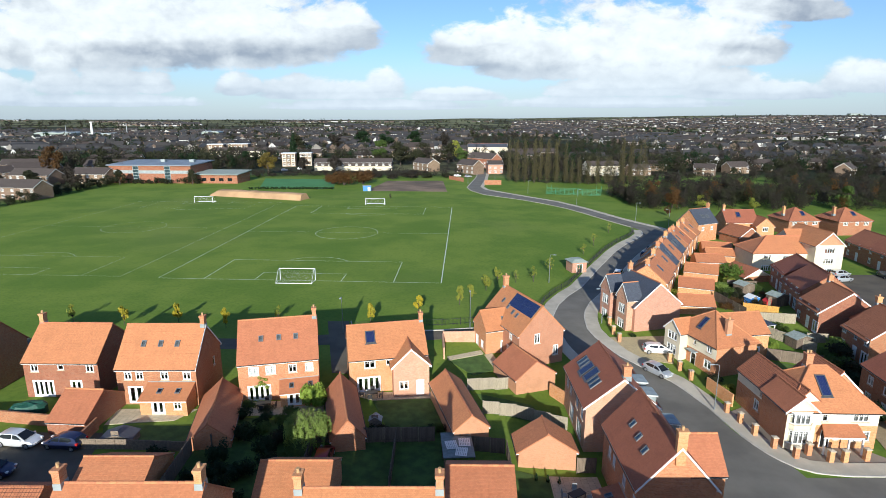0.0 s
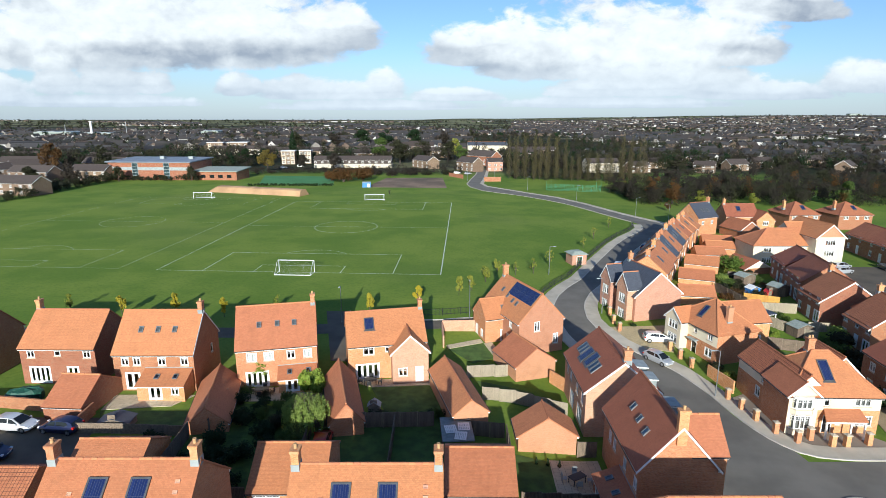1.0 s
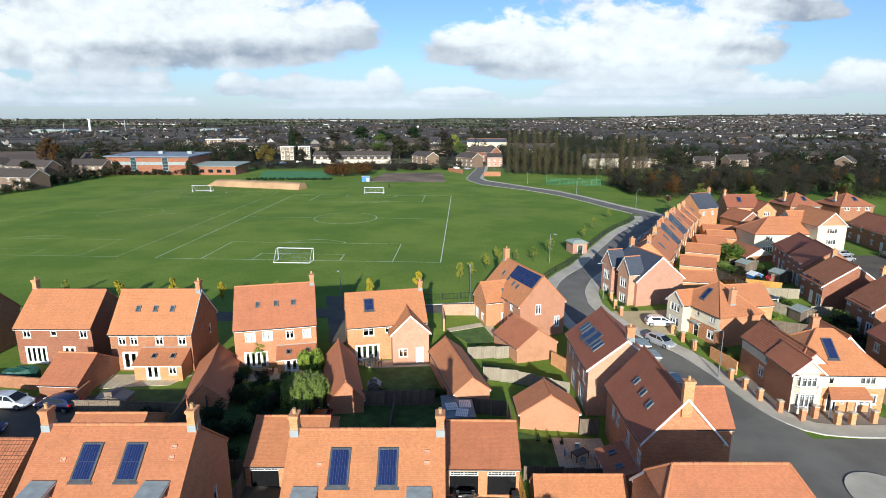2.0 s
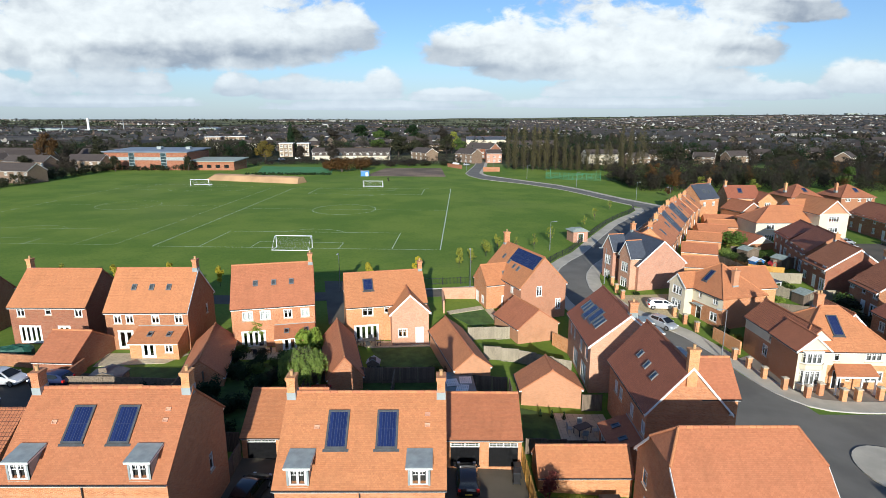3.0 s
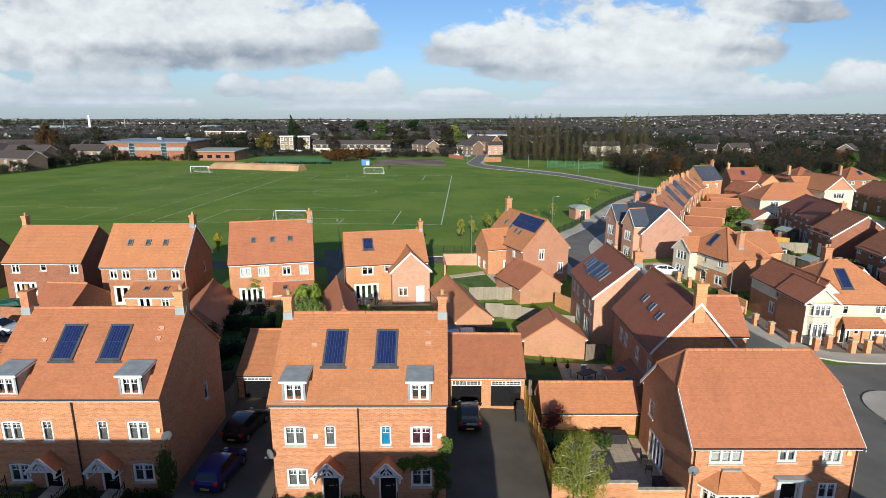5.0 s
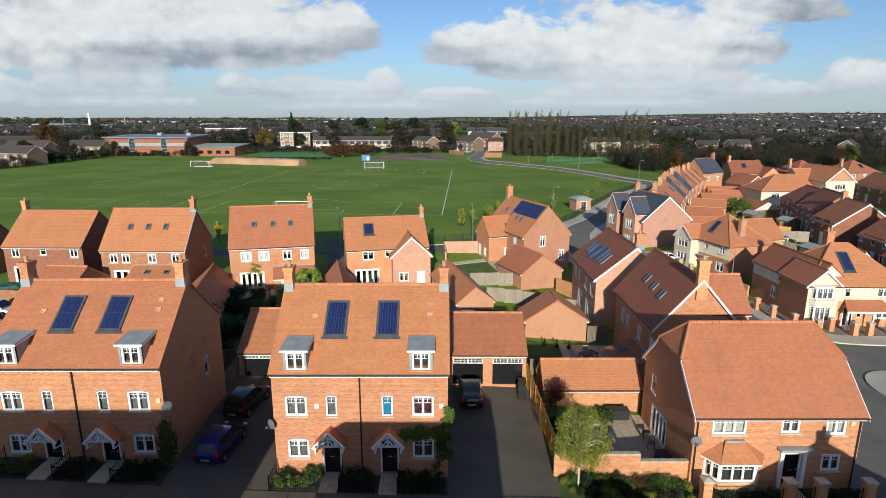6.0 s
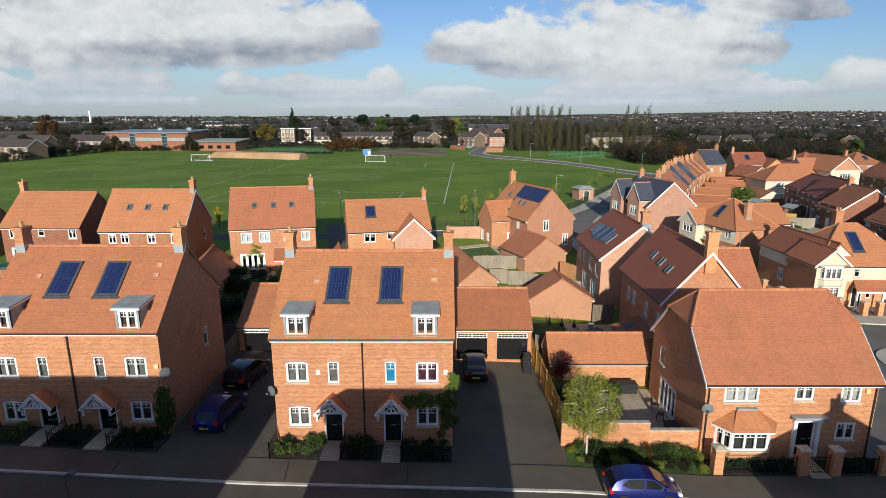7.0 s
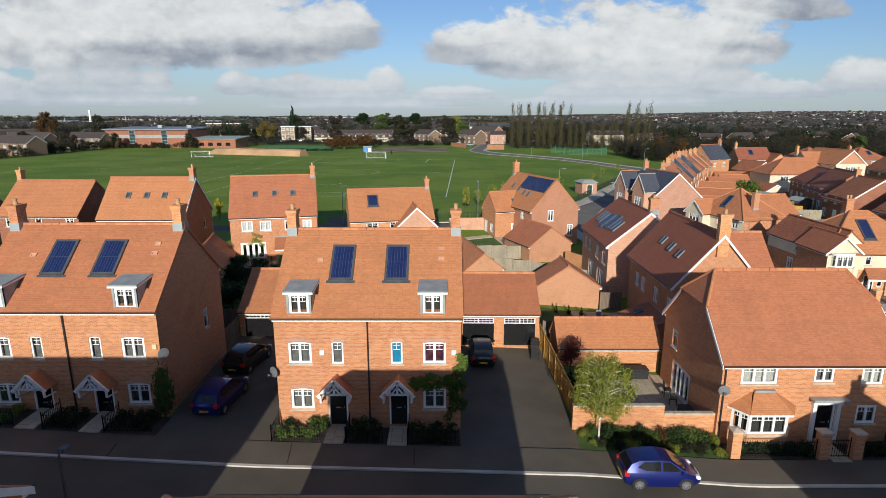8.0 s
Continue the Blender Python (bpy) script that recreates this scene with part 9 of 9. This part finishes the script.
def mast(x, y, h, r, label, mat):
    m = Mesh()
    m.tube([(0, 0, -1), (0, 0, h)], [r, r * 0.75], 10)
    m.tube([(0, 0, h), (0, 0, h + 1.2)], [r * 1.1, r * 1.0], 10)
    single("chimney_stack", m, [mat], pose(x, y, gz(x, y)), label, "chimney stack")


mast(-590, 960, 26, 2.2, "tall white factory chimney", "white"), mast(-545, 985, 24, 0.7, "slender grey steel mast far off", "metal"), mast(-660, 1000, 20, 0.6, "slender grey steel mast far off", "metal")

# Poplars and other large trees.
POP = "row of tall poplars"
for i in range(30):
    f = i / 29
    x = 36 + 66 * f + 1.2 * math.sin(i * 2.7)
    y = 303 - 16 * f + 2.0 * math.cos(i * 1.9)
    h = (23 if f < 0.42 else (13.5 if f < 0.82 else 22.0)) + 1.6 * math.sin(i * 3.1)
    tree(x, y, h, 5.2, "column", "leaf_poplar", "tall thin half-bare poplar", POP, count=1300, size=0.026)
for i in range(22):
    tree(38 + 3.1 * i, 312 - 0.7 * i + 3 * math.sin(i), 11 + 2.5 * math.sin(i * 1.3), 6, "column", "leaf_bare", "thin bare poplar in a row", POP, count=800, size=0.028)
for x, y, h, w, shape, leaf, lb in (
        (-104, 335, 14, 14, "round", "leaf_gold", "golden-brown tree by the school"), (-112, 425, 24, 11, "cone", "leaf_dark", "tall dark pointed conifer behind flats"), (-132, 380, 12, 13, "round", "leaf_dark", "broad dark cedar behind a school"),
        (-50, 283, 10, 14, "bush", "leaf_rust", "orange-brown autumn tree beyond the field"), (-41, 288, 10, 13, "bush", "leaf_rust", "orange-brown autumn tree beyond the field"), (-57, 288, 7, 10, "bush", "leaf_rust", "orange-brown autumn tree beyond the field"),
        (-30, 398, 17, 20, "round", "leaf_olive", "large dull green tree between houses"), (-46, 420, 18, 18, "round", "leaf_green", "large green tree between houses"), (-16, 424, 16, 18, "round", "leaf_olive", "large dull green tree between houses"), (4, 420, 15, 16, "round", "leaf_olive", "large dull green tree between houses"), (14, 404, 13, 14, "round", "leaf_green", "green tree between houses"), (8, 440, 17, 14, "round", "leaf_birch", "yellowing tree between houses"),
        (-190, 318, 17, 15, "round", "leaf_olive", "dull green tree by houses"), (-196, 246, 9, 9, "round", "leaf_bare", "bare tree by old houses"), (-172, 262, 8, 8, "round", "leaf_bare", "bare tree by old houses"), (-184, 276, 10, 10, "round", "leaf_bare", "bare tree by old houses"), (-164, 284, 8, 8, "round", "leaf_olive", "dull green tree by houses"), (-200, 300, 11, 11, "round", "leaf_bare", "bare tree by old houses"), (-172, 240, 7, 8, "round", "leaf_olive", "dull green tree by houses"), (-216, 312, 19, 14, "round", "leaf_rust", "rust-brown tree by houses"), (-196, 268, 9, 12, "round", "leaf_olive", "dull green tree by houses"), (-170, 300, 10, 9, "round", "leaf_rust", "brown tree beside the school"), (-128, 286, 8, 7, "round", "leaf_olive", "small tree before the school"),
        (-60, 600, 21, 26, "round", "leaf_dark", "large dark tree on the skyline"), (-85, 610, 20, 26, "round", "leaf_dark", "large dark tree on the skyline"), (-30, 620, 20, 24, "round", "leaf_dark", "large dark tree on the skyline"), (-110, 590, 18, 24, "round", "leaf_bare", "large bare tree on the skyline"), (0, 640, 19, 24, "round", "leaf_bare", "large bare tree on the skyline"), (-142, 560, 18, 22, "round", "leaf_olive", "large tree on the skyline"),
        (88, 213, 9, 10, "round", "leaf_rust", "rust-brown tree at the wood's edge"), (84, 222, 10, 9, "round", "leaf_rust", "rust-brown tree at the wood's edge"), (97, 209, 6, 5, "round", "leaf_birch", "yellowing small tree at the wood's edge"), (150, 206, 10, 9, "round", "leaf_green", "dull green tree at the wood's edge"), (116, 207, 5, 5, "round", "leaf_birch", "yellowing small tree at the wood's edge"), (79.5, 196, 4, 3, "round", "leaf_rust", "young rust tree by the path"),
        (-86, 345, 10, 10, "round", "leaf_bare", "bare tree beyond the pitch"), (-68, 352, 11, 11, "round", "leaf_bare", "bare tree beyond the pitch"), (-28, 312, 5, 9, "bush", "leaf_bare", "low bare thicket beyond the field"), (-18, 316, 5, 10, "bush", "leaf_bare", "low bare thicket beyond the field"), (-8, 318, 4, 9, "bush", "leaf_olive", "low thicket beyond the field"), (-38, 316, 5, 9, "bush", "leaf_bare", "low bare thicket beyond the field"), (2, 320, 4, 8, "bush", "leaf_olive", "low thicket beyond the field")):
    tree(x, y, h, w, shape, leaf, lb, "large trees beyond the field", count=2200, size=0.042)


def thicket(name, spots, leaf, label, size, per):
    """Woods and hedges too dense to count: one sheet of leaf clumps and stems."""
    rng = np.random.default_rng(len(spots) + int(size * 100))
    out = []
    for x, y, h, w in spots:
        z = gz(x, y)
        k = 6
        blobs = []
        for _ in range(k):
            a, r = rng.uniform(0, 6.28), rng.uniform(0, 0.36) * w
            zz = rng.uniform(0.3, 0.86) * h
            blobs.append((x + math.cos(a) * r, y + math.sin(a) * r, z + zz, w * rng.uniform(0.16, 0.3), w * rng.uniform(0.16, 0.3), h * rng.uniform(0.12, 0.26)))
        blobs.append((x, y, z + h * 0.25, w * 0.3, w * 0.3, h * 0.25))
        out.append(leaf_cloud(rng, blobs, per, size * (0.7 + 0.6 * rng.random()), 0.2))
    ob = new(name, leaf_mesh(name, np.concatenate(out), leaf))
    tagged(ob, label, "trees", kind="stuff")


R2 = np.random.default_rng(21)
wood = [(R2.uniform(74, 260), 0, 0, 0) for _ in range(420)]
wood = [(x, R2.uniform(206 - 0.02 * (x - 80), 250 + 0.15 * (x - 74)), R2.uniform(5, 9.5), R2.uniform(4.5, 8)) for x, _, _, _ in wood]
thicket("woodland", wood[:230], "leaf_bare", "dense strip of bare brown woodland", 0.24, 620)
thicket("woodland", wood[230:375], "leaf_olive", "dense strip of dull green woodland", 0.28, 520)
thicket("woodland", wood[375:], "leaf_rust", "rust-brown trees among woodland", 0.26, 460)
rear = [(x, R2.uniform(252 + 0.1 * (x - 110), 395), R2.uniform(4, 7.5), R2.uniform(6, 10)) for x in R2.uniform(112, 360, 240)]
thicket("woodland", rear[:150], "leaf_bare", "bare brown scrub between far houses", 0.42, 330)
thicket("woodland", rear[150:], "leaf_olive", "dull green scrub between far houses", 0.42, 330)
hed = [(-170 + R2.normal() * 1.5, y, R2.uniform(3, 5.5), R2.uniform(4, 6)) for y in np.arange(150, 292, 2.2)]
hed += [(x, 292 + 0.02 * x + R2.normal() * 1.2, R2.uniform(2.2, 4), R2.uniform(3, 5)) for x in np.arange(-166, -125, 2.2)]
thicket("boundary_hedge", hed, "leaf_olive", "overgrown dark hedge along the field", 0.28, 420)
hed2 = [(x, 330 + R2.normal() * 4, R2.uniform(2.5, 6), R2.uniform(4, 7)) for x in np.arange(-130, 12, 2.6)]
hed2 += [(x, 318 - 0.28 * x + R2.normal() * 2, R2.uniform(3, 6), R2.uniform(4, 7)) for x in np.arange(40, 120, 2.4)]
thicket("boundary_hedge", hed2, "leaf_bare", "bare brown hedge beyond the field", 0.28, 380)
low = [(x, 266 + R2.normal() * 0.5, 1.2, 2.2) for x in np.arange(-92, -52, 1.4)]
thicket("boundary_hedge", low, "hedge", "low clipped hedge before the artificial pitch", 0.35, 70)


def shade_material(name, cols):
    m, n, b = material(name)
    r = n.add("NewGeometry").outputs["Random Per Island"]
    col = cols[0]
    for i, c in enumerate(cols[1:]):
        col = n.mix(n.math("GREATER_THAN", r, (i + 1) / len(cols)), col, c)
    grain = n.noise(coords(n), 0.8, 3.0)
    n.put(b, "Base_Color", n.mix(n.math("MULTIPLY", grain, 0.5), col, [v * 0.6 for v in cols[0]]))
    b.inputs["Roughness"].default_value = 0.9
    return m


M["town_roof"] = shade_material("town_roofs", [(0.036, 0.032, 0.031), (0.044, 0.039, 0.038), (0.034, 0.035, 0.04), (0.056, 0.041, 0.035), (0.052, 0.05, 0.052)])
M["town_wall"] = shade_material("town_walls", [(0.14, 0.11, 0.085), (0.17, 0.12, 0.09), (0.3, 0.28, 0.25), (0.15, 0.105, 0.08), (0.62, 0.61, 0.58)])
M["town_glass"] = shade_material("town_windows", [(0.04, 0.045, 0.05), (0.5, 0.5, 0.48)])


def town():
    """Roofs of the wider town, row behind row."""
    rng = np.random.default_rng(11)
    V, F, MI = [], [], []

    def add(pts, faces, mi):
        k = len(V)
        V.extend(pts)
        for f in faces:
            F.append(tuple(k + i for i in f))
            MI.append(mi)

    def unit(x, y, a, W, D, he, hr, detail):
        z = gz(x, y)
        c, s = math.cos(a), math.sin(a)
        T = lambda u, v, w: (x + u * c - v * s, y + u * s + v * c, z + w)
        w, d = W / 2, D / 2
        add([T(-w, -d, -1), T(w, -d, -1), T(w, d, -1), T(-w, d, -1), T(-w, -d, he), T(w, -d, he), T(w, d, he), T(-w, d, he), T(-w, 0, hr), T(w, 0, hr)],
            [(0, 1, 5, 4), (1, 2, 6, 9, 5), (2, 3, 7, 6), (3, 0, 4, 8, 7)], 1)
        o, t = 0.4, 0.22
        zz = he - o * (hr - he) / d
        add([T(-w - o, -d - o, zz), T(w + o, -d - o, zz), T(w + o, 0, hr + t), T(-w - o, 0, hr + t), T(w + o, d + o, zz), T(-w - o, d + o, zz)], [(0, 1, 2, 3), (3, 2, 4, 5)], 0)
        if detail:
            n = max(2, int(W / 3.4))
            for lv in ((0.8, 2.0), (3.2, 4.4)) if he > 4 else ((0.8, 2.0),):
                for i in range(n):
                    u = -w + W * (i + 0.5) / n
                    add([T(u - 0.7, -d - 0.06, lv[0]), T(u + 0.7, -d - 0.06, lv[0]), T(u + 0.7, -d - 0.06, lv[1]), T(u - 0.7, -d - 0.06, lv[1])], [(0, 1, 2, 3)], 2)
        if detail and rng.random() < 0.4:
            uc = rng.uniform(-w * 0.7, w * 0.7)
            add([T(uc - 0.4, -0.3, hr - 0.4), T(uc + 0.4, -0.3, hr - 0.4), T(uc + 0.4, 0.3, hr - 0.4), T(uc - 0.4, 0.3, hr - 0.4), T(uc - 0.4, -0.3, hr + 1.1), T(uc + 0.4, -0.3, hr + 1.1), T(uc + 0.4, 0.3, hr + 1.1), T(uc - 0.4, 0.3, hr + 1.1)],
                [(0, 1, 5, 4), (1, 2, 6, 5), (2, 3, 7, 6), (3, 0, 4, 7), (4, 5, 6, 7)], 1)
    y = 395.0
    while y < 3300:
        x = -0.95 * y - 40
        block = -1e9
        while x < 0.98 * y + 60:
            if x > block:
                block = x + rng.uniform(60, 160)
                ang = rng.choice([0.05, -0.1, 0.15, 1.2, -1.0, 0.5, -0.5])
                gap = rng.random()
                terr = rng.random() < 0.45
            W = rng.uniform(18, 44) if terr else rng.uniform(8, 12)
            busy = -320 < x < 300 and y < 430 or (-250 < x < 110 and y < 560)
            woods = noise.noise(Vector((x * 0.004, y * 0.004, 5.0))) > 0.22
            open_land = y > 1500 and x < 0.12 * y and noise.noise(Vector((x * 0.002, y * 0.002, 2.0))) < 0.25
            if not busy and gap > 0.12 and not woods and not open_land:
                low_ = rng.random() < (0.5 if x > 60 else 0.15)
                unit(x + rng.normal() * 2, y + rng.normal() * 5, ang + rng.normal() * 0.04, W, rng.uniform(7.5, 9.5), 2.7 if low_ else 5.2, 5.6 if low_ else 8.4, y < 1100)
            x += W * (1.15 if abs(ang) < 0.6 else 0.8) + rng.uniform(3, 9)
        y += 21 + 0.016 * y
    me = bpy.data.meshes.new("distant_town")
    me.from_pydata(V, [], F)
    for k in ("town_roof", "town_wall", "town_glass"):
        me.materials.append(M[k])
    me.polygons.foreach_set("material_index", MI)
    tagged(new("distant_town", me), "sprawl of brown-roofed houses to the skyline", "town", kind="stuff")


town()


def far_trees():
    rng = np.random.default_rng(5)
    sets = {"leaf_bare": [], "leaf_olive": [], "leaf_dark": []}
    for _ in range(7200):
        y = 370 + 3400 * rng.random() ** 2.1
        x = rng.uniform(-0.95, 0.98) * y
        if (-125 < x < 40 and y < 400) or (-190 < x < -100 and y < 330):
            continue
        dense = noise.noise(Vector((x * 0.004, y * 0.004, 5.0)))
        if dense < 0.1 and rng.random() < 0.5:
            continue
        k = rng.choice(["leaf_bare", "leaf_olive", "leaf_dark"], p=[0.42, 0.42, 0.16])
        sets[str(k)].append((x, y, rng.uniform(6, 12.5), rng.uniform(7, 13) * (1 + y / 5000)))
    for k, spots in sets.items():
        near = [s for s in spots if s[1] < 900]
        far = [s for s in spots if s[1] >= 900]
        lb = {"leaf_bare": "bare brown trees among the town", "leaf_olive": "dull green trees among the town", "leaf_dark": "dark evergreens among the town"}[k]
        thicket("distant_trees", near, k, lb, 0.6, 210)
        thicket("distant_trees", far, k, lb, 2.4, 24)


far_trees()


def site_store(x, y):
    top = thing("site_store", pose(x, y, gz(x, y), 0, 0, 8), "small blue and white site store by the bare earth", "store")
    b = Mesh()
    b.bevel_box(-1.9, -1.2, 0, 1.9, 1.2, 2.3, 0.08)
    part("body", b, ["blue"], top)
    d = Mesh()
    d.box(0.3, -1.25, 0.1, 1.5, -1.203, 1.7)
    part("door", d, ["white"], top)
    r = Mesh()
    r.bevel_box(-2.0, -1.3, 2.31, 2.0, 1.3, 2.5, 0.08)
    part("roof", r, ["lead"], top)


site_store(-35.4, 260.5)
